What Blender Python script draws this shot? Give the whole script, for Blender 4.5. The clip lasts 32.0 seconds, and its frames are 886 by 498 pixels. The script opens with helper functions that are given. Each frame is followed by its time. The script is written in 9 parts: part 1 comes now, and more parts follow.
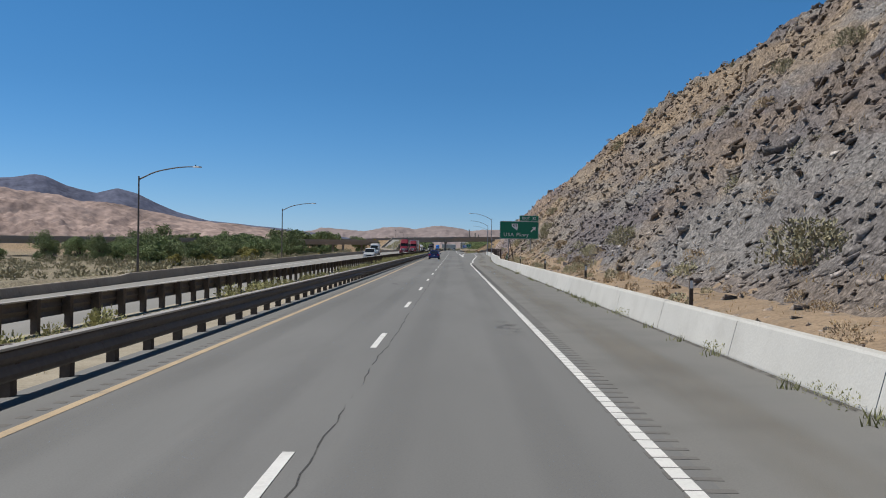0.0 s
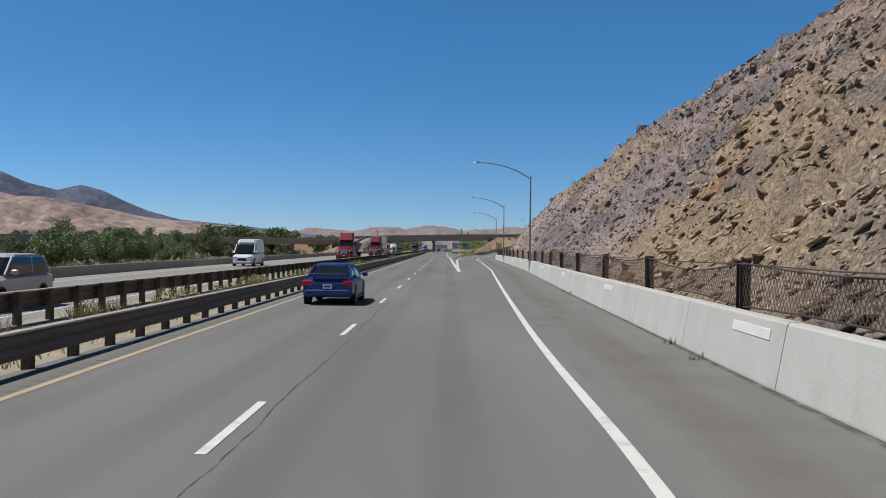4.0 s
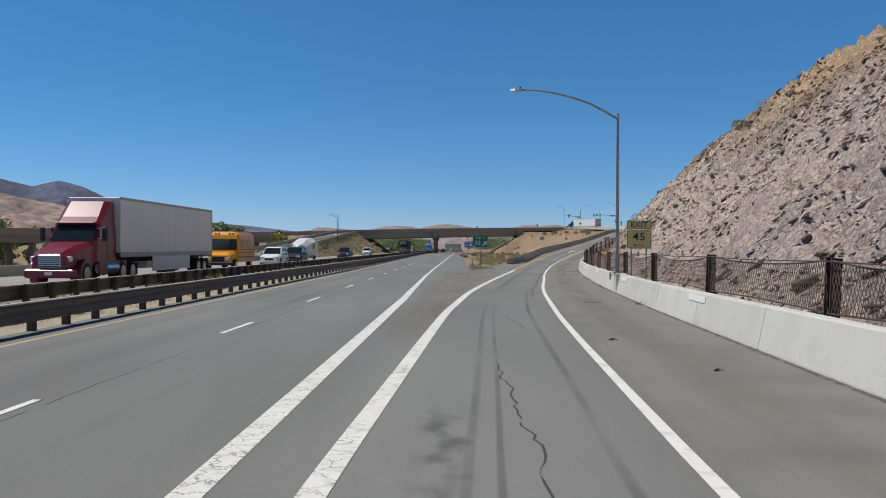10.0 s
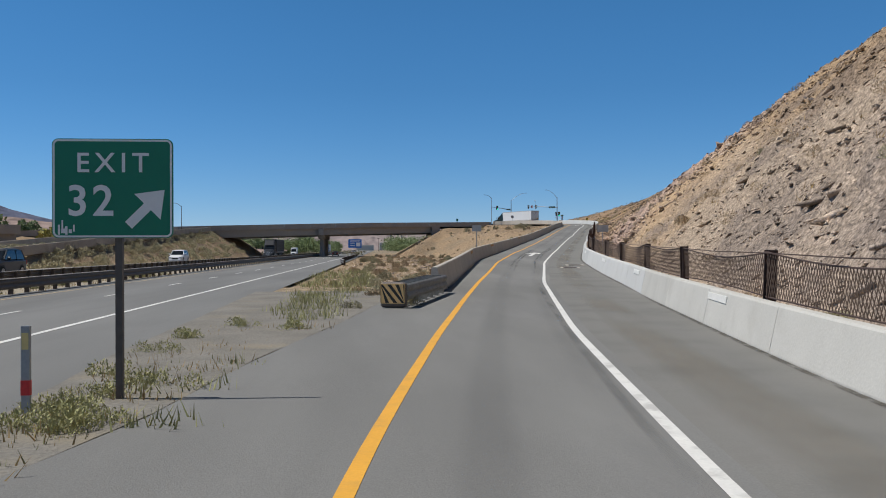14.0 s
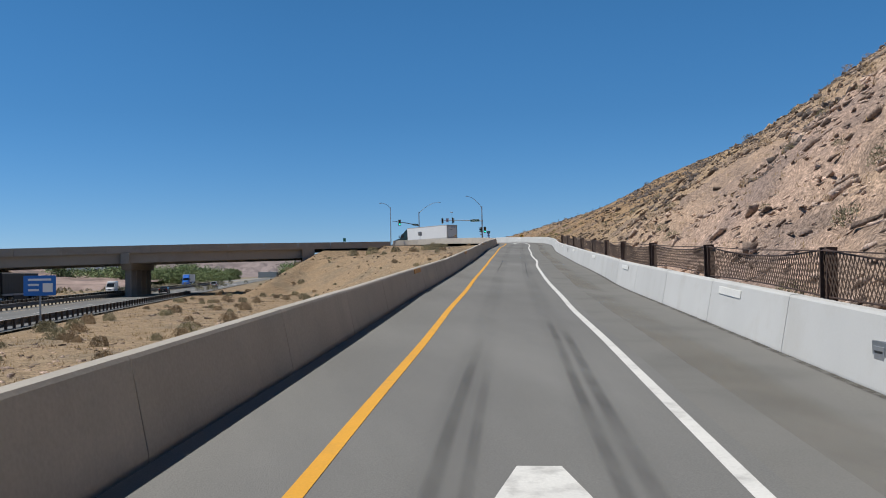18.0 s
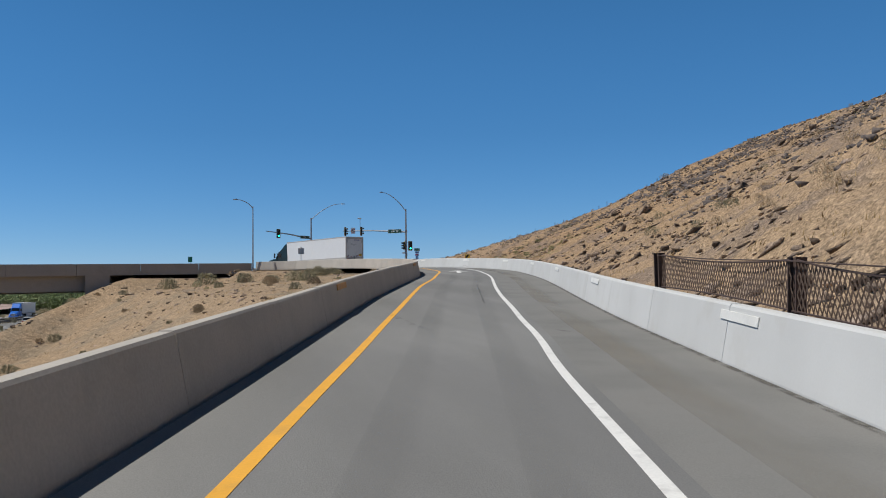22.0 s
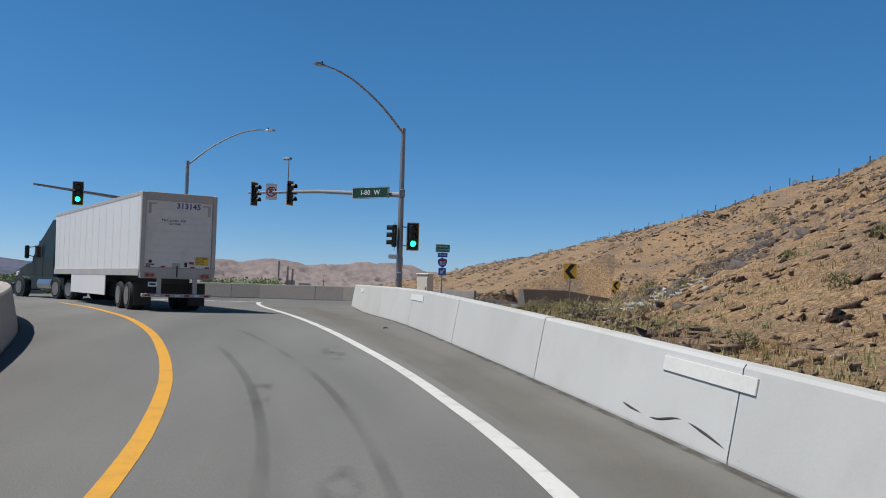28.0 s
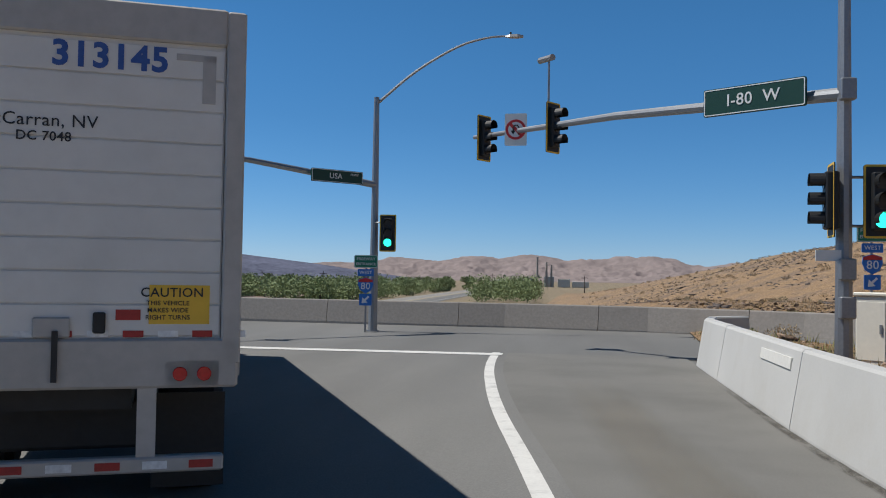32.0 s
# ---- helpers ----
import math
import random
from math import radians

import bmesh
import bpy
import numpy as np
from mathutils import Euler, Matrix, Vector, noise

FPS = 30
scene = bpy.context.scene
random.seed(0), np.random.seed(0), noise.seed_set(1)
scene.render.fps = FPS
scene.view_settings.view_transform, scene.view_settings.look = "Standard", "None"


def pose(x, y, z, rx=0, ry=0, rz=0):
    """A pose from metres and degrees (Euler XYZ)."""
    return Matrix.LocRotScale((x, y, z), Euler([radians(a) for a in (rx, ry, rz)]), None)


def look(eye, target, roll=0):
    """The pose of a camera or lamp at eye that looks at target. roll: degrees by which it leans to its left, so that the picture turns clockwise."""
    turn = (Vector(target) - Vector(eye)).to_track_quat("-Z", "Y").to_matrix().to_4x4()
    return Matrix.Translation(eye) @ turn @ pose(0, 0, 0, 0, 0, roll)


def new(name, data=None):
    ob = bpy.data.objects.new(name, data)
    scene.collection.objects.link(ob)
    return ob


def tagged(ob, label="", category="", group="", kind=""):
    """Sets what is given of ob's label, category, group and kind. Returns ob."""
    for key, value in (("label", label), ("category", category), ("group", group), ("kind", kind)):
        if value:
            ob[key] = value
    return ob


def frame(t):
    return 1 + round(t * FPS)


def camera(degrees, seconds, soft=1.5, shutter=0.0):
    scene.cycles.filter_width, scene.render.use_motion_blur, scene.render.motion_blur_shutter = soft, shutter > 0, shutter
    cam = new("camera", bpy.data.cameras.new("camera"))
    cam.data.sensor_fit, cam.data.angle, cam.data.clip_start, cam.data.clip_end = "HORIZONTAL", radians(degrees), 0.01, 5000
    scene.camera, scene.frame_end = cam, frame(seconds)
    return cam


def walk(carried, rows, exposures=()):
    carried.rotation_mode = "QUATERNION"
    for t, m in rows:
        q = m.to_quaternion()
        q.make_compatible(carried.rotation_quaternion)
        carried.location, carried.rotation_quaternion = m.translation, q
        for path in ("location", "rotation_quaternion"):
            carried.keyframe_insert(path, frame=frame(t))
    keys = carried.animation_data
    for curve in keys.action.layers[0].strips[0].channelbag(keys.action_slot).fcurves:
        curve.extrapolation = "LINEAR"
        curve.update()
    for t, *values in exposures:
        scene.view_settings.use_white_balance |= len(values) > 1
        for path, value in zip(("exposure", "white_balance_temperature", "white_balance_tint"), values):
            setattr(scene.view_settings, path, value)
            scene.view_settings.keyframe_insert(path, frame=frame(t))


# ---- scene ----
cam = camera(51.6, 32.0, soft=1.0)
PATH = [
    (0.0, pose(-0.19, -0.75, 1.99, 89.90, -0.79, 0.69)),
    (1.0, pose(-0.13, 29.70, 1.99, 90.00, -0.83, 0.36)),
    (2.0, pose(-0.11, 59.86, 2.02, 90.08, -0.79, 0.30)),
    (3.0, pose(0.10, 89.34, 2.01, 90.11, -0.80, 0.28)),
    (4.0, pose(0.62, 117.98, 2.04, 89.92, -0.61, 0.18)),
    (5.5, pose(1.81, 158.89, 2.00, 89.96, -0.25, 0.02)),
    (7.0, pose(2.90, 196.74, 2.00, 90.07, -0.29, 0.40)),
    (8.0, pose(3.26, 220.26, 2.02, 90.15, -0.47, 1.15)),
    (9.0, pose(3.42, 242.72, 2.02, 89.98, -0.29, 1.34)),
    (10.0, pose(3.77, 264.38, 2.00, 89.89, -0.26, 1.17)),
    (11.0, pose(4.48, 284.92, 1.98, 89.87, -0.06, 0.24)),
    (12.0, pose(5.72, 305.14, 1.96, 89.91, 0.23, -1.04)),
    (13.0, pose(7.26, 325.26, 1.91, 89.99, 0.37, -2.49)),
    (14.0, pose(9.09, 345.06, 1.84, 90.00, 0.18, -4.07)),
    (15.5, pose(12.80, 374.91, 2.06, 90.58, 0.60, -6.31)),
    (16.5, pose(15.99, 394.99, 2.33, 90.84, 0.89, -7.51)),
    (17.0, pose(17.87, 405.01, 2.60, 91.10, 0.91, -8.24)),
    (18.0, pose(22.14, 424.84, 3.19, 91.46, 0.95, -9.42)),
    (19.0, pose(26.54, 444.08, 3.81, 91.87, 1.02, -10.99)),
    (20.0, pose(31.05, 462.58, 4.50, 92.24, 0.90, -12.47)),
    (21.0, pose(35.60, 480.35, 5.26, 92.49, 0.67, -13.03)),
    (22.0, pose(40.02, 497.43, 6.05, 92.65, 0.50, -13.10)),
    (23.0, pose(44.21, 513.84, 6.86, 92.77, 0.49, -13.00)),
    (24.0, pose(48.38, 529.54, 7.67, 92.83, 0.44, -12.76)),
    (25.0, pose(52.44, 544.52, 8.43, 92.84, 0.40, -12.29)),
    (25.5, pose(54.24, 551.74, 8.79, 92.70, 0.30, -11.99)),
    (26.5, pose(57.26, 565.18, 9.46, 92.77, -0.44, -10.59)),
    (27.5, pose(59.31, 576.49, 9.98, 92.39, -1.62, -9.36)),
    (28.0, pose(59.94, 581.25, 10.17, 92.37, -1.70, -8.59)),
    (29.0, pose(60.75, 589.21, 10.48, 92.29, -1.61, -6.67)),
    (30.0, pose(60.67, 596.09, 10.72, 92.05, -1.58, -1.68)),
    (31.0, pose(60.12, 602.45, 10.91, 91.80, -1.49, 3.31)),
    (32.0, pose(59.30, 607.55, 11.06, 91.71, -0.89, 7.48)),
]
walk(cam, PATH)

# ---- world, sun and light ----
SUN_EL, SUN_AZ = 60.0, math.atan2(-1.0, 0.03)      # azimuth from +y, clockwise
world = bpy.data.worlds.new("sky")
scene.world = world
world.use_nodes = True
wn = world.node_tree.nodes
wl = world.node_tree.links
wn.clear()
sky = wn.new("ShaderNodeTexSky")
sky.sky_type = "NISHITA"
sky.sun_disc = False
sky.sun_elevation, sky.sun_rotation = radians(SUN_EL), SUN_AZ
sky.altitude, sky.air_density, sky.dust_density, sky.ozone_density = 2200, 1.0, 0.1, 4.0
bg = wn.new("ShaderNodeBackground")
bg.inputs[1].default_value = 0.075
wo = wn.new("ShaderNodeOutputWorld")
tint = wn.new("ShaderNodeHueSaturation")
tint.inputs["Saturation"].default_value = 1.28
haze = wn.new("ShaderNodeMix")           # a clear even blue over the whole dome
haze.data_type = "RGBA"
up = wn.new("ShaderNodeTexCoord")
rise = wn.new("ShaderNodeSeparateXYZ")
thin = wn.new("ShaderNodeMapRange")       # thinner towards the zenith
thin.interpolation_type = "SMOOTHSTEP"
for k_, v_ in (("From Min", 0.2), ("From Max", 0.85), ("To Min", 0.44), ("To Max", 0.0)):
    thin.inputs[k_].default_value = v_
wl.new(up.outputs["Generated"], rise.inputs[0])
wl.new(rise.outputs["Z"], thin.inputs["Value"])
wl.new(thin.outputs["Result"], haze.inputs["Factor"])
haze.inputs["B"].default_value = (1.0, 3.82, 8.7, 1)
wl.new(sky.outputs[0], tint.inputs["Color"])
wl.new(tint.outputs[0], haze.inputs["A"])
deep = wn.new("ShaderNodeMapRange")       # the clear sky deepens overhead
deep.interpolation_type = "SMOOTHSTEP"
for k_, v_ in (("From Min", 0.1), ("From Max", 0.95), ("To Min", 1.0), ("To Max", 0.36)):
    deep.inputs[k_].default_value = v_
wl.new(rise.outputs["Z"], deep.inputs["Value"])
dim = wn.new("ShaderNodeVectorMath")
dim.operation = "SCALE"
wl.new(haze.outputs["Result"], dim.inputs[0])
wl.new(deep.outputs["Result"], dim.inputs["Scale"])
low = wn.new("ShaderNodeMapRange")        # paler just above the horizon
for k_, v_ in (("From Min", 0.0), ("From Max", 0.17), ("To Min", 1.2), ("To Max", 1.0)):
    low.inputs[k_].default_value = v_
wl.new(rise.outputs["Z"], low.inputs["Value"])
west = wn.new("ShaderNodeMapRange")       # and towards the sun's side
for k_, v_ in (("From Min", -0.45), ("From Max", 0.0), ("To Min", 1.12), ("To Max", 1.0)):
    west.inputs[k_].default_value = v_
wl.new(rise.outputs["X"], west.inputs["Value"])
glow = wn.new("ShaderNodeMath")
glow.operation = "MULTIPLY"
wl.new(low.outputs["Result"], glow.inputs[0])
wl.new(west.outputs["Result"], glow.inputs[1])
air = wn.new("ShaderNodeVectorMath")
air.operation = "SCALE"
wl.new(dim.outputs[0], air.inputs[0])
wl.new(glow.outputs[0], air.inputs["Scale"])
wl.new(air.outputs[0], bg.inputs[0])
wl.new(bg.outputs[0], wo.inputs[0])
sun_data = bpy.data.lights.new("sun", "SUN")
sun_data.energy, sun_data.angle, sun_data.color = 4.3, radians(0.53), (1.0, 0.965, 0.915)
sun_ob = new("sun", sun_data)
sun_dir = Vector((math.sin(SUN_AZ) * math.cos(radians(SUN_EL)), math.cos(SUN_AZ) * math.cos(radians(SUN_EL)), math.sin(radians(SUN_EL))))
sun_ob.matrix_world = look(sun_dir * 300, (0, 0, 0))


# ---- materials ----
def mat(name, col, rough=0.8, metal=0.0, var=0.25, scale=1.0, fine=25.0, bump=0.15, spots=0.0, spot_col=(0.1, 0.1, 0.1), spot_scale=0.6, per_object=0.0, spec=0.5, stretch=(1, 1, 1), grain=1.0):
    """A surface with broad and fine variation, stains and relief, in metres."""
    m = bpy.data.materials.new(name)
    m.use_nodes = True
    n, l = m.node_tree.nodes, m.node_tree.links
    p = n["Principled BSDF"]
    geo = n.new("ShaderNodeNewGeometry")
    mp = n.new("ShaderNodeMapping")
    mp.inputs["Scale"].default_value = stretch
    l.new(geo.outputs["Position"], mp.inputs[0])
    big = n.new("ShaderNodeTexNoise")
    big.inputs["Scale"].default_value, big.inputs["Detail"].default_value = scale, 6
    small = n.new("ShaderNodeTexNoise")
    small.inputs["Scale"].default_value, small.inputs["Detail"].default_value = fine, 4
    l.new(mp.outputs[0], big.inputs[0])
    l.new(geo.outputs["Position"], small.inputs[0])
    weigh = n.new("ShaderNodeMapRange")       # strength of the fine grain
    weigh.inputs[3].default_value, weigh.inputs[4].default_value = 0.5 - 0.5 * grain, 0.5 + 0.5 * grain
    l.new(small.outputs[0], weigh.inputs[0])
    addn = n.new("ShaderNodeMath")
    addn.operation = "ADD"
    l.new(big.outputs[0], addn.inputs[0])
    l.new(weigh.outputs[0], addn.inputs[1])
    ramp = n.new("ShaderNodeMapRange")
    ramp.inputs[1].default_value, ramp.inputs[2].default_value = 0.6, 1.4
    ramp.inputs[3].default_value, ramp.inputs[4].default_value = 1 - var, 1 + var
    l.new(addn.outputs[0], ramp.inputs[0])
    mul = n.new("ShaderNodeVectorMath")
    mul.operation = "SCALE"
    mul.inputs[0].default_value = col[:3]
    last = ramp.outputs[0]
    if per_object:
        oi = n.new("ShaderNodeObjectInfo")
        r2 = n.new("ShaderNodeMapRange")
        r2.inputs[3].default_value, r2.inputs[4].default_value = 1 - per_object, 1 + per_object
        l.new(oi.outputs["Random"], r2.inputs[0])
        m2 = n.new("ShaderNodeMath")
        m2.operation = "MULTIPLY"
        l.new(last, m2.inputs[0])
        l.new(r2.outputs[0], m2.inputs[1])
        last = m2.outputs[0]
    l.new(last, mul.inputs["Scale"])
    colour = mul.outputs[0]
    if spots:
        sp = n.new("ShaderNodeTexNoise")
        sp.inputs["Scale"].default_value, sp.inputs["Detail"].default_value, sp.inputs["Roughness"].default_value = spot_scale, 8, 0.65
        l.new(mp.outputs[0], sp.inputs[0])
        sr = n.new("ShaderNodeMapRange")
        sr.inputs[1].default_value, sr.inputs[2].default_value, sr.inputs[4].default_value = 0.52, 0.68, spots
        l.new(sp.outputs[0], sr.inputs[0])
        mx = n.new("ShaderNodeMix")
        mx.data_type = "RGBA"
        mx.inputs["B"].default_value = (*spot_col, 1)
        l.new(sr.outputs[0], mx.inputs["Factor"])
        l.new(colour, mx.inputs["A"])
        colour = mx.outputs["Result"]
    l.new(colour, p.inputs["Base Color"])
    p.inputs["Roughness"].default_value, p.inputs["Metallic"].default_value = rough, metal
    p.inputs["Specular IOR Level"].default_value = spec
    if bump:
        b = n.new("ShaderNodeBump")
        b.inputs["Strength"].default_value, b.inputs["Distance"].default_value = bump, 0.05
        l.new(addn.outputs[0], b.inputs["Height"])
        l.new(b.outputs[0], p.inputs["Normal"])
    return m


def zone_mat(name, stops, low, high, rock, grain=3.0, bump=0.6, patch=(0.5, 0.62), cracks=0.25, islands=0.0, beds=(), stains=(), crest=()):
    """Bare hillside: its soil changes along the road from stop to stop, mixed with rock patches."""
    m = bpy.data.materials.new(name)
    m.use_nodes = True
    n, l = m.node_tree.nodes, m.node_tree.links
    p = n["Principled BSDF"]
    geo = n.new("ShaderNodeNewGeometry")
    wob = n.new("ShaderNodeTexNoise")
    wob.inputs["Scale"].default_value, wob.inputs["Detail"].default_value = 0.035, 5
    l.new(geo.outputs["Position"], wob.inputs[0])
    sep = n.new("ShaderNodeSeparateXYZ")
    l.new(geo.outputs["Position"], sep.inputs[0])
    wadd = n.new("ShaderNodeMath")
    wadd.operation, wadd.inputs[1].default_value = "MULTIPLY_ADD", 90.0
    l.new(wob.outputs[0], wadd.inputs[0])
    l.new(sep.outputs["Y"], wadd.inputs[2])
    mr = n.new("ShaderNodeMapRange")
    mr.inputs[1].default_value, mr.inputs[2].default_value = low + 45, high + 45
    l.new(wadd.outputs[0], mr.inputs[0])
    cr = n.new("ShaderNodeValToRGB")
    while len(cr.color_ramp.elements) < len(stops):
        cr.color_ramp.elements.new(0.5)
    for e, (y, c) in zip(cr.color_ramp.elements, stops):
        e.position, e.color = (y - low) / (high - low), (*c, 1)
    l.new(mr.outputs[0], cr.inputs[0])
    n1 = n.new("ShaderNodeTexNoise")
    n1.inputs["Scale"].default_value, n1.inputs["Detail"].default_value, n1.inputs["Roughness"].default_value = 0.16, 9, 0.62
    l.new(geo.outputs["Position"], n1.inputs[0])
    r1 = n.new("ShaderNodeMapRange")
    r1.inputs[1].default_value, r1.inputs[2].default_value = patch
    l.new(n1.outputs[0], r1.inputs[0])
    mx = n.new("ShaderNodeMix")
    mx.data_type = "RGBA"
    mx.inputs["B"].default_value = (*rock, 1)
    fac = n.new("ShaderNodeMath")
    fac.operation, fac.inputs[1].default_value = "MULTIPLY", 0.5
    l.new(r1.outputs[0], fac.inputs[0])
    l.new(fac.outputs[0], mx.inputs["Factor"])
    soil = cr.outputs[0]
    for off, tint, amount in beds:
        # strata of another colour, long along the road, only in the cut
        mp = n.new("ShaderNodeMapping")
        mp.inputs["Scale"].default_value, mp.inputs["Location"].default_value = (0.11, 0.035, 0.17), (off, off, 0)
        l.new(geo.outputs["Position"], mp.inputs[0])
        bn = n.new("ShaderNodeTexNoise")
        bn.inputs["Scale"].default_value, bn.inputs["Detail"].default_value, bn.inputs["Roughness"].default_value = 1.0, 7, 0.6
        l.new(mp.outputs[0], bn.inputs[0])
        br = n.new("ShaderNodeMapRange")
        br.inputs[1].default_value, br.inputs[2].default_value, br.inputs[4].default_value = 0.48, 0.6, amount
        l.new(bn.outputs[0], br.inputs[0])
        cut = n.new("ShaderNodeMapRange")
        cut.inputs[1].default_value, cut.inputs[2].default_value, cut.inputs[3].default_value, cut.inputs[4].default_value = 200, 300, 1.0, 0.0
        l.new(sep.outputs["Y"], cut.inputs[0])
        bm_ = n.new("ShaderNodeMath")
        bm_.operation = "MULTIPLY"
        l.new(br.outputs[0], bm_.inputs[0])
        l.new(cut.outputs[0], bm_.inputs[1])
        bx = n.new("ShaderNodeMix")
        bx.data_type = "RGBA"
        bx.inputs["B"].default_value = (*tint, 1)
        l.new(bm_.outputs[0], bx.inputs["Factor"])
        l.new(soil, bx.inputs["A"])
        soil = bx.outputs["Result"]
    for centre, radius, tint, amount in stains:
        # one iron-stained patch with a ragged outline
        dv = n.new("ShaderNodeVectorMath")
        dv.operation, dv.inputs[1].default_value = "DISTANCE", centre
        l.new(geo.outputs["Position"], dv.inputs[0])
        dn = n.new("ShaderNodeTexNoise")
        dn.inputs["Scale"].default_value, dn.inputs["Detail"].default_value = 0.45, 6
        l.new(geo.outputs["Position"], dn.inputs[0])
        da = n.new("ShaderNodeMath")
        da.operation, da.inputs[1].default_value = "MULTIPLY_ADD", 2.2 * radius
        l.new(dn.outputs[0], da.inputs[0])
        l.new(dv.outputs["Value"], da.inputs[2])
        dr = n.new("ShaderNodeMapRange")
        dr.inputs[1].default_value, dr.inputs[2].default_value = 1.5 * radius, 2.2 * radius
        dr.inputs[3].default_value, dr.inputs[4].default_value = amount, 0.0
        l.new(da.outputs[0], dr.inputs[0])
        sx = n.new("ShaderNodeMix")
        sx.data_type = "RGBA"
        sx.inputs["B"].default_value = (*tint, 1)
        l.new(dr.outputs[0], sx.inputs["Factor"])
        l.new(soil, sx.inputs["A"])
        soil = sx.outputs["Result"]
    for z0, z1, y0, y1, tint, amount in crest:
        # weathered soil over the top of the cut, with a ragged lower edge
        cz = n.new("ShaderNodeMath")
        cz.operation, cz.inputs[1].default_value = "MULTIPLY_ADD", 14.0
        l.new(n1.outputs[0], cz.inputs[0])
        l.new(sep.outputs["Z"], cz.inputs[2])
        cm = n.new("ShaderNodeMapRange")
        cm.inputs[1].default_value, cm.inputs[2].default_value, cm.inputs[4].default_value = z0 + 7, z1 + 7, amount
        l.new(cz.outputs[0], cm.inputs[0])
        last = cm.outputs[0]
        for ya, yb, va, vb in ((y0, y0 + 50, 0.0, 1.0), (y1, y1 + 40, 1.0, 0.0)):
            cy = n.new("ShaderNodeMapRange")
            for i_, v_ in enumerate((ya, yb, va, vb)):
                cy.inputs[i_ + 1].default_value = v_
            l.new(sep.outputs["Y"], cy.inputs[0])
            cp = n.new("ShaderNodeMath")
            cp.operation = "MULTIPLY"
            l.new(last, cp.inputs[0])
            l.new(cy.outputs[0], cp.inputs[1])
            last = cp.outputs[0]
        cx = n.new("ShaderNodeMix")
        cx.data_type = "RGBA"
        cx.inputs["B"].default_value = (*tint, 1)
        l.new(last, cx.inputs["Factor"])
        l.new(soil, cx.inputs["A"])
        soil = cx.outputs["Result"]
    l.new(soil, mx.inputs["A"])
    n2 = n.new("ShaderNodeTexNoise")
    n2.inputs["Scale"].default_value, n2.inputs["Detail"].default_value, n2.inputs["Roughness"].default_value = grain, 8, 0.7
    l.new(geo.outputs["Position"], n2.inputs[0])
    r2 = n.new("ShaderNodeMapRange")
    r2.inputs[1].default_value, r2.inputs[2].default_value, r2.inputs[3].default_value, r2.inputs[4].default_value = 0.3, 0.7, 0.62, 1.35
    l.new(n2.outputs[0], r2.inputs[0])
    sc = n.new("ShaderNodeVectorMath")
    sc.operation = "SCALE"
    l.new(mx.outputs["Result"], sc.inputs[0])
    l.new(r2.outputs[0], sc.inputs["Scale"])
    n3 = n.new("ShaderNodeTexNoise")
    n3.inputs["Scale"].default_value, n3.inputs["Detail"].default_value, n3.inputs["Roughness"].default_value = 9.0, 5, 0.75
    l.new(geo.outputs["Position"], n3.inputs[0])
    r3 = n.new("ShaderNodeMapRange")
    r3.inputs[1].default_value, r3.inputs[2].default_value, r3.inputs[3].default_value, r3.inputs[4].default_value = 0.35, 0.65, 0.42, 1.53
    l.new(n3.outputs[0], r3.inputs[0])
    last = r3.outputs[0]
    if islands:
        ri = n.new("ShaderNodeMapRange")
        ri.inputs[3].default_value, ri.inputs[4].default_value = 1 - islands, 1 + islands
        l.new(geo.outputs["Random Per Island"], ri.inputs[0])
        mi = n.new("ShaderNodeMath")
        mi.operation = "MULTIPLY"
        l.new(last, mi.inputs[0])
        l.new(ri.outputs[0], mi.inputs[1])
        last = mi.outputs[0]
    sc2 = n.new("ShaderNodeVectorMath")
    sc2.operation = "SCALE"
    l.new(sc.outputs[0], sc2.inputs[0])
    l.new(last, sc2.inputs["Scale"])
    l.new(sc2.outputs[0], p.inputs["Base Color"])
    p.inputs["Roughness"].default_value = 0.95
    p.inputs["Specular IOR Level"].default_value = 0.1
    vor = n.new("ShaderNodeTexVoronoi")
    vor.feature = "DISTANCE_TO_EDGE"
    vor.inputs["Scale"].default_value = grain * 0.55
    warp = n.new("ShaderNodeVectorMath")
    warp.operation = "MULTIPLY_ADD"
    warp.inputs[1].default_value = (0.5, 0.5, 0.5)
    l.new(n2.outputs["Color"], warp.inputs[0])
    l.new(geo.outputs["Position"], warp.inputs[2])
    l.new(warp.outputs[0], vor.inputs["Vector"])
    vr = n.new("ShaderNodeMapRange")
    vr.inputs[2].default_value = 0.18
    l.new(vor.outputs["Distance"], vr.inputs[0])
    hsum = n.new("ShaderNodeMath")
    hsum.operation, hsum.inputs[1].default_value = "MULTIPLY_ADD", cracks
    l.new(vr.outputs[0], hsum.inputs[0])
    l.new(n2.outputs[0], hsum.inputs[2])
    b = n.new("ShaderNodeBump")
    b.inputs["Strength"].default_value, b.inputs["Distance"].default_value = bump, 0.16
    l.new(hsum.outputs[0], b.inputs["Height"])
    l.new(b.outputs[0], p.inputs["Normal"])
    return m


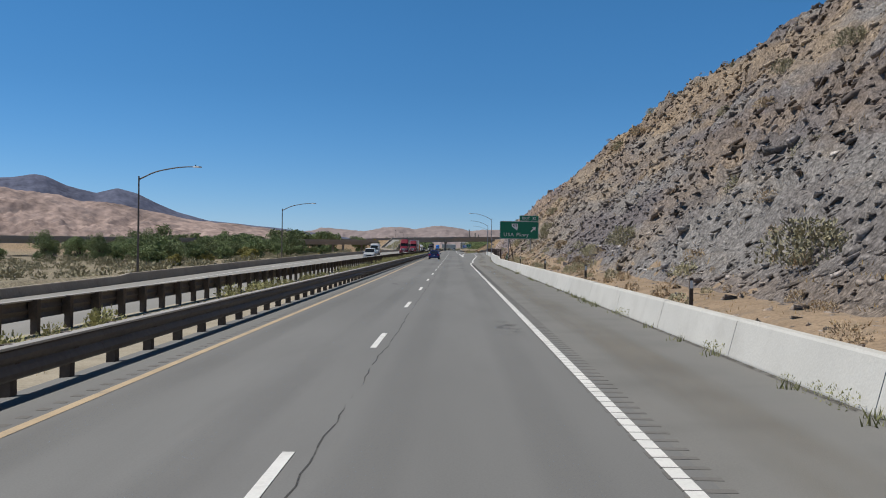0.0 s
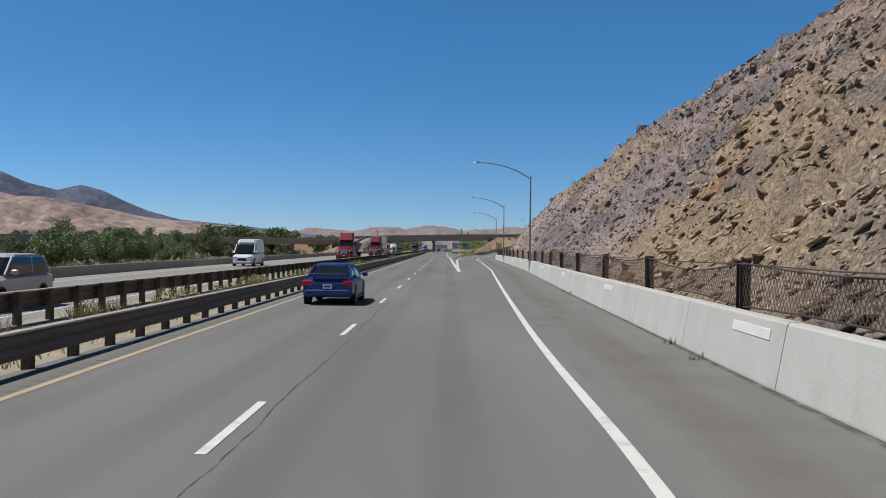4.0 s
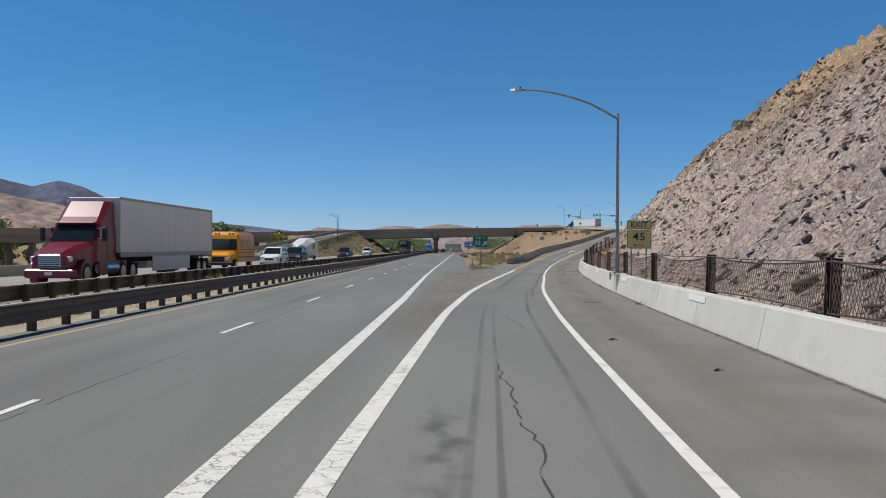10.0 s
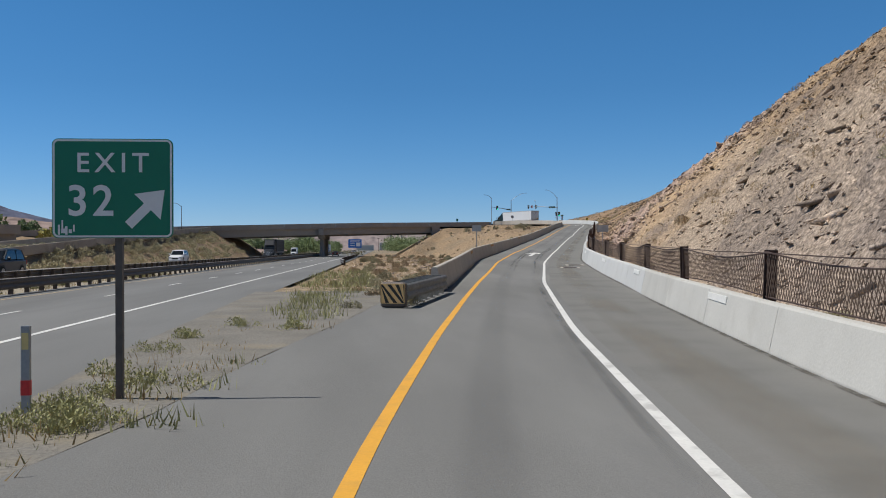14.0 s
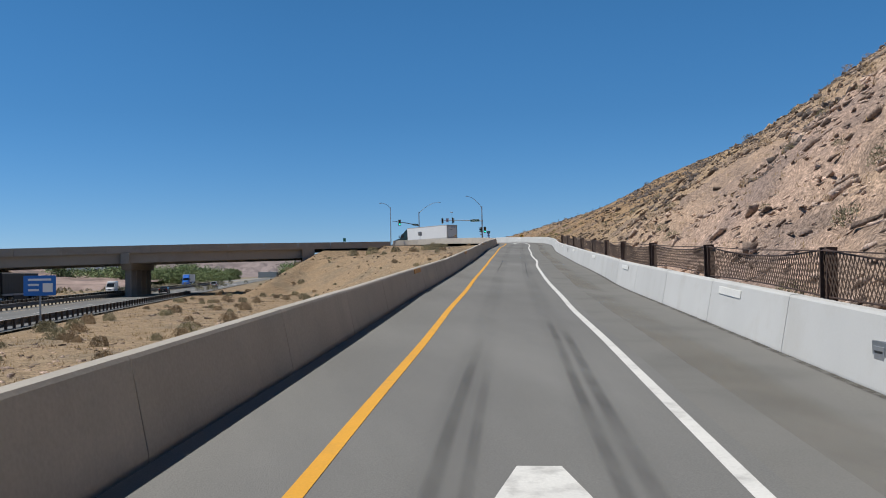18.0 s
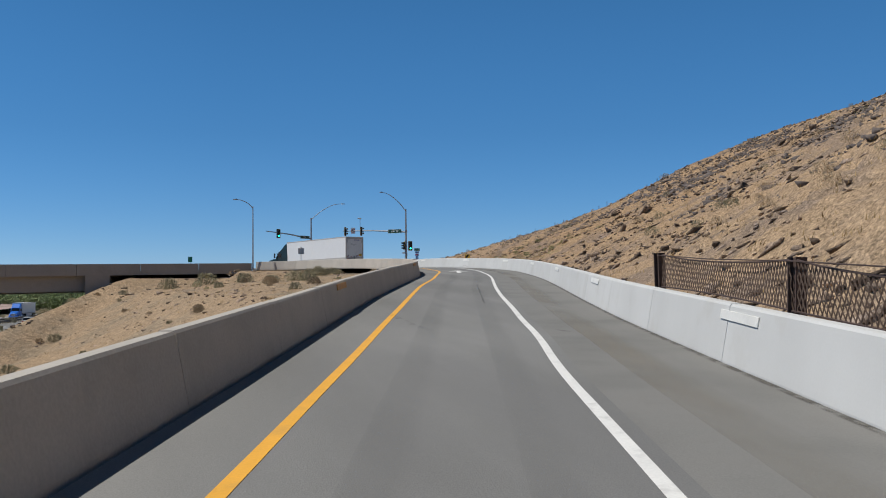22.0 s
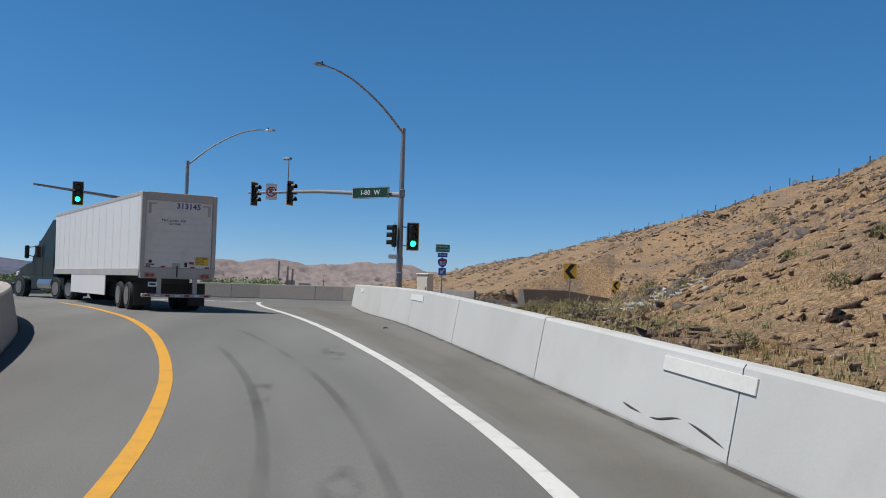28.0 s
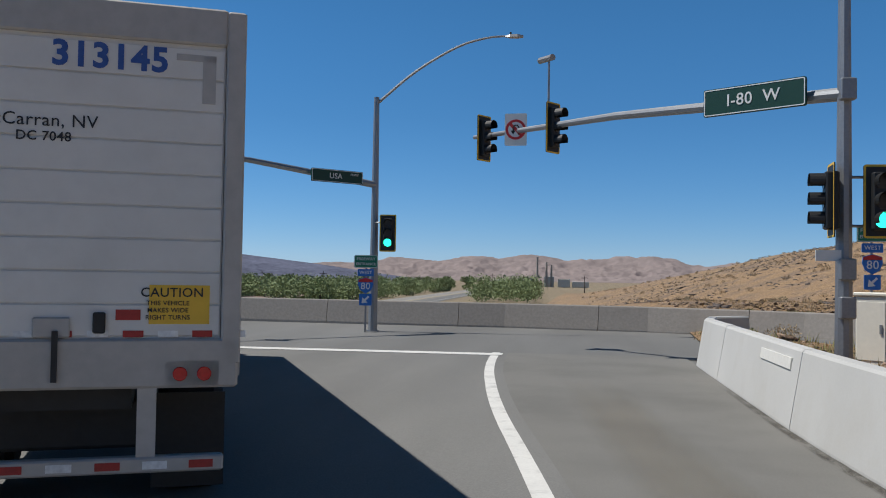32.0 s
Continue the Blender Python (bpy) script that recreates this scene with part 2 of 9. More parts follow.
def crackle(m, scale, width, col, amount=1.0):
    """Fine broken cracks through a surface."""
    n, l = m.node_tree.nodes, m.node_tree.links
    p = n["Principled BSDF"]
    old = p.inputs["Base Color"].links[0].from_socket
    geo = n.new("ShaderNodeNewGeometry")
    wob = n.new("ShaderNodeTexNoise")
    wob.inputs["Scale"].default_value, wob.inputs["Detail"].default_value = 5, 4
    l.new(geo.outputs["Position"], wob.inputs[0])
    warp = n.new("ShaderNodeVectorMath")
    warp.operation = "MULTIPLY_ADD"
    warp.inputs[1].default_value = (0.35, 0.35, 0.35)
    l.new(wob.outputs["Color"], warp.inputs[0])
    l.new(geo.outputs["Position"], warp.inputs[2])
    v = n.new("ShaderNodeTexVoronoi")
    v.feature = "DISTANCE_TO_EDGE"
    v.inputs["Scale"].default_value = scale
    l.new(warp.outputs[0], v.inputs["Vector"])
    w = n.new("ShaderNodeTexNoise")
    w.inputs["Scale"].default_value = 0.35
    l.new(geo.outputs["Position"], w.inputs[0])
    wid = n.new("ShaderNodeMapRange")
    wid.inputs[1].default_value, wid.inputs[2].default_value, wid.inputs[4].default_value = 0.42, 0.62, width
    l.new(w.outputs[0], wid.inputs[0])
    cmp_ = n.new("ShaderNodeMath")
    cmp_.operation = "LESS_THAN"
    l.new(v.outputs["Distance"], cmp_.inputs[0])
    l.new(wid.outputs[0], cmp_.inputs[1])
    fm = n.new("ShaderNodeMath")
    fm.operation, fm.inputs[1].default_value = "MULTIPLY", amount
    l.new(cmp_.outputs[0], fm.inputs[0])
    mx = n.new("ShaderNodeMix")
    mx.data_type = "RGBA"
    mx.inputs["B"].default_value = (*col, 1)
    l.new(fm.outputs[0], mx.inputs["Factor"])
    l.new(old, mx.inputs["A"])
    l.new(mx.outputs["Result"], p.inputs["Base Color"])
    return m


def film_mat(name, col, amount, scale=1.2, lo=0.35, hi=0.65, stretch=(1, 0.15, 1)):
    """A thin broken film on the road: rubber, dirt or sealant that fades out at its edges."""
    m = mat(name, col, 0.85, var=0.2, scale=1, fine=20, bump=0)
    n, l = m.node_tree.nodes, m.node_tree.links
    p = n["Principled BSDF"]
    at = n.new("ShaderNodeAttribute")
    at.attribute_name = "fade"
    geo = n.new("ShaderNodeNewGeometry")
    mp = n.new("ShaderNodeMapping")
    mp.inputs["Scale"].default_value = stretch
    l.new(geo.outputs["Position"], mp.inputs[0])
    no = n.new("ShaderNodeTexNoise")
    no.inputs["Scale"].default_value, no.inputs["Detail"].default_value = scale, 6
    l.new(mp.outputs[0], no.inputs[0])
    r = n.new("ShaderNodeMapRange")
    r.inputs[1].default_value, r.inputs[2].default_value, r.inputs[4].default_value = lo, hi, amount
    l.new(no.outputs[0], r.inputs[0])
    k = n.new("ShaderNodeMath")
    k.operation = "MULTIPLY"
    l.new(at.outputs["Fac"], k.inputs[0])
    l.new(r.outputs[0], k.inputs[1])
    l.new(k.outputs[0], p.inputs["Alpha"])
    return m


def glow(name, col, strength):
    m = mat(name, col, 0.3, bump=0)
    p = m.node_tree.nodes["Principled BSDF"]
    p.inputs["Emission Color"].default_value = (*col, 1)
    p.inputs["Emission Strength"].default_value = strength
    return m


ASPHALT = mat("asphalt", (0.177, 0.176, 0.168), 0.9, var=0.27, scale=0.3, fine=45, grain=0.45, bump=0.15, spots=0.4, spot_col=(0.135, 0.132, 0.127), spot_scale=0.35, spec=0.2, stretch=(1, 0.14, 1))
ASPHALT_NEW = mat("ramp_asphalt", (0.187, 0.185, 0.175), 0.92, var=0.3, scale=0.4, fine=55, grain=0.75, bump=0.2, spots=0.4, spot_col=(0.155, 0.153, 0.15), spot_scale=0.3, spec=0.2, stretch=(1, 0.2, 1))
SHOULDER = mat("shoulder_asphalt", (0.186, 0.182, 0.168), 0.92, var=0.28, scale=0.5, fine=45, grain=0.6, bump=0.2, spots=0.5, spot_col=(0.16, 0.152, 0.14), spot_scale=0.5, spec=0.2)
CRACK = mat("crack_sealant", (0.045, 0.045, 0.045), 0.6, bump=0)
GROOVE = mat("milled_asphalt_and_edge_shadow", (0.145, 0.138, 0.125), 0.95, var=0.2, scale=1, fine=20, bump=0.1)
CRACK_FILM = film_mat("road_crack", (0.05, 0.048, 0.045), 0.9, 2.5, 0.36, 0.52, (1, 0.6, 1))
RUBBER_FILM = film_mat("rubber_on_asphalt", (0.075, 0.074, 0.073), 0.32, 1.1)
WHEEL_FILM = film_mat("polished_wheel_path", (0.11, 0.11, 0.11), 0.14, 0.5, 0.25, 0.75)
DUST_FILM = film_mat("pale_road_dust", (0.25, 0.225, 0.18), 0.45, 0.6, 0.3, 0.7)
GORE_FILM = film_mat("dusty_gore_film", (0.25, 0.23, 0.185), 0.6, 0.7, 0.25, 0.6)
GRIT_FILM = film_mat("dark_grit", (0.1, 0.09, 0.075), 0.7, 6.0, 0.32, 0.6, (1, 0.4, 1))
PLATE = mat("cast_reflector_plate", (0.7, 0.69, 0.64), 0.6, var=0.08, scale=2, fine=14, bump=0.03)
STAIN_FILM = film_mat("dark_road_stain", (0.08, 0.078, 0.075), 0.4, 2.4, 0.47, 0.66, (1, 0.5, 1))
PAINT_W = mat("white_road_paint", (0.68, 0.67, 0.63), 0.7, var=0.1, scale=1.5, fine=30, bump=0.1, spots=0.55, spot_col=(0.32, 0.31, 0.29), spot_scale=2.2)
PAINT_CR = crackle(mat("crazed_white_road_paint", (0.66, 0.65, 0.61), 0.7, var=0.12, scale=1.2, fine=30, bump=0.1, spots=0.6, spot_col=(0.36, 0.35, 0.32), spot_scale=4.0), 2.6, 0.022, (0.16, 0.155, 0.15), 0.8)
PAINT_Y = mat("yellow_road_paint", (0.72, 0.36, 0.035), 0.7, var=0.1, scale=1.2, fine=30, bump=0.1, spots=0.4, spot_col=(0.42, 0.25, 0.08), spot_scale=1.5)
PAINT_YF = mat("faded_yellow_road_paint", (0.46, 0.35, 0.22), 0.8, var=0.2, scale=1.2, fine=30, bump=0.1, spots=0.7, spot_col=(0.27, 0.24, 0.2), spot_scale=2)
CONCRETE = mat("barrier_concrete", (0.5, 0.487, 0.445), 0.9, var=0.09, scale=0.7, fine=22, bump=0.12, spots=0.35, spot_col=(0.37, 0.35, 0.31), spot_scale=0.9, per_object=0.05, spec=0.25)
WHITEWASH = mat("whitewashed_concrete", (0.53, 0.53, 0.51), 0.85, var=0.08, scale=0.5, fine=30, grain=0.4, bump=0.06, spots=0.4, spot_col=(0.45, 0.435, 0.395), spot_scale=0.7, per_object=0.04, spec=0.25)
# darker, warmer barrier concrete: the inner wall's shade put into colour, plus stains
CONCRETE_MID = mat("weathered_shade_tone_concrete", (0.42, 0.385, 0.335), 0.9, var=0.12, scale=0.6, fine=20, bump=0.15, spots=0.45, spot_col=(0.33, 0.31, 0.27), spot_scale=0.8, per_object=0.05, spec=0.25)
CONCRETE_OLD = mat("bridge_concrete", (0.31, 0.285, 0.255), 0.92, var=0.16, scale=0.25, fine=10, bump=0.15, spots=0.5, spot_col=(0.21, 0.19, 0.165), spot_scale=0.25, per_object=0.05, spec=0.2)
CONCRETE_DK = mat("stained_wall_concrete", (0.38, 0.33, 0.27), 0.92, var=0.2, scale=0.3, fine=8, bump=0.2, spots=0.5, spot_col=(0.26, 0.22, 0.18), spot_scale=0.4, spec=0.2)
DULL_STEEL = mat("dull_road_steel", (0.2, 0.2, 0.19), 0.7, 0.2, var=0.3, scale=1.2, fine=9, bump=0.06, spots=0.5, spot_col=(0.15, 0.125, 0.1), spot_scale=1.5)
GALV = mat("galvanised_steel", (0.33, 0.34, 0.35), 0.5, 0.75, var=0.12, scale=1.5, fine=20, bump=0.03)
RUSTY = mat("weathered_rail_steel", (0.13, 0.112, 0.098), 0.65, 0.35, var=0.25, scale=0.6, fine=8, bump=0.06, spots=0.4, spot_col=(0.11, 0.085, 0.065), spot_scale=1.2)
RUSTDARK = mat("dark_rusted_post", (0.08, 0.052, 0.042), 0.8, 0.2, var=0.3, scale=1.5, fine=14, bump=0.1)
NET = mat("rusted_net_wire", (0.095, 0.062, 0.043), 0.8, 0.2, var=0.35, scale=0.8, fine=6, bump=0)
WOODPOST = mat("timber_post", (0.09, 0.07, 0.055), 0.9, var=0.3, scale=2, fine=14, bump=0.2)
SIGN_G = mat("green_sign_sheeting", (0.004, 0.185, 0.1), 0.45, var=0.05, scale=0.8, fine=6, bump=0)
SIGN_GD = mat("dark_green_board_face", (0.003, 0.05, 0.035), 0.5, var=0.05, scale=0.8, fine=6, bump=0)
SIGN_W = mat("white_sign_sheeting", (0.78, 0.79, 0.77), 0.5, var=0.04, scale=1, fine=8, bump=0)
SIGN_Y = mat("yellow_sign_sheeting", (0.82, 0.5, 0.05), 0.5, var=0.08, scale=2, fine=8, bump=0)
SIGN_YF = mat("faded_yellow_sign_sheeting", (0.66, 0.54, 0.23), 0.55, var=0.1, scale=2, fine=8, bump=0)
SIGN_B = mat("blue_sign_sheeting", (0.025, 0.17, 0.55), 0.5, var=0.05, scale=1, fine=8, bump=0)
SIGN_R = mat("red_sign_sheeting", (0.6, 0.03, 0.03), 0.5, bump=0)
SIGN_K = mat("black_legend", (0.012, 0.012, 0.012), 0.6, bump=0)
SIGN_BACK = mat("bare_aluminium_sign_back", (0.36, 0.36, 0.36), 0.5, 0.6, var=0.12, scale=3, fine=15, bump=0.02)
SIGNAL_K = mat("black_signal_housing", (0.016, 0.017, 0.018), 0.5, bump=0)
LENS_OFF = mat("dark_lens", (0.02, 0.02, 0.02), 0.25, bump=0)
GREEN_ON = glow("lit_green_lens", (0.02, 0.9, 0.55), 3.0)
RED_LAMP = mat("red_lamp_lens", (0.55, 0.015, 0.015), 0.25, bump=0)
AMBER = mat("amber_lamp_lens", (0.8, 0.25, 0.02), 0.25, bump=0)
TAPE_R = mat("red_reflective_tape", (0.38, 0.02, 0.02), 0.4, bump=0)
TAPE_W = mat("white_reflective_tape", (0.75, 0.75, 0.75), 0.4, bump=0)
TRAILER_W = mat("white_trailer_skin", (0.72, 0.72, 0.71), 0.4, var=0.04, scale=0.8, fine=5, bump=0.02, spots=0.25, spot_col=(0.6, 0.58, 0.54), spot_scale=0.8)
TRAILER_D = mat("dusty_trailer_door", (0.72, 0.7, 0.67), 0.55, var=0.06, scale=0.9, fine=8, bump=0.03, spots=0.35, spot_col=(0.45, 0.42, 0.38), spot_scale=1.0)
TRAILER_F = mat("dusty_trailer_frame", (0.46, 0.435, 0.41), 0.6, 0.2, var=0.12, scale=1.0, fine=10, bump=0.04)
CHASSIS = mat("black_chassis", (0.02, 0.02, 0.021), 0.6, var=0.3, scale=2, fine=10, bump=0.05)
TYRE = mat("tyre", (0.02, 0.02, 0.02), 0.85, var=0.2, scale=4, fine=20, bump=0.05)
RIM = mat("alloy_rim", (0.5, 0.5, 0.5), 0.3, 0.9, bump=0)
CHROME = mat("chrome", (0.55, 0.55, 0.56), 0.3, 1.0, bump=0)
GLASS = mat("dark_car_glass", (0.015, 0.018, 0.02), 0.06, bump=0, spec=0.8)
RUBBER = mat("black_plastic", (0.02, 0.02, 0.02), 0.6, bump=0)
HEADLAMP = mat("headlamp_glass", (0.7, 0.7, 0.7), 0.1, bump=0)
CABINET = mat("cabinet_cream_paint", (0.78, 0.74, 0.63), 0.5, var=0.05, scale=2, fine=12, bump=0.02)
BLUE_INK = mat("blue_lettering", (0.03, 0.09, 0.32), 0.5, bump=0)
BLACK_INK = mat("black_lettering", (0.02, 0.02, 0.025), 0.5, bump=0)
BARK = mat("bark", (0.1, 0.075, 0.055), 0.9, var=0.3, scale=3, fine=15, bump=0.4)
LEAF = mat("cottonwood_leaf", (0.165, 0.21, 0.085), 0.75, var=0.35, scale=0.5, fine=3, bump=0, per_object=0.25)
LEAF_Y = mat("yellowing_leaf", (0.28, 0.25, 0.07), 0.75, var=0.3, scale=0.5, fine=3, bump=0, per_object=0.2)
SAGE = mat("sagebrush_leaf", (0.33, 0.3, 0.19), 0.9, var=0.35, scale=1.0, fine=5, bump=0, per_object=0.3)
SAGE_DRY = mat("dry_brush", (0.36, 0.275, 0.175), 0.9, var=0.35, scale=1.0, fine=5, bump=0, per_object=0.3)
WEED_PALE = mat("pale_green_weed", (0.34, 0.33, 0.15), 0.85, var=0.35, scale=2, fine=8, bump=0)
WEED = mat("green_weed", (0.2, 0.2, 0.085), 0.85, var=0.3, scale=2, fine=8, bump=0)
STRAW = mat("dry_grass", (0.36, 0.25, 0.11), 0.9, var=0.3, scale=0.6, fine=6, bump=0)
ROCK_DARK = mat("dark_outcrop_rock", (0.13, 0.11, 0.1), 0.95, var=0.4, scale=0.5, fine=5, bump=0.6, spec=0.15)
GORE = mat("gore_gravel", (0.2, 0.188, 0.165), 0.95, var=0.3, scale=0.8, fine=16, bump=0.5, spots=0.5, spot_col=(0.28, 0.235, 0.16), spot_scale=0.5, spec=0.1)
ASPHALT_PALE = mat("pale_worn_asphalt", (0.27, 0.26, 0.235), 0.9, var=0.2, scale=0.3, fine=24, bump=0.15, spots=0.4, spot_col=(0.22, 0.21, 0.19), spot_scale=0.35, spec=0.2, stretch=(1, 0.14, 1))
GRAVEL = mat("gravel", (0.34, 0.3, 0.23), 0.95, var=0.25, scale=1.2, fine=16, bump=0.5, spec=0.1)


def paint(name, col):
    return mat(name, col, 0.35, 0.0, var=0.06, scale=1.5, fine=6, bump=0, spec=0.6)


BODY = {k: paint(k + "_car_paint", c) for k, c in dict(blue=(0.012, 0.035, 0.17), white=(0.72, 0.72, 0.72), dark=(0.03, 0.032, 0.036), silver=(0.42, 0.43, 0.44), red=(0.17, 0.014, 0.028), bus=(0.72, 0.3, 0.015), green=(0.012, 0.03, 0.03), sky=(0.02, 0.15, 0.55)).items()}


# ---- mesh helpers ----
class Build:
    """Collects vertices and faces of one mesh."""

    def __init__(self):
        self.v, self.f = [], []

    def add(self, verts, faces):
        k = len(self.v)
        self.v.extend(tuple(p) for p in verts)
        self.f.extend(tuple(k + i for i in f) for f in faces)
        return self

    def box(self, x0, x1, y0, y1, z0, z1, bev=0.0):
        if bev <= 0:
            v = [(x, y, z) for z in (z0, z1) for y in (y0, y1) for x in (x0, x1)]
            return self.add(v, [(0, 2, 3, 1), (4, 5, 7, 6), (0, 1, 5, 4), (2, 6, 7, 3), (0, 4, 6, 2), (1, 3, 7, 5)])
        b = bev
        rings = []
        for z, k in ((z0, b), (z0 + b, 0), (z1 - b, 0), (z1, b)):
            a0, a1, c0, c1 = x0 + k, x1 - k, y0 + k, y1 - k
            rings.append([(a0 + b, c0, z), (a1 - b, c0, z), (a1, c0 + b, z), (a1, c1 - b, z), (a1 - b, c1, z), (a0 + b, c1, z), (a0, c1 - b, z), (a0, c0 + b, z)])
        return self.loft(rings, True)

    def loft(self, rings, caps=True, closed=True):
        n = len(rings[0])
        v = [p for r in rings for p in r]
        f = []
        for i in range(len(rings) - 1):
            for j in range(n if closed else n - 1):
                a, b = i * n + j, i * n + (j + 1) % n
                f.append((a, b, b + n, a + n))
        if caps:
            f.append(tuple(range(n - 1, -1, -1)))
            f.append(tuple((len(rings) - 1) * n + j for j in range(n)))
        return self.add(v, f)

    def tube(self, pts, radii, n=10, caps=True):
        """A round tube along the points."""
        pts = [Vector(p) for p in pts]
        if not hasattr(radii, "__len__"):
            radii = [radii] * len(pts)
        rings = []
        side = None
        for i, p in enumerate(pts):
            d = (pts[min(i + 1, len(pts) - 1)] - pts[max(i - 1, 0)]).normalized()
            if side is None:
                side = d.cross(Vector((0, 0, 1)) if abs(d.z) < 0.9 else Vector((0, 1, 0))).normalized()
            side = (side - d * side.dot(d)).normalized()
            up = d.cross(side)
            rings.append([p + (side * math.cos(a) + up * math.sin(a)) * radii[i] for a in (2 * math.pi * k / n for k in range(n))])
        return self.loft(rings, caps)

    def disc_stack(self, axis, c, prof, n=20):
        """A turned shape: prof of (along, radius) round the axis 'x', 'y' or 'z' through c."""
        rings = []
        for a, r in prof:
            ring = []
            for k in range(n):
                s, t = r * math.cos(2 * math.pi * k / n), r * math.sin(2 * math.pi * k / n)
                ring.append({"x": (c[0] + a, c[1] + s, c[2] + t), "y": (c[0] + t, c[1] + a, c[2] + s), "z": (c[0] + s, c[1] + t, c[2] + a)}[axis])
            rings.append(ring)
        return self.loft(rings, True)

    def mesh(self, name, smooth=False):
        me = bpy.data.meshes.new(name)
        me.from_pydata(self.v, [], self.f)
        if smooth:
            me.polygons.foreach_set("use_smooth", [True] * len(me.polygons))
        me.update()
        return me


def put(me, material):
    me.materials.clear()
    me.materials.append(material)
    return me


def part(name, b, material, parent, label="", smooth=False):
    me = b if isinstance(b, bpy.types.Mesh) else b.mesh(name, smooth)
    ob = new(name, put(me, material) if not me.materials else me)
    ob.parent = parent
    if label:
        ob["label"] = label
    return ob


def thing(name, m=None, label="", category="", group="", kind=""):
    ob = new(name)
    ob.empty_display_size = 0.2
    if m is not None:
        ob.matrix_basis = m
    return tagged(ob, label, category, group, kind)


def solid(name, b, material, label, category, kind="", smooth=False, group=""):
    me = b if isinstance(b, bpy.types.Mesh) else b.mesh(name, smooth)
    ob = new(name, put(me, material) if not me.materials else me)
    return tagged(ob, label, category, group, kind)


def array_mesh(name, verts, faces, smooth=False):
    """A mesh from numpy arrays; faces all with the same number of corners."""
    me = bpy.data.meshes.new(name)
    verts, faces = np.asarray(verts, np.float32), np.asarray(faces, np.int32)
    k = faces.shape[1]
    me.vertices.add(len(verts))
    me.vertices.foreach_set("co", verts.ravel())
    me.loops.add(faces.size)
    me.loops.foreach_set("vertex_index", faces.ravel())
    me.polygons.add(len(faces))
    me.polygons.foreach_set("loop_start", np.arange(0, faces.size, k, dtype=np.int32))
    if smooth:
        me.polygons.foreach_set("use_smooth", np.ones(len(faces), bool))
    me.update(calc_edges=True)
    me.validate()
    return me


def grid_faces(nu, nv):
    i = np.arange(nu - 1)[:, None] * nv + np.arange(nv - 1)[None, :]
    return np.stack([i, i + nv, i + nv + 1, i + 1], -1).reshape(-1, 4)


def words(body, size, thick=0.0, bold=0.008, gap=1.05):
    """Lettering as a mesh in the xz plane, centred, facing -y."""
    cu = bpy.data.curves.new("legend", "FONT")
    cu.body, cu.size, cu.align_x, cu.align_y, cu.resolution_u = body, size, "CENTER", "CENTER", 3
    cu.extrude, cu.offset, cu.space_character = 0.003 + thick, size * bold, gap
    tmp = new("legend", cu)
    me = bpy.data.meshes.new_from_object(tmp)
    bpy.data.objects.remove(tmp)
    bpy.data.curves.remove(cu)
    me.transform(Matrix.Rotation(radians(90), 4, "X"))
    return me


def legend(body, size, x, z, material, parent, y=-0.03, wide=1.0, bold=0.008, gap=1.05):
    me = words(body, size, 0.0, bold, gap)
    me.transform(Matrix.Translation((x, y, z)) @ Matrix.Diagonal((wide, 1, 1, 1)))
    return part("lettering", put(me, material), material, parent)


# value noise on numpy arrays
_rng = np.random.RandomState(7)
_tab = _rng.rand(256, 256)


def vnoise(x, y):
    xi, yi = np.floor(x).astype(int), np.floor(y).astype(int)
    fx, fy = x - xi, y - yi
    fx, fy = fx * fx * (3 - 2 * fx), fy * fy * (3 - 2 * fy)
    g = lambda a, b: _tab[a & 255, b & 255]
    return (g(xi, yi) * (1 - fx) + g(xi + 1, yi) * fx) * (1 - fy) + (g(xi, yi + 1) * (1 - fx) + g(xi + 1, yi + 1) * fx) * fy


def fbm(x, y, octaves=4, gain=0.5):
    s, a, t = 0, 1.0, 0
    for k in range(octaves):
        s, t = s + a * (vnoise(x * 2 ** k + 17 * k, y * 2 ** k + 31 * k) - 0.5), t + a
        a *= gain
    return s / t * 2


def smooth_curve(pts, n=8):
    """Catmull-Rom through the points."""
    p = [Vector(q) for q in pts]
    p = [p[0] * 2 - p[1]] + p + [p[-1] * 2 - p[-2]]
    out = []
    for i in range(1, len(p) - 2):
        for k in range(n):
            t = k / n
            out.append(0.5 * ((2 * p[i]) + (p[i + 1] - p[i - 1]) * t + (2 * p[i - 1] - 5 * p[i] + 4 * p[i + 1] - p[i + 2]) * t * t + (3 * p[i] - p[i - 1] - 3 * p[i + 1] + p[i + 2]) * t ** 3))
    out.append(p[-2])
    return out


def soften(ys, xs, step=1.0, width=9):
    """A plan line x(y): sampled every metre and eased."""
    y = np.arange(ys[0], ys[-1] + 0.1, step)
    x = np.interp(y, ys, xs)
    pad = width // 2
    xp = np.concatenate([[2 * x[0] - x[pad - i] for i in range(pad)], x, [2 * x[-1] - x[-2 - i] for i in range(pad)]])
    return y, np.convolve(xp, np.ones(width) / width, "valid")


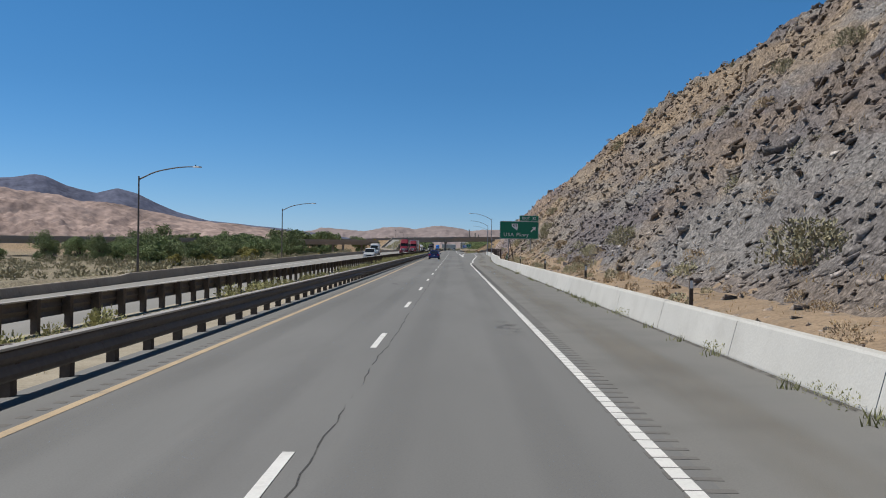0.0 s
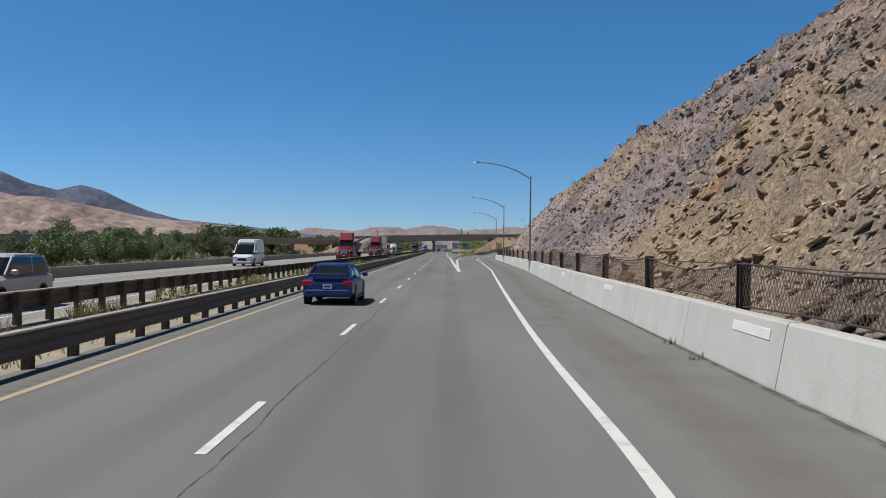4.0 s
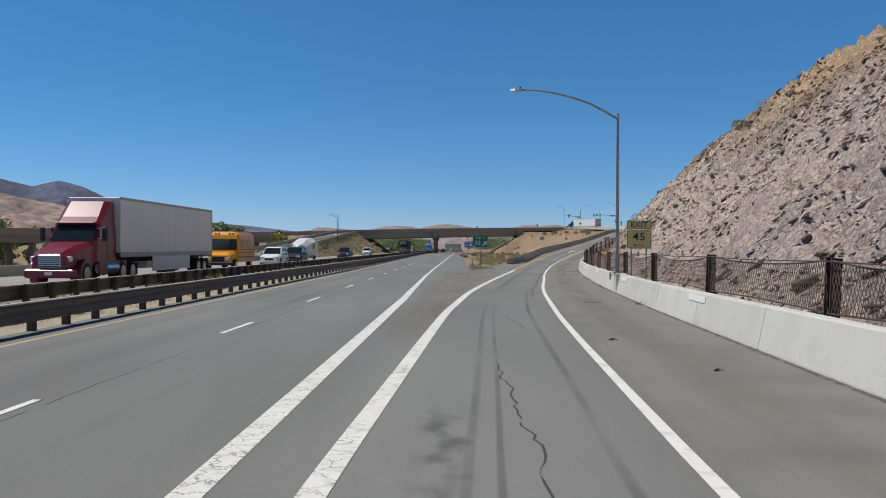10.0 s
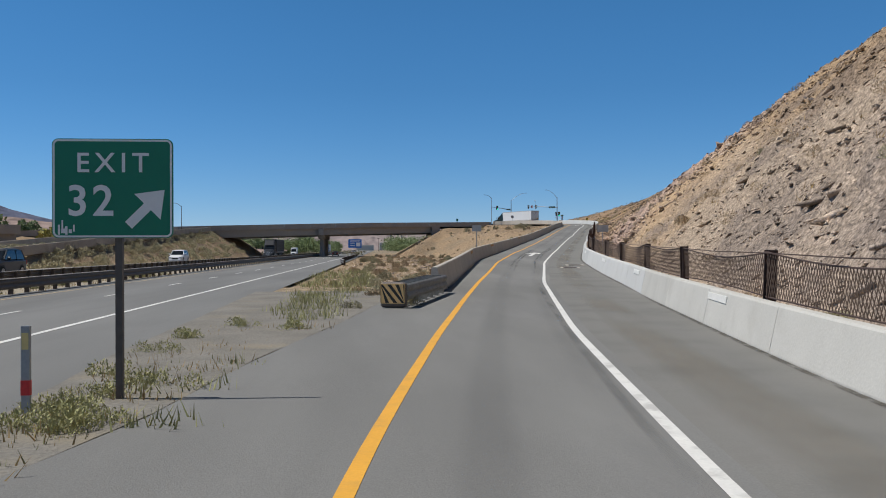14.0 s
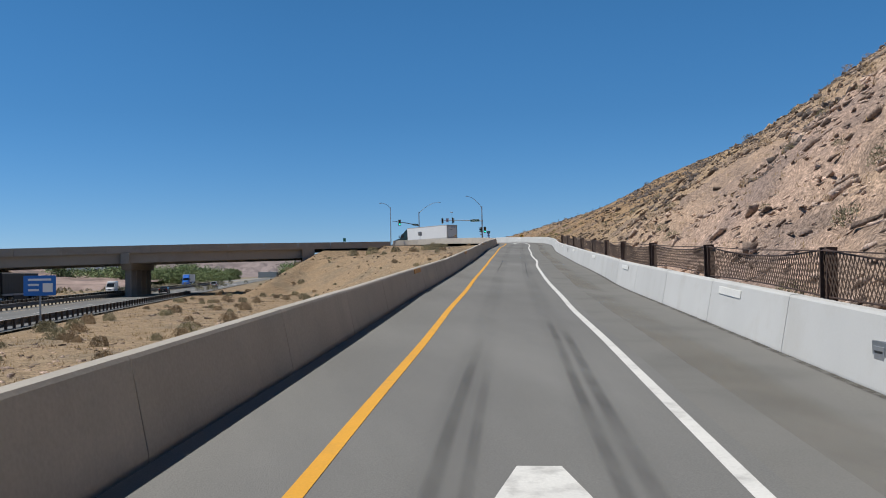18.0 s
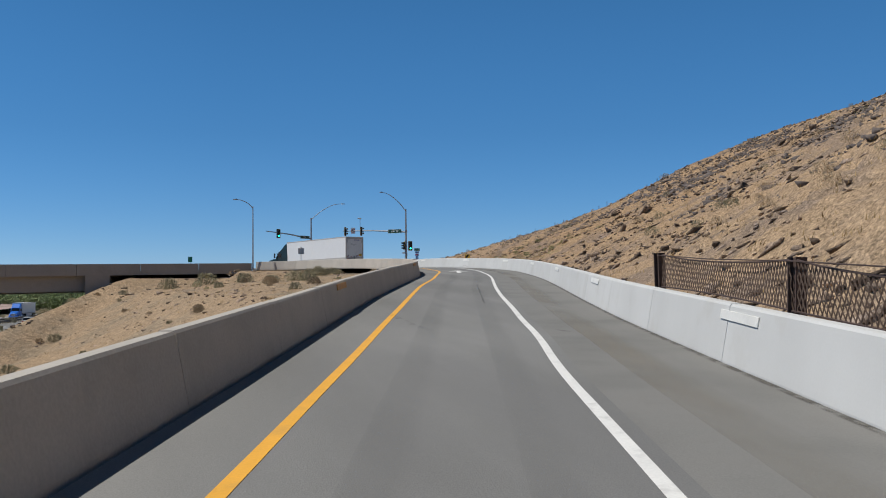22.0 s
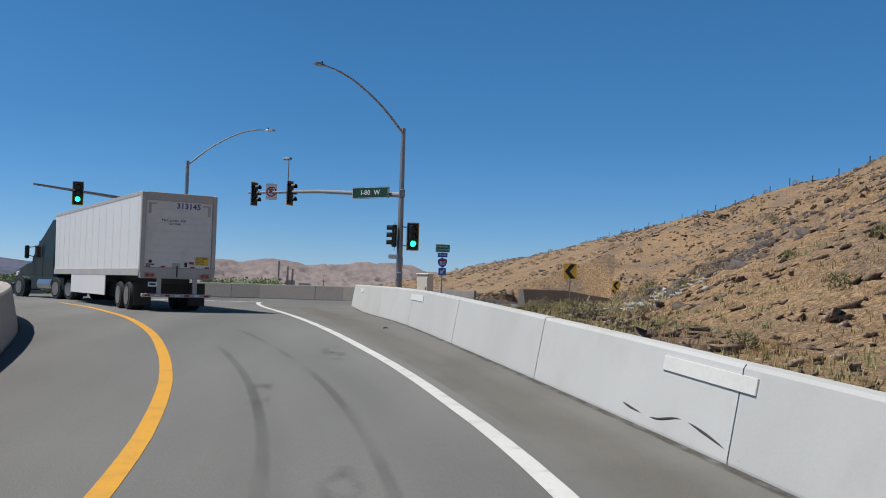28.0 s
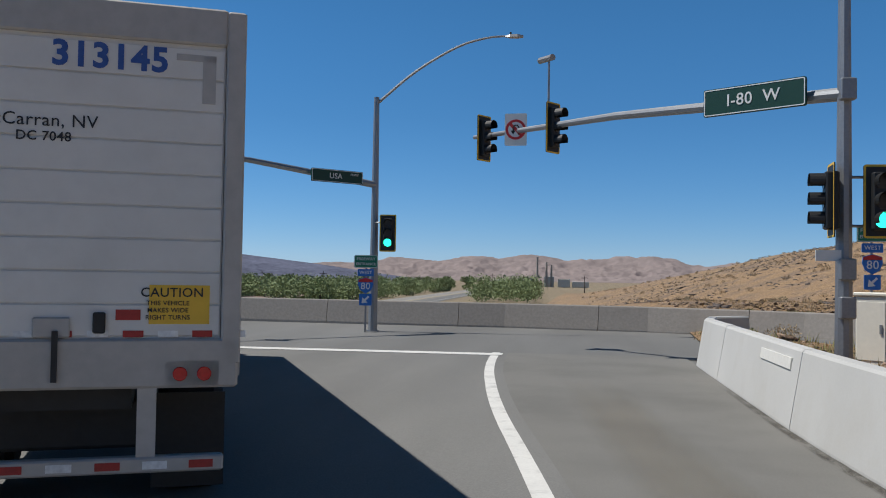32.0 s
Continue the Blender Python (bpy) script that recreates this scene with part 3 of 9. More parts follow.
# ---- the plan: road lines in metres along the freeway (y) ----
ROAD_Y, ROAD_Z = soften([-80, 250, 300, 345, 360, 375, 395, 405, 425, 444, 462, 480, 497, 514, 530, 545, 565, 581, 596, 608, 660], [0, 0, -.03, -.14, -.1, .06, .36, .6, 1.19, 1.81, 2.48, 3.24, 4.03, 4.87, 5.69, 6.45, 7.45, 8.16, 8.71, 9.04, 9.07], 1, 11)
WH_Y, WH_X = soften([-80, 100, 113, 122, 126, 130, 134, 140, 152, 165, 204, 228, 250, 260, 272, 280, 285, 292, 302, 306, 313, 325, 333, 346, 352, 360, 366, 374, 388, 412, 425, 430, 437, 443, 451, 455, 460, 465, 470, 475, 480, 487, 493, 497, 502, 508, 512, 517, 521, 526, 533, 540, 548, 552, 556, 561, 566, 572, 584, 590, 597, 604, 611, 617, 622, 628, 632], [1.82, 1.82, 1.88, 2.3, 2.49, 2.54, 2.58, 2.71, 3.08, 3.51, 4.89, 5.29, 5.73, 5.81, 5.94, 6.21, 6.39, 6.69, 7.27, 7.52, 8.07, 9.23, 9.91, 11.27, 11.91, 12.89, 13.62, 14.82, 16.93, 21.34, 24.26, 25.39, 27.06, 28.5, 30.31, 31.31, 32.5, 33.68, 34.88, 36.13, 37.36, 39.1, 40.79, 41.84, 42.97, 44.41, 45.37, 46.78, 47.71, 49.0, 50.72, 52.55, 54.75, 55.87, 56.92, 58.11, 59.15, 60.45, 62.08, 62.2, 61.66, 60.78, 59.82, 59.02, 58.25, 57.65, 57.55], 1, 5)
YE_Y, YE_X = soften([212, 228, 235, 246, 262, 272, 285, 293, 306, 313, 326, 333, 348, 353, 357, 365, 377, 389, 395, 413, 430, 436, 443, 452, 460, 464, 470, 475, 488, 496, 500, 504, 510, 514, 522, 527, 534, 543, 552, 561, 567, 572, 580, 584, 589, 593, 597, 603, 609, 613, 617, 622], [1.85, 2.05, 2.14, 2.21, 2.41, 2.56, 3.0, 3.3, 4.12, 4.75, 6.05, 6.8, 8.44, 8.86, 9.33, 10.37, 12.11, 13.96, 14.97, 18.0, 21.6, 23.02, 24.73, 26.84, 28.83, 29.79, 31.22, 32.46, 35.68, 37.67, 38.63, 39.66, 41.17, 42.2, 44.19, 45.46, 47.2, 49.48, 52.1, 54.4, 55.99, 56.97, 57.82, 58.27, 58.45, 58.25, 57.76, 56.6, 54.9, 53.4, 52.0, 49.6], 1, 5)
RB_Y, RB_X = soften([-80, 10, 110, 130, 160, 208, 217, 255, 277, 297, 305, 316, 326, 336, 342, 356, 363, 377, 385, 415, 423, 430, 436, 443, 448, 462, 470, 481, 489, 503, 508, 515, 522, 530, 541, 545, 553, 560, 571, 584, 590, 597, 604, 610, 617, 621, 626, 630], [5.0, 5.0, 5.05, 5.4, 6.35, 8.2, 8.3, 9.05, 9.45, 10.25, 10.75, 11.45, 12.35, 13.25, 13.85, 15.35, 16.45, 18.65, 20.05, 24.85, 26.65, 28.25, 29.71, 31.46, 32.64, 35.89, 38.07, 40.86, 42.75, 46.21, 47.43, 49.13, 50.86, 53.05, 56.15, 57.27, 59.4, 61.0, 63.4, 64.5, 64.16, 63.66, 63.21, 62.91, 62.4, 62.33, 62.41, 62.4], 1, 7)
# freeway lines and levels: median edge line, lane line, wide exit line, guardrails, westbound lanes
edge_x = lambda y: np.interp(y, [0, 60, 140, 265, 300, 360, 500], [-4.8, -4.85, -5.2, -5.35, -5.4, -5.8, -6.1])
lane_x = lambda y: np.interp(y, [285, 345, 480], [-1.75, -2.42, -2.6])
exit_x = lambda y: np.interp(y, [196, 214, 235, 300, 330, 349, 480], [1.8, 1.72, 1.62, 1.5, 1.15, 1.05, 1.1])
rail_x = lambda y: np.interp(y, [0, 60, 135, 265, 300, 360, 500, 820], [-6.2, -6.2, -6.45, -6.35, -6.45, -6.9, -8.0, -8.2])
rail_base = lambda y: np.interp(y, [0, 150, 265, 320, 360, 500], [-.12, -.1, -.02, -.05, -.1, -.14])
far_rail_base = lambda y: np.interp(y, [0, 60, 145, 270, 400], [-.25, -.2, -.02, -.08, -.12])
west_z = lambda y: np.interp(y, [-80, 43, 90, 150, 185, 292, 400, 560], [-.95, -.8, -.4, -.02, .12, .25, .2, -.05])
# height of the barrier on the right
barrier_h = lambda y: np.interp(y, [112, 113.5, 208, 255, 297, 337, 356, 416, 454, 500, 523, 590, 605, 618], [.72, 1.0, .99, .95, .84, .84, .87, .99, 1.03, 1.04, 1.0, 1.0, 1.05, 1.1])
road_z = lambda y: np.interp(y, ROAD_Y, ROAD_Z)
white_x = lambda y: np.interp(y, WH_Y, WH_X)
yellow_x = lambda y: np.interp(y, YE_Y, YE_X)
wall_x = lambda y: np.interp(y, RB_Y, RB_X)
LEFT_WALL = [(11.6, 381), (14.0, 398), (16.45, 414), (17.43, 419.5), (21.27, 436), (25.42, 453.5), (26.96, 460), (30.82, 475), (34.61, 490), (36.8, 498.5), (41.22, 516), (43.48, 525), (45.52, 533), (49.13, 546), (51.52, 554.5), (52.86, 559.5), (54.43, 568), (55.4, 576), (55.9, 582.5), (55.7, 591), (54.8, 597.8), (53.2, 604.5), (50.8, 610.2), (47.4, 614.3), (43.5, 616.6)]
BRIDGE_SLOPE = 0.574
south_y = lambda x: 616.6 + BRIDGE_SLOPE * (x - 43.5)
north_y = lambda x: 646.4 + BRIDGE_SLOPE * (x - 43.5)
deck_z = lambda x: np.interp(x, [-120, -45, -30, -10, 7, 24, 43.5, 60], [3.0, 6.3, 6.9, 7.6, 8.15, 8.52, 8.95, 9.05])
left_wall_x = lambda y: np.interp(y, [q[1] for q in LEFT_WALL], [q[0] for q in LEFT_WALL])
# left edge of the ramp's pavement, and right edge of the freeway's
ramp_left = lambda y: np.where(y < 383, np.interp(y, [300, 340, 352, 356, 360.5, 364, 368, 375, 383], [4.0, 4.6, 5.6, 6.4, 6.85, 7.4, 8.1, 9.1, 12.0]), left_wall_x(y) + 0.1)
free_right = lambda y: np.interp(y, [300, 340, 352, 362, 1600], [4.0, 4.6, 4.9, 4.2, 4.3])


def ribbon(name, ys, xa, xb, z, lift):
    """A flat strip between two plan lines, at the road's height."""
    ys = np.asarray(ys, float)
    w = np.stack([np.stack([xa, ys, z + lift], -1), np.stack([xb, ys, z + lift], -1)], 1)
    return array_mesh(name, w.reshape(-1, 3), grid_faces(len(ys), 2)[:, ::-1])


def strip_along(name, pts, width, lift, zf):
    """A painted strip along plan points, width metres wide."""
    p = np.array([(q[0], q[1]) for q in pts], float)
    d = np.gradient(p, axis=0)
    d /= np.linalg.norm(d, axis=1)[:, None] + 1e-9
    nrm = np.stack([d[:, 1], -d[:, 0]], -1) * np.reshape(width, (-1, 1)) / 2
    z = np.array([zf(a, b) for a, b in p]) + lift
    a, b = np.c_[p - nrm, z], np.c_[p + nrm, z]
    return array_mesh(name, np.stack([a, b], 1).reshape(-1, 3), grid_faces(len(p), 2)[:, ::-1])


# ---- ground ----
def hill_sections(y):
    k = [-80, 0, 60, 90, 130, 165, 230, 275, 320, 357, 400, 430, 460, 490, 530, 580, 610, 640, 680, 730, 800, 900, 1000]
    toe = np.interp(y, k, [3.5, 3.4, 3.2, 2.6, 2.2, 2.0, 1.6, 1.6, 1.8, 2.0, 3.0, 3.5, 3.2, 3.0, 3.5, 4.5, 9, 16, 18, 16, 6, 0, -8])
    s1 = np.interp(y, k, [.95, .95, 1.05, 1.15, 1.12, 1.08, 1.15, 1.15, 1.08, 1.04, .95, .88, .8, .7, .565, .465, .445, .445, .42, .36, .3, .26, .26])
    hc = np.interp(y, k, [22, 21.5, 20.3, 19.2, 18.6, 17, 15.6, 12.6, 12.1, 13.5, 16.3, 17.6, 20, 23, 21.5, 18.7, 18.5, 17.8, 18.5, 18.6, 18.6, 18, 18])
    s2 = np.interp(y, k, [.3, .3, .3, .35, .35, .35, .4, .45, .45, .45, .4, .35, .35, .3, .25, .2, .2, .15, .12, .1, .1, .1, .1])
    return toe, s1, hc, s2


def blocks(u, v, size, seed):
    """Angular rock facets: each cell of a jittered grid has its own height and tilt."""
    u, v = u / size, v / size
    iu, iv = np.floor(u).astype(int), np.floor(v).astype(int)
    best = np.full(u.shape, 9.0)
    out = np.zeros(u.shape)
    for a in (-1, 0, 1):
        for b in (-1, 0, 1):
            cu, cv = iu + a, iv + b
            ju = cu + _tab[(cu + seed) & 255, cv & 255]
            jv = cv + _tab[cu & 255, (cv + 3 * seed) & 255]
            d = np.abs(u - ju) + np.abs(v - jv) * 1.3
            h = _tab[(cu + 5 * seed) & 255, (cv + seed) & 255] - 0.5
            tu = _tab[(cu + 7 * seed) & 255, cv & 255] - 0.5
            tv = _tab[cu & 255, (cv + 9 * seed) & 255] - 0.5
            take = d < best
            out = np.where(take, h + 1.3 * tu * (u - ju) + 1.3 * tv * (v - jv), out)
            best = np.where(take, d, best)
    return out


def hill_base(y):
    return np.where(y < 620, road_z(np.minimum(y, 620)), np.interp(y, [620, 680, 760, 860, 1000], [8.9, 9.2, 7, 3, 2]))


def hill_wall(y):
    return np.where(y < 625, wall_x(np.minimum(y, 625)), np.interp(y, [625, 680, 760, 860, 1000], [62.3, 66, 70, 66, 60]))


def side_left(y):
    return np.interp(y, [622, 628, 634, 638.3, 645, 649, 655, 668, 681, 698], [69, 68, 67.6, 66, 66, 70.5, 74, 78.5, 82.5, 87])


def side_right(y):
    return np.interp(y, [622, 628, 634.8, 644, 656, 667, 684, 700], [69.2, 71.2, 73, 78, 84, 89.5, 96, 101])


def side_z(y):
    return np.interp(y, [622, 634, 646, 655, 668, 684, 700], [9.3, 9.12, 9.1, 8.8, 8.45, 8.1, 7.8])


def on_side_road(x, y, more=0.0):
    return (y > 622) & (y < 700) & (x > side_left(y) - more) & (x < side_right(y) + more)


def hill_z(y, d):
    """Height of the hillside d metres outward from the barrier's foot."""
    toe, s1, hc, s2 = hill_sections(y)
    e = np.maximum(d - toe, 0)
    ap = 0.13 * np.clip(d - 0.4, 0, toe) * np.interp(y, [95, 130], [1, 0])
    run = (hc - ap) / s1
    up = np.where(e < run, ap + e * s1, hc + (e - run) * s2)
    up = up - 0.06 * np.maximum(0, 4 - np.abs(e - run)) ** 2 * s1
    rough = np.clip(e / 3.0, 0, 1) * np.clip(s1 / 0.9, 0.35, 1.2)
    x = hill_wall(y) + d
    n = 1.7 * fbm(x / 17, y / 13, 3) + 0.7 * np.abs(fbm(x / 5.0 + 3, y / 6.5, 3))
    crag = np.clip(0.35 + 1.3 * fbm(x / 23 + 40, y / 19, 2), 0.15, 1.0)
    sl = np.hypot(e, up)
    # tilted beds that step out of the face one above the other
    ph = (sl + 0.3 * y) / 2.1 + 0.8 * fbm(x / 9, y / 8, 2)
    bed = ((ph - np.floor(ph)) ** 0.55 - 0.6) * np.clip(0.2 + 1.6 * fbm(x / 14 + 9, y / 12, 2), 0.1, 0.9) * np.interp(y, [380, 430], [1, 0.25])
    ledge = 0.95 * bed + crag * (1.15 * blocks(y + 0.45 * sl, sl * 1.25, 3.1, 3) + 0.8 * blocks(y + 0.5 * sl, sl * 1.6, 0.95, 11)) + 0.4 * blocks(y, sl + 0.3 * y, 0.62, 5) + 0.2 * fbm(x * 1.3, sl * 1.3, 2)
    back = np.clip((d - 80) / 105, 0, 1)
    ends = np.clip((y + 150) / 110, 0, 1) * np.clip((1150 - y) / 260, 0, 1)
    keep = (1 - back * back * (3 - 2 * back)) * ends * ends * (3 - 2 * ends)
    z = hill_base(y) + 0.05 + 0.25 * np.clip(d / 2, 0, 1) + (up + rough * (n * 0.75 + ledge * 0.8)) * keep - 1.2 * back
    # cut for the side road and its bank
    bank = side_z(y) + 0.3 + 0.7 * np.maximum(0, x - side_right(y) - 6.0)
    z = np.where(x > side_right(y), z - np.maximum(0, z - bank) * np.interp(y, [628, 636, 676, 708], [0, 1, 1, 0]), z)
    return np.where(on_side_road(x, y), np.minimum(z, side_z(y) - 0.14), z)


def ground_z(x, y):
    """Height of the open ground: valley, freeway bed, ramp embankment."""
    valley = np.interp(x, [-5000, -600, -150, -60, -27, -24, 8, 40, 300], [30, 4, -2.5, -2.2, -1.2, -0.2, -0.2, -0.2, -0.5])
    z = valley + np.where(x < -24, 0.8 * fbm(x / 25, y / 25, 3) + 0.25 * fbm(x / 4, y / 4, 2), 0.0)
    # embankment of the exit ramp
    lw = left_wall_x(np.clip(y, 381, 616))
    rz = road_z(np.clip(y, 381, 640))
    flat = np.interp(y, [500, 540, 570, 600], [0.5, 4, 16, 26])
    fall = rz - 0.35 - 0.09 * np.clip(lw - x, 0, flat) - np.interp(y, [500, 570], [0.4, 0.5]) * np.maximum(0, lw - x - flat)
    fall = np.where((y > 372) & (y < 625), fall, -9) - np.maximum(0, 381 - y) * 0.12
    fall = np.minimum(fall, 7.85 - 0.56 * np.maximum(0, 28.3 - x))
    rough = 0.22 * fbm(x / 3.5, y / 3.5, 3) * np.clip((x - 5.5) / 2, 0, 1) * (y > 350)
    ease = np.clip((x - 4.5) / 3.0, 0, 1)
    z = np.where(x > 4.5, z + (np.maximum(z, fall) + rough - z) * ease, z)
    # under the cross road and intersection
    ins = (x > 40) & (y > 600) & (y < 672)
    z = np.where(ins, np.maximum(z, np.interp(y, [600, 612, 660, 672], [8.0, 8.8, 8.8, 6.5])), z)
    # embankments at both ends of the bridge
    sy, ny = south_y(x), north_y(x)
    inside = np.maximum(np.maximum(sy - 1 - y, y - ny - 1), 0)
    east = np.minimum(deck_z(x) - 0.4 - 0.5 * inside, 7.85 - 0.56 * np.maximum(0, 28.3 - x))
    west = deck_z(x) - 0.4 - 0.5 * inside - 0.75 * np.maximum(0, x + 31.5)
    z = np.where(x > 0, np.maximum(z, np.where(x > 8, east, -9)), np.maximum(z, np.where(x < -14, west, -9)))
    # bank between the westbound lanes and their slip road
    bank = np.interp(y, [395, 430, 520, 570], [-0.5, 0.6, 4.3, 6.2]) - 0.62 * np.maximum(0, x - np.interp(y, [395, 430, 575], [-23.5, -26.8, -31.8])) - 0.42 * np.maximum(0, -40.5 - x)
    z = np.where((x < -14) & (y > 395) & (y < 575), np.maximum(z, bank + 0.25 * fbm(x / 3, y / 3, 3)), z)
    return z


gx = np.unique(np.concatenate([-np.geomspace(60, 4600, 34)[::-1], np.arange(-60, 70, 1.25), np.geomspace(70, 4600, 36)]))
gy = np.unique(np.concatenate([-np.geomspace(90, 4600, 20)[::-1], np.arange(-90, 720, 1.6), np.geomspace(722, 4800, 60)]))
GX, GY = np.meshgrid(gx, gy, indexing="ij")
GZ = ground_z(GX, GY)
under_hill = (GX > hill_wall(GY) + 0.4) & (GY < 1140) & (GY > -145) & (GX < hill_wall(GY) + 183)
GZ = np.where(under_hill, np.minimum(GZ, hill_base(GY) - 0.6), GZ)
road_bed = (GX > -30) & (GX < np.where(GY < 381, wall_x(np.clip(GY, -80, 630)) + 0.5, 4.6)) & (GY < 1700) & ~((GX > 4.9) & (GY > 349)) & (GX > np.where(GY < 395, -23, -21))
GZ = np.where(road_bed, np.minimum(GZ, road_z(np.minimum(GY, 349)) - 0.2), GZ)
west_bed = (GX > -23) & (GX < -10) & (GY < 1700)
GZ = np.where(west_bed, np.minimum(GZ, west_z(GY) - 0.15), GZ)
on_ramp = (GX > ramp_left(GY) - 1.4) & (GX < wall_x(np.clip(GY, -80, 630)) + 0.4) & (GY > 345) & (GY < 632)
GZ = np.where(on_ramp, np.minimum(GZ, road_z(GY) - 0.15), GZ)
gore = (GX > free_right(GY) - 0.4) & (GX < ramp_left(GY) + 0.3) & (GY > 336) & (GY < 386)
GZ = np.where(gore, road_z(GY) - 0.035 + 0.03 * fbm(GX, GY, 2), GZ)
DESERT = zone_mat("desert_soil", [(-100, (0.24, 0.215, 0.155)), (300, (0.27, 0.225, 0.155)), (430, (0.32, 0.24, 0.155)), (600, (0.3, 0.215, 0.135)), (900, (0.27, 0.22, 0.15))], -100, 900, (0.2, 0.17, 0.125), 2.2, 0.5)
ground = solid("ground", array_mesh("ground", np.stack([GX, GY, GZ], -1).reshape(-1, 3), grid_faces(len(gx), len(gy)), True), DESERT, "pale dry desert soil along the freeway and river flat", "ground", "structure")

# hillside above the barrier
HILL = zone_mat("hillside_rock", [(-80, (0.252, 0.228, 0.204)), (60, (0.242, 0.227, 0.213)), (118, (0.285, 0.239, 0.188)), (150, (0.331, 0.245, 0.165)), (185, (0.331, 0.262, 0.245)), (260, (0.37, 0.299, 0.271)), (340, (0.422, 0.342, 0.285)), (395, (0.422, 0.331, 0.245)), (425, (0.467, 0.331, 0.205)), (455, (0.49, 0.353, 0.279)), (505, (0.399, 0.289, 0.184)), (600, (0.336, 0.226, 0.131)), (1000, (0.315, 0.221, 0.137))], -80, 1000, (0.15, 0.128, 0.122), 3.2, 0.9, (0.47, 0.6), beds=((3.0, (0.17, 0.15, 0.15), 0.85), (17.0, (0.33, 0.242, 0.155), 0.7)), stains=(((12.6, 156, 4.2), 2.6, (0.46, 0.24, 0.09), 0.7), ((15.0, 160, 8.5), 6.0, (0.38, 0.275, 0.165), 0.5)), crest=((8.0, 11.5, 230, 400, (0.37, 0.255, 0.15), 0.85),))
hd = np.concatenate([np.arange(0.5, 28, 0.3), np.arange(28, 60, 1.0), np.linspace(60, 190, 40)])
for hy, what in ((np.concatenate([np.arange(-150, -12, 2.0), np.arange(-12, 430.1, 0.34)]), "steep bare broken rock cut above the barrier"), (np.concatenate([np.arange(430, 700, 0.7), np.arange(700, 1150.1, 3.0)]), "dry grassy and rocky hillside beside the ramp")):
    HY, HD = np.meshgrid(hy, hd, indexing="ij")
    HZ = hill_z(HY, HD)
    solid("hillside", array_mesh("hillside", np.stack([hill_wall(HY) + HD, HY, HZ], -1).reshape(-1, 3), grid_faces(len(hy), len(hd))[:, ::-1], False), HILL, what, "hillside", "structure")

# its western flank beyond the crossroad, down to the freeway's level
fy, fd = np.meshgrid(np.arange(650, 1150.1, 4.0), np.concatenate([[0.6], np.arange(0.4, -30, -1.2)]), indexing="ij")
fz_ = hill_z(fy, np.full(fy.shape, 0.6)) - 0.42 * np.maximum(0, 0.6 - fd) + 0.35 * fbm(fd / 4, fy / 4, 3) * np.clip(-fd / 3, 0, 1)
solid("hillside", array_mesh("hillside", np.stack([hill_wall(fy) + fd, fy, np.maximum(fz_, -1.5)], -1).reshape(-1, 3), grid_faces(*fy.shape)), HILL, "dry slope falling to the freeway beyond the crossroad", "hillside", "structure")

# ---- pavements ----
def freeway_bed(ys, right, z):
    """Eastbound pavement: level lanes, and a shoulder falling to the guardrail's foot."""
    ex = edge_x(ys) - 0.3
    w = np.stack([np.stack([rail_x(ys) - 0.1, ys, rail_base(ys)], -1), np.stack([ex, ys, z], -1), np.stack([right, ys, z], -1)], 1)
    return array_mesh("road", w.reshape(-1, 3), grid_faces(len(ys), 3)[:, ::-1])


ys = np.arange(-80, 300.5, 2.0)
solid("road", freeway_bed(ys, white_x(ys) + 0.25, road_z(ys)), ASPHALT, "worn grey asphalt of the eastbound freeway lanes", "road", "structure")
solid("road", ribbon("road", ys, white_x(ys) + 0.25, wall_x(ys) + 0.05, road_z(ys), 0.0), SHOULDER, "dusty grey-brown asphalt shoulder below the barrier", "road shoulder", "structure")
ys = np.concatenate([np.arange(300, 720.5, 2.0), np.arange(730, 1900, 20.0)])
fz = road_z(np.minimum(ys, 349))
solid("road", freeway_bed(ys, free_right(ys), fz), ASPHALT, "grey asphalt freeway lanes running on below the overpass", "road", "structure")
ys = np.arange(300, 632.5, 1.0)
solid("road", ribbon("road", ys, ramp_left(ys), white_x(ys) + 0.3, road_z(ys), 0.0), ASPHALT_NEW, "grey asphalt exit ramp climbing to the crossroad", "road", "structure")
solid("road", ribbon("road", ys, white_x(ys) + 0.3, wall_x(np.minimum(ys, 630)) + 0.05, road_z(ys), 0.0), SHOULDER, "dusty asphalt shoulder of the exit ramp", "road shoulder", "structure")
# westbound lanes
ys = np.concatenate([np.arange(-80, 720, 10.0), np.arange(730, 1900, 30.0)])
solid("road", ribbon("road", ys, np.full(len(ys), -21.7), np.full(len(ys), -10.9), west_z(ys), 0.0), ASPHALT_PALE, "pale grey asphalt of the westbound lanes", "road", "structure")
w = np.stack([np.stack([np.full(len(ys), -10.95), ys, west_z(ys) - 0.01], -1), np.stack([np.full(len(ys), -10.4), ys, far_rail_base(ys)], -1), np.stack([rail_x(ys) - 0.06, ys, rail_base(ys) - 0.01], -1)], 1)
solid("ground", array_mesh("median", w.reshape(-1, 3), grid_faces(len(ys), 3)[:, ::-1]), GRAVEL, "gravel median between the two guardrails", "gravel median", "structure")
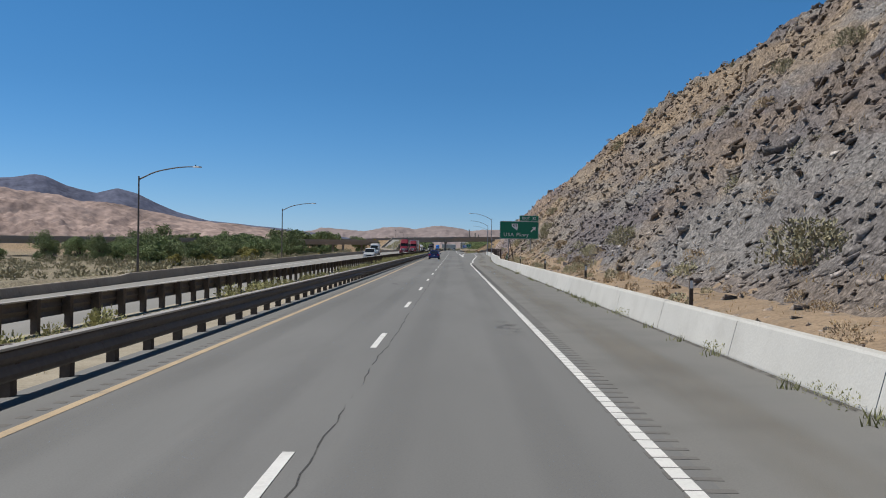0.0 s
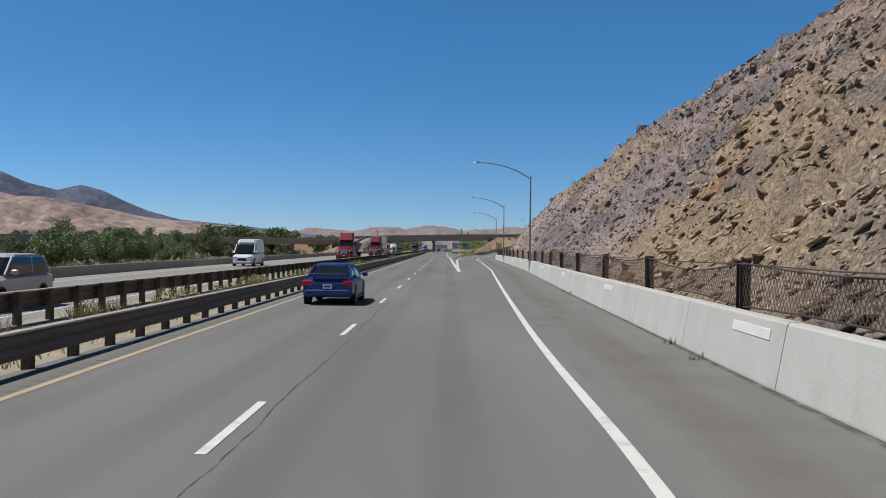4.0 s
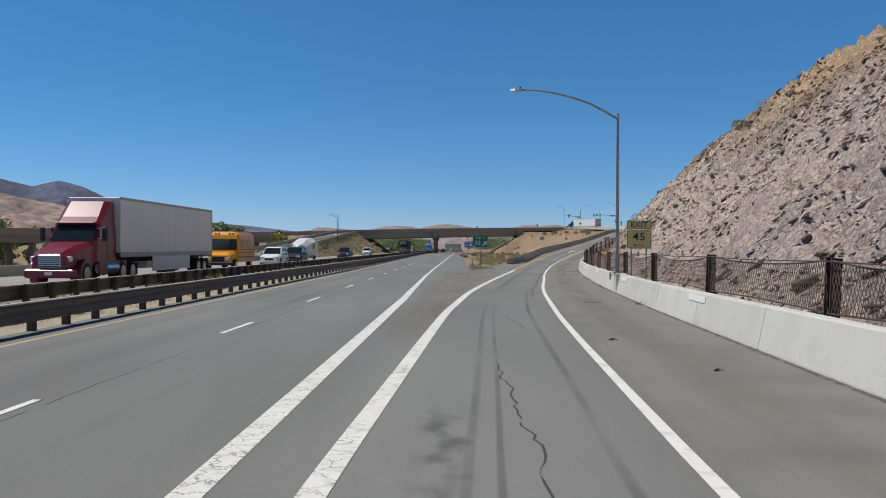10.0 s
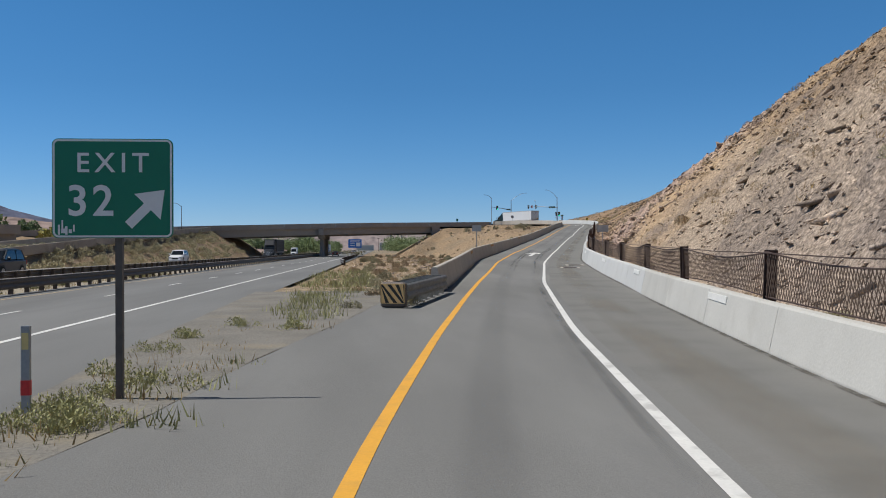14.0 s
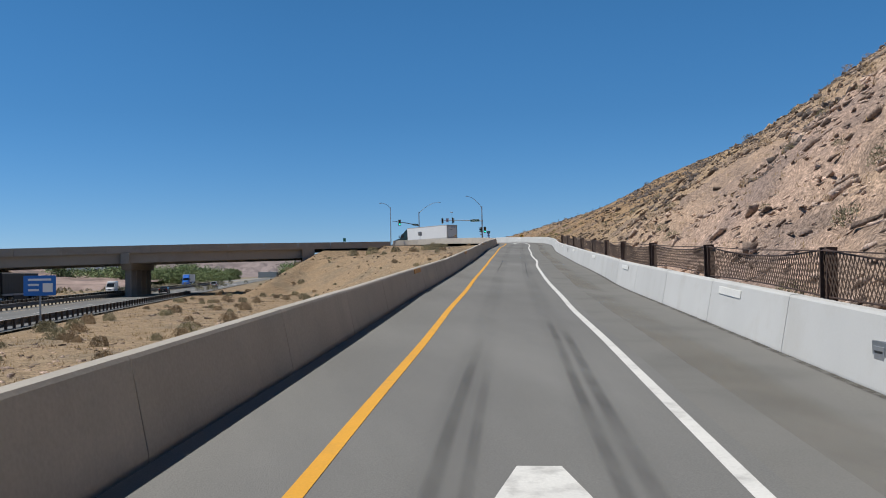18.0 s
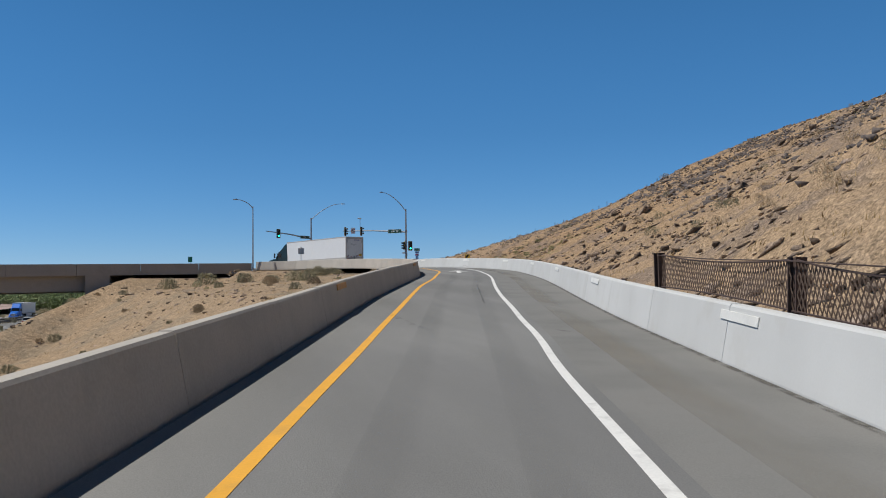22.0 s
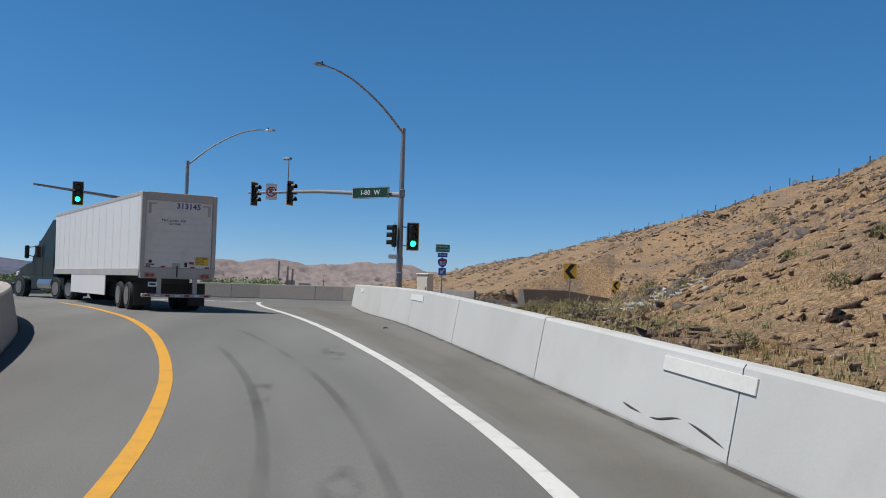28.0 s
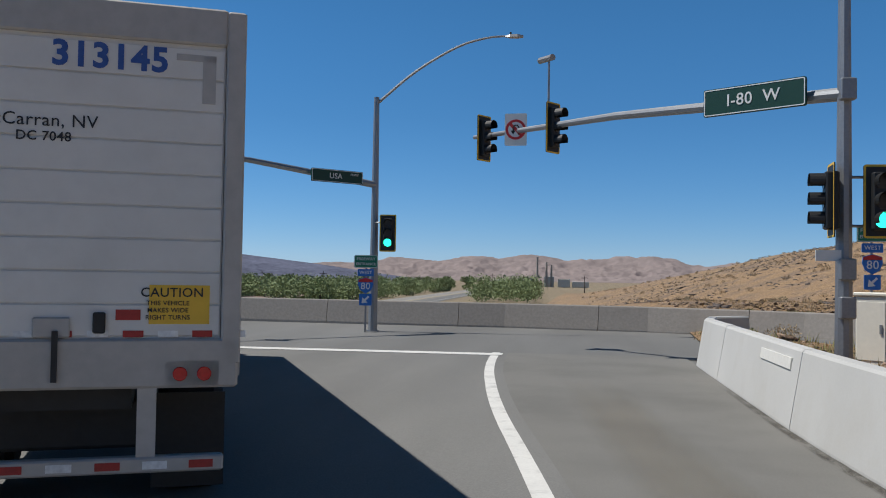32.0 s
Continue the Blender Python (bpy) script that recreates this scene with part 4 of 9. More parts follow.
# crossroad over the bridge and the intersection
cx = np.concatenate([np.arange(-130, 43.5, 4.0), [43.5]])
v = np.stack([np.stack([cx, south_y(cx), deck_z(cx)], -1), np.stack([cx, north_y(cx), deck_z(cx)], -1)], 1)
solid("road", array_mesh("road", v.reshape(-1, 3), grid_faces(len(cx), 2)), ASPHALT, "asphalt deck of the crossroad on the overpass", "road", "structure")
inter = Build().add([(43.5, 616.6, 8.97), (47.4, 614.3, 9.0), (50.8, 610.2, 8.98), (53.2, 604.5, 8.9), (60, 631.5, 9.035), (62.6, 631.5, 9.035), (66, 632, 9.05), (100, 690, 9.0), (100, 735, 9.0), (86, 735, 9.0), (73, 645, 9.06), (43.5, 646.4, 8.97)], [(0, 1, 4, 11), (1, 2, 4), (4, 5, 6, 10), (11, 4, 10)])
inter.add([(58, 627, 9.02), (66.5, 627, 9.02), (66.5, 640, 9.02), (58, 640, 9.02)], [(0, 1, 2, 3)])
sy2 = np.arange(622.5, 700, 1.5)
solid("road", ribbon("road", sy2, side_left(sy2) + 0.25, side_right(sy2) - 0.15, side_z(sy2), 0.0), ASPHALT, "asphalt side road leaving the intersection past the cabinet", "road", "structure")
solid("road", inter, ASPHALT, "open asphalt intersection at the top of the ramp", "road", "structure")
# slip road on the far side
sy_ = np.arange(380, 575, 5.0)
sz_ = np.interp(sy_, [380, 430, 520, 575], [-0.1, 0.9, 4.6, 6.6])
sxa = np.interp(sy_, [380, 420, 575], [-24.5, -33.5, -38.5])
solid("road", ribbon("road", sy_, sxa, sxa + 6.5, sz_, 0.05), ASPHALT_PALE, "slip road climbing to the overpass beside the westbound lanes", "road", "structure")

gy_, gu_ = np.meshgrid(np.arange(338, 382.1, 0.7), np.linspace(0, 1, 12), indexing="ij")
gxa, gxb = free_right(gy_) + 0.02, ramp_left(gy_) - 0.02
gxx = gxa + (gxb - gxa) * gu_
solid("ground", array_mesh("gore_gravel", np.stack([gxx, gy_, road_z(gy_) - 0.004 + 0.02 * fbm(gxx * 1.3, gy_ * 1.3, 3)], -1).reshape(-1, 3), grid_faces(*gy_.shape)[:, ::-1], True), GORE, "bare grey-brown gravel of the gore between road and ramp", "gravel", "structure")

# ---- road markings ----
def marking(name, me, material, label):
    return solid(name, me, material, label, "road marking", "structure")


dash = Build().box(-0.06, 0.06, -3.05, 0, 0.0, 0.006).mesh("lane_dash")
put(dash, PAINT_W)
for k in range(-3, 76):
    y = 8.03 + 12.19 * k
    ob = new("lane_dash", dash)
    y += 1.9 * min(1, max(0, (y - 280) / 68))
    ob.location = (float(lane_x(y)), y, float(road_z(min(y, 349))) + 0.002)
    tagged(ob, "white dashed lane line, worn paint", "road marking", "lane dashes", "structure")
for k in range(-3, 60):
    y = 3 + 12.19 * k
    ob = new("lane_dash", dash)
    ob.location = (-15.9, y, float(west_z(y)) + 0.002)
    tagged(ob, "white dashed lane line on the westbound road", "road marking", "westbound dashes", "structure")


def line(ys, xf, width, material, label, lift=0.005):
    ys = np.asarray(ys, float)
    pts = list(zip(xf(ys), ys))
    width = width(ys) if callable(width) else width
    return marking("edge_line", strip_along("edge_line", pts, width, lift, lambda a, b: float(road_z(b))), material, label)


line(np.arange(-80, 349.1, 2), edge_x, 0.14, PAINT_YF, "faded yellow edge line beside the guardrail")
line(np.arange(-80, 214.1, 1), white_x, 0.16, PAINT_W, "white edge line with rumble strips beside it")
line(np.arange(196, 349.1, 1), exit_x, lambda q: np.interp(q, [300, 345], [0.30, 0.18]), PAINT_CR, "wide cracked white line between lanes and exit")
line(np.arange(566, 632.1, 1), white_x, lambda q: np.interp(q, [566, 580, 600], [0.16, 0.24, 0.21]), PAINT_W, "wide worn white edge line round the curve")
line(np.arange(214, 566.1, 1), white_x, 0.16, PAINT_W, "white edge line of the exit ramp")
line(np.arange(203, 350.1, 1), yellow_x, 0.26, PAINT_CR, "wide white gore line of the exit lane", 0.0065)
line(np.arange(566.1, 622, 1), yellow_x, lambda q: np.interp(q, [566, 580], [0.17, 0.2]), PAINT_Y, "wide yellow line round the curve")
line(np.arange(350.1, 566.2, 1), yellow_x, 0.17, PAINT_Y, "fresh yellow line along the ramp")
line2 = np.array([349, 400, 500, 700, 1000, 1500.0])
marking("edge_line", ribbon("edge_line", line2, exit_x(line2) - 0.09, exit_x(line2) + 0.09, line2 * 0 + float(road_z(349)), 0.008), PAINT_W, "white edge line of the freeway")
marking("edge_line", ribbon("edge_line", line2, edge_x(line2) - 0.07, edge_x(line2) + 0.07, line2 * 0 + float(road_z(349)), 0.008), PAINT_YF, "faded yellow edge line of the freeway")
for xx in (-11.9, -19.9):
    marking("edge_line", ribbon("edge_line", ys, ys * 0 + xx, ys * 0 + xx + 0.13, west_z(ys), 0.005), PAINT_W, "white edge line of the westbound lanes")
stop = Build().box(50.5, 57.75, 631.1, 631.7, 9.04, 9.066)
marking("stop_line", stop, PAINT_W, "white stop line across the top of the ramp")


def arrow(x, y, turn, length, label):
    """A long straight arrow painted on the lane, its tip at x, y."""
    a = radians(turn)
    b = Build()
    tip = [(-0.2, 0), (0.2, 0), (0.72, -2.9), (0.72, -3.5), (0.17, -2.4), (-0.17, -2.4), (-0.72, -3.5), (-0.72, -2.9)]
    ends = np.linspace(-2.4, -length, 6)

    def at(u, v):
        px, py = x + u * math.cos(a) - v * math.sin(a), y + u * math.sin(a) + v * math.cos(a)
        return (px, py, float(road_z(py)) + 0.009)
    b.add([at(*q) for q in tip], [(0, 5, 4, 1), (1, 4, 3, 2), (0, 7, 6, 5)])
    for v0, v1 in zip(ends[:-1], ends[1:]):
        b.add([at(-0.17, v0), at(-0.17, v1), at(0.17, v1), at(0.17, v0)], [(0, 1, 2, 3)])
    return marking("lane_arrow", b, PAINT_W, label)


arrow(24.3, 432.8, -13.3, 7.9, "long white arrow painted on the ramp")
arrow(58.75, 572.4, -13, 7.4, "white arrow painted before the curve")

# ---- concrete barriers ----
def jersey(h, base=0.58, top=0.18):
    """Outline of a barrier: across (0 at the road face's foot, away from the road) and up."""
    return [(0, -0.1), (0, 0.03), (0.17, h - 0.04), (0.2, h), (0.2 + top, h), (0.23 + top, h - 0.04), (0.5, 0.09), (0.5, -0.1)]


def barrier(name, pts, zf, side, h, length, material, label, gap=0.012):
    """A row of cast panels along the points; side: +1 when the road lies to the left of the line."""
    top = thing(name, None, label, "concrete barrier")
    p = np.array(pts, float)
    s = np.concatenate([[0], np.cumsum(np.linalg.norm(np.diff(p, axis=0), axis=1))])
    n = max(1, int(round(s[-1] / length)))
    ends = np.linspace(0, s[-1], n + 1)
    rnd = random.Random(5)
    for a, b in zip(ends[:-1], ends[1:]):
        dh = rnd.uniform(-0.006, 0.006)
        high = h if callable(h) else lambda q: h
        t = np.linspace(a + gap, b - gap, max(2, int((b - a) / 1.5) + 1))
        x, y = np.interp(t, s, p[:, 0]), np.interp(t, s, p[:, 1])
        e = 0.2
        dx = np.interp(t + e, s, p[:, 0]) - np.interp(t - e, s, p[:, 0])
        dy = np.interp(t + e, s, p[:, 1]) - np.interp(t - e, s, p[:, 1])
        L = np.hypot(dx, dy) + 1e-9
        nx, ny = dy / L * side, -dx / L * side
        rings = [[(x[i] + nx[i] * u, y[i] + ny[i] * u, zf(x[i], y[i]) + w) for u, w in jersey(float(high(y[i])) + dh)[::side]] for i in range(len(t))]
        part("panel", Build().loft(rings), material, top)
    return top


rz2 = lambda x, y: float(road_z(y))
yy = np.concatenate([np.arange(-80, 113.1, 3.0), [113.19]])
barrier("concrete_barrier", list(zip(wall_x(yy), yy)), rz2, 1, barrier_h, 6.1, CONCRETE, "low pale concrete barrier along the freeway shoulder")
yy = np.arange(113.2, 381, 2.0)
barrier("concrete_barrier", list(zip(wall_x(yy), yy)), rz2, 1, barrier_h, 6.1, CONCRETE, "tall pale concrete barrier below the rock fence")
yy = np.concatenate([np.arange(379.2, 512, 2.0), [512.0]])
barrier("concrete_barrier", list(zip(wall_x(yy), yy)), rz2, 1, barrier_h, 6.1, WHITEWASH, "tall whitewashed concrete barrier below the rock fence")
yy = np.arange(512.0, 630.5, 1.5)
end = [(62.45, 630.6), (62.9, 631.6), (63.8, 632.3)]
barrier("concrete_barrier", list(zip(wall_x(yy), yy)) + end, rz2, 1, barrier_h, 6.0, WHITEWASH, "whitewashed concrete barrier round the end of the ramp")
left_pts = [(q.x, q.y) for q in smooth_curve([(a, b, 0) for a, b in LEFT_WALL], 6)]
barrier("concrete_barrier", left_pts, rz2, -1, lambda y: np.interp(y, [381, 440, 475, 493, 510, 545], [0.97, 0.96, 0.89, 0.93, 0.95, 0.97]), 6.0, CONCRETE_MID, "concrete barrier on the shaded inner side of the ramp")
# darker bridge concrete gives the next two walls their shaded tone by colour
barrier("concrete_barrier", [(43.6, 646.6), (50, 645.6), (57, 644.9), (63, 643.4), (67.5, 640.8), (70.5, 638.3)], lambda x, y: 9.05, -1, 0.95, 5.5, CONCRETE_OLD, "concrete barrier in a dark shade tone on the far side of the crossroad")
barrier("concrete_barrier", [(73.05, 634.8), (78, 644), (84, 656), (89.5, 667)], lambda x, y: float(side_z(y)) - 0.02, -1, 1.1, 5.5, CONCRETE_OLD, "concrete barrier in shade-toned grey beside the side road")
barrier("concrete_barrier", [(70.8, 649.5), (74, 655), (78.5, 668), (82.5, 681), (87, 697)], lambda x, y: float(side_z(y)), 1, 0.55, 5.5, WHITEWASH, "low pale concrete barrier across the side road")
yy = np.arange(-80, 396, 6.0)
barrier("concrete_barrier", list(zip(0 * yy - 22.0, yy)), lambda x, y: float(west_z(y)) - 0.02, -1, lambda q: 0.5 if q < 60 else 0.62, 9.0, CONCRETE_DK, "stained concrete wall beyond the westbound lanes")
barrier("concrete_barrier", list(zip(sxa - 0.3, sy_)), lambda x, y: float(np.interp(y, sy_, sz_)), -1, 0.9, 12.0, CONCRETE_DK, "concrete wall along the slip road")

barrier("concrete_barrier", list(zip(sxa + 6.7, sy_))[8:], lambda x, y: float(np.interp(y, sy_, sz_)), 1, 0.9, 12.0, CONCRETE_DK, "concrete wall between slip road and bank")

# ---- overpass ----
bridge = thing("overpass", None, "long brown-grey concrete girder overpass across the freeway", "bridge")


def along(x0, x1, yf, zf, off0, off1, z0, z1, n=24):
    """A box-like member along the bridge."""
    b = Build()
    rings = []
    for i in range(n + 1):
        x = x0 + (x1 - x0) * i / n
        ya, yb, z = yf(x) + off0, yf(x) + off1, float(zf(x))
        rings.append([(x, ya, z + z0), (x, yb, z + z0), (x, yb, z + z1), (x, ya, z + z1)])
    return b.loft(rings)


part("deck", along(-130, 43.2, south_y, deck_z, 0.05, 29.7, -0.32, -0.03), CONCRETE_OLD, bridge)
for yf, o in ((south_y, -0.15), (north_y, -0.15)):
    n = 27
    for k in range(n):
        a, b_ = -130 + k * 6.4, -130 + (k + 1) * 6.4 - 0.04
        part("parapet", along(a, min(b_, 43.2), yf, deck_z, o, o + 0.3, -0.4, 0.9, 2), CONCRETE_OLD, bridge, "parapet panel")
for k in range(7):
    o = 0.9 + k * 4.55
    part("girder", along(-31.5, 25.2, south_y, deck_z, o, o + 0.9, -2.1, -0.33), CONCRETE_OLD, bridge)
for px in (-5.8,):
    dirv = Vector((1, BRIDGE_SLOPE, 0)).normalized()
    zt = float(deck_z(px)) - 2.1
    cap = Build()
    y0 = south_y(px)
    cap.add([(px - 0.8, y0 + 0.3, zt), (px + 0.8, y0 + 0.3, zt), (px + 0.8, y0 + 29, zt), (px - 0.8, y0 + 29, zt), (px - 0.8, y0 + 1.6, zt - 1.1), (px + 0.8, y0 + 1.6, zt - 1.1), (px + 0.8, y0 + 27.6, zt - 1.1), (px - 0.8, y0 + 27.6, zt - 1.1)], [(0, 3, 2, 1), (4, 5, 6, 7), (0, 1, 5, 4), (1, 2, 6, 5), (2, 3, 7, 6), (3, 0, 4, 7)])
    part("pier_cap", cap, CONCRETE_OLD, bridge)
    part("pier_pilaster", Build().box(px - 0.7, px + 0.7, y0 - 0.35, y0 + 0.6, zt - 0.1, zt + 1.75, 0.06), CONCRETE_OLD, bridge)
    for k in range(5):
        yc = y0 + 3.2 + k * 5.6
        part("column", Build().box(px - 0.5, px + 0.5, yc - 0.55, yc + 0.55, -0.3, zt - 1.05, 0.12), CONCRETE_OLD, bridge)
for xa_, xb_ in ((24.4, 26.8), (-33.5, -31.3)):
    n0 = float(deck_z((xa_ + xb_) / 2))
    b = Build()
    ya, yb = south_y(xa_), south_y(xb_)
    b.add([(xa_, ya - 0.1, n0 - 9.2), (xb_, yb - 0.1, n0 - 9.2), (xb_, yb + 29.6, n0 - 9.2), (xa_, ya + 29.6, n0 - 9.2), (xa_, ya - 0.1, n0 - 0.35), (xb_, yb - 0.1, n0 - 0.35), (xb_, yb + 29.6, n0 - 0.35), (xa_, ya + 29.6, n0 - 0.35)], [(0, 3, 2, 1), (4, 5, 6, 7), (0, 1, 5, 4), (1, 2, 6, 5), (2, 3, 7, 6), (3, 0, 4, 7)])
    part("abutment", b, CONCRETE_OLD, bridge)

# river bridge beyond the westbound lanes
river = thing("river_bridge", None, "low grey girder bridge on columns beyond the westbound lanes", "bridge")
rb0, rb1 = Vector((-118, 330, 3.3)), Vector((-44, 476, 4.4))
rd = (rb1 - rb0)
rn = Vector((rd.y, -rd.x, 0)).normalized()


def rb_member(a, b, o0, o1, z0, z1):
    p, q = rb0 + rd * a, rb0 + rd * b
    c = [p + rn * o0, p + rn * o1, q + rn * o1, q + rn * o0]
    return Build().add([(*k.xy, k.z + z0) for k in c] + [(*k.xy, k.z + z1) for k in c], [(0, 1, 2, 3), (4, 7, 6, 5), (0, 4, 5, 1), (1, 5, 6, 2), (2, 6, 7, 3), (3, 7, 4, 0)])


part("deck", rb_member(-0.6, 1, -5, 5, -0.3, 0), CONCRETE_OLD, river)
for o in (4.8, -5.1):
    part("parapet", rb_member(-0.6, 1, o, o + 0.3, -0.35, 0.9), CONCRETE_OLD, river)
for o in (-4, -1.3, 1.3, 4):
    part("girder", rb_member(-0.6, 1, o - 0.3, o + 0.3, -1.5, -0.3), CONCRETE_OLD, river)
for k in (-0.58, -0.38, -0.18, 0.02, 0.22, 0.42, 0.62, 0.82, 0.98):
    c = rb0 + rd * k
    for o in (-3, 3):
        w = c + rn * o
        part("column", Build().box(w.x - 0.5, w.x + 0.5, w.y - 0.5, w.y + 0.5, -3.4, c.z - 1.48, 0.1), CONCRETE_OLD, river)

# ---- far mountains ----
def range_mesh(name, az0, az1, dist, depth, prof, rough, seed, n=260, m=26):
    """A ridge seen from the valley: height over azimuth (degrees left of the freeway), rising over depth."""
    az = np.radians(np.linspace(az0, az1, n))
    crest = np.interp(np.degrees(az), [p[0] for p in prof], [p[1] for p in prof])
    t = np.linspace(0, 1.25, m)
    A, T = np.meshgrid(az, t, indexing="ij")
    R = dist + depth * T
    shape = np.where(T < 1, T ** 1.15, 1 - (T - 1) * 1.6)
    x, y = -np.sin(A) * R, np.cos(A) * R
    nz = fbm(x / (depth * 0.28) + seed, y / (depth * 0.28), 5, 0.55)
    gul = np.abs(fbm(x / (depth * 0.16) + 2 * seed, y / (depth * 0.2) + seed, 5, 0.6))
    z = crest[:, None] * shape * (1 + rough * nz) - crest[:, None] * 0.4 * gul * np.sin(np.pi * np.clip(T, 0, 1)) - 6 * (T == 0)
    return array_mesh(name, np.stack([x, y + 0, z], -1).reshape(-1, 3), grid_faces(n, m)[:, ::-1], True)


MTN_TAN = mat("far_hill_soil", (0.32, 0.245, 0.215), 1.0, var=0.55, scale=0.03, fine=0.16, bump=0, spots=0.9, spot_col=(0.18, 0.15, 0.145), spot_scale=0.05, spec=0.0)
# haze of distance is put into the bluish colour of the next two
MTN_BLUE = mat("far_mountain_haze_tint", (0.125, 0.135, 0.185), 1.0, var=0.45, scale=0.02, fine=0.11, bump=0, spots=0.8, spot_col=(0.1, 0.105, 0.145), spot_scale=0.04, spec=0.0)
MTN_PINK = mat("far_pink_hills_haze_tint", (0.27, 0.225, 0.215), 1.0, var=0.2, scale=0.008, fine=0.04, bump=0, spots=0.55, spot_col=(0.17, 0.14, 0.14), spot_scale=0.014, spec=0.0)
solid("mountain_range", range_mesh("mountain_range", 3, 110, 820, 200, [(3, 2), (5, 5), (8, 11), (11.3, 18), (14, 25), (17.3, 34), (20.5, 43), (23.6, 50), (26.5, 55), (40, 66), (70, 75), (110, 70)], 0.2, 3.0, 800, 60), MTN_TAN, "bare pinkish tan foothills across the valley", "mountains", "structure", True)
solid("mountain_range", range_mesh("mountain_range", 4, 110, 1420, 330, [(3.6, 6), (7.5, 22), (11.1, 35), (13, 40), (15.1, 46), (16.9, 60), (17.9, 73), (19.1, 91), (20.3, 101), (21.5, 92), (23.1, 104), (24.2, 117), (24.8, 118), (26, 112), (28.5, 108), (34, 118), (60, 130), (110, 110)], 0.04, 9.0, 700, 50), MTN_BLUE, "dark mountain peaks tinted with blue haze behind the foothills", "mountains", "structure", True)
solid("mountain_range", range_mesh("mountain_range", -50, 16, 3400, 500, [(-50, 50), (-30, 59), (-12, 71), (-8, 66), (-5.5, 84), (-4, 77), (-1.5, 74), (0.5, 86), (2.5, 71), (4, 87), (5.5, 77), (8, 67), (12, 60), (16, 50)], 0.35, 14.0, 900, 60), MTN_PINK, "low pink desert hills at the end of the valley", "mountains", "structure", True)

# ---- wear on the road ----
def film(name, pts, width, material, label, lift=0.0075, ends=0.12):
    """A soft-edged film along plan points: full in the middle, gone at its edges and ends."""
    p = np.array(pts, float)
    d = np.gradient(p, axis=0)
    d /= np.linalg.norm(d, axis=1)[:, None] + 1e-9
    nrm = np.stack([d[:, 1], -d[:, 0]], -1)
    z = road_z(p[:, 1]) + lift
    cols = [np.c_[p + nrm * (k * np.reshape(width, (-1, 1)) / 2), z] for k in (-1, -0.45, 0.45, 1)]
    me = array_mesh(name, np.stack(cols, 1).reshape(-1, 3), grid_faces(len(p), 4)[:, ::-1])
    t = np.linspace(0, 1, len(p))
    along_ = np.clip(np.minimum(t, 1 - t) / ends, 0, 1)
    me.attributes.new("fade", "FLOAT", "POINT").data.foreach_set("value", (along_[:, None] * np.array([0, 1, 1, 0])[None]).ravel().astype(np.float32))
    return marking(name, me, material, label)


rnd = random.Random(3)
for y0 in np.arange(-20, 345, 16.0):
    x, pts = 0.0, []
    for k in range(rnd.randint(36, 43)):
        x = 0.7 * x + rnd.uniform(-0.03, 0.03)
        pts.append((float(lane_x(y0 + k * 0.4)) + 0.25 + x, y0 + k * 0.4))
    film("crack", pts, 0.026, CRACK_FILM, "thin dark crack along the lane joint", 0.003)
for x0, x1, y0, y1 in ((4.45, 4.2, 248, 266), (4.6, 4.35, 268, 281), (5.4, 5.1, 286, 292), (0.9, 0.6, 64, 68), (4.25, 4.4, 254, 259)):
    n = int((y1 - y0) / 0.25)
    x, pts = x0, []
    for k in range(n + 1):
        x = (x0 + (x1 - x0) * k / n) * 0.35 + x * 0.65 + rnd.uniform(-0.06, 0.06)
        pts.append((x, y0 + (y1 - y0) * k / n))
    film("crack", pts, 0.035, CRACK_FILM, "wandering dark crack in the exit lane", 0.003)
for off, y0, y1, w in ((1.15, 405, 445, 0.2), (1.45, 400, 440, 0.16), (2.75, 398, 450, 0.18), (3.0, 420, 446, 0.2), (1.05, 478, 500, 0.12), (2.85, 470, 495, 0.1), (1.2, 236, 300, 0.14), (1.5, 244, 300, 0.1), (2.6, 250, 310, 0.16), (2.85, 300, 345, 0.2), (1.1, 310, 348, 0.18), (2.9, 352, 388, 0.2), (1.2, 582, 602, 0.18), (2.3, 584, 606, 0.18), (2.9, 528, 546, 0.1)):
    ysx = np.arange(y0, y1, 1.0)
    film("tyre_mark", [(float(yellow_x(q)) + off + 0.05 * math.sin(q / 7), q) for q in ysx], w, RUBBER_FILM, "faint dark tyre track along the lane")
for off, y0, y1, w in ((1.2, 300, 600, 0.75), (2.85, 300, 600, 0.75)):
    ysx = np.arange(y0, y1, 2.0)
    film("wheel_path", [(float(yellow_x(q)) + off, q) for q in ysx], w, WHEEL_FILM, "darker polished wheel path along the ramp", 0.003, 0.03)
for x, y0, y1, w in ((-0.95, -60, 240, 0.8), (0.85, -60, 235, 0.8), (-4.35, -60, 345, 0.8), (-2.6, -60, 345, 0.8)):
    film("wheel_path", [(x + 0.1 * math.sin(q / 23), q) for q in np.arange(y0, y1, 3.0)], w, WHEEL_FILM, "darker polished wheel path along the freeway lane", 0.003, 0.03)
for a, b in ((-60, 110), (115, 380), (380, 628)):
    ysx = np.arange(a, b, 2.0)
    film("gutter_grit", [(float(wall_x(q)) - 0.06, q) for q in ysx], 0.2, GRIT_FILM, "grit and dark dirt gathered along the barrier foot", 0.004, 0.02)
    film("shoulder_dust", [(float(wall_x(q)) * 0.45 + float(white_x(q)) * 0.55, q) for q in ysx], 1.3, DUST_FILM, "pale dust blown over the shoulder", 0.0025, 0.02)
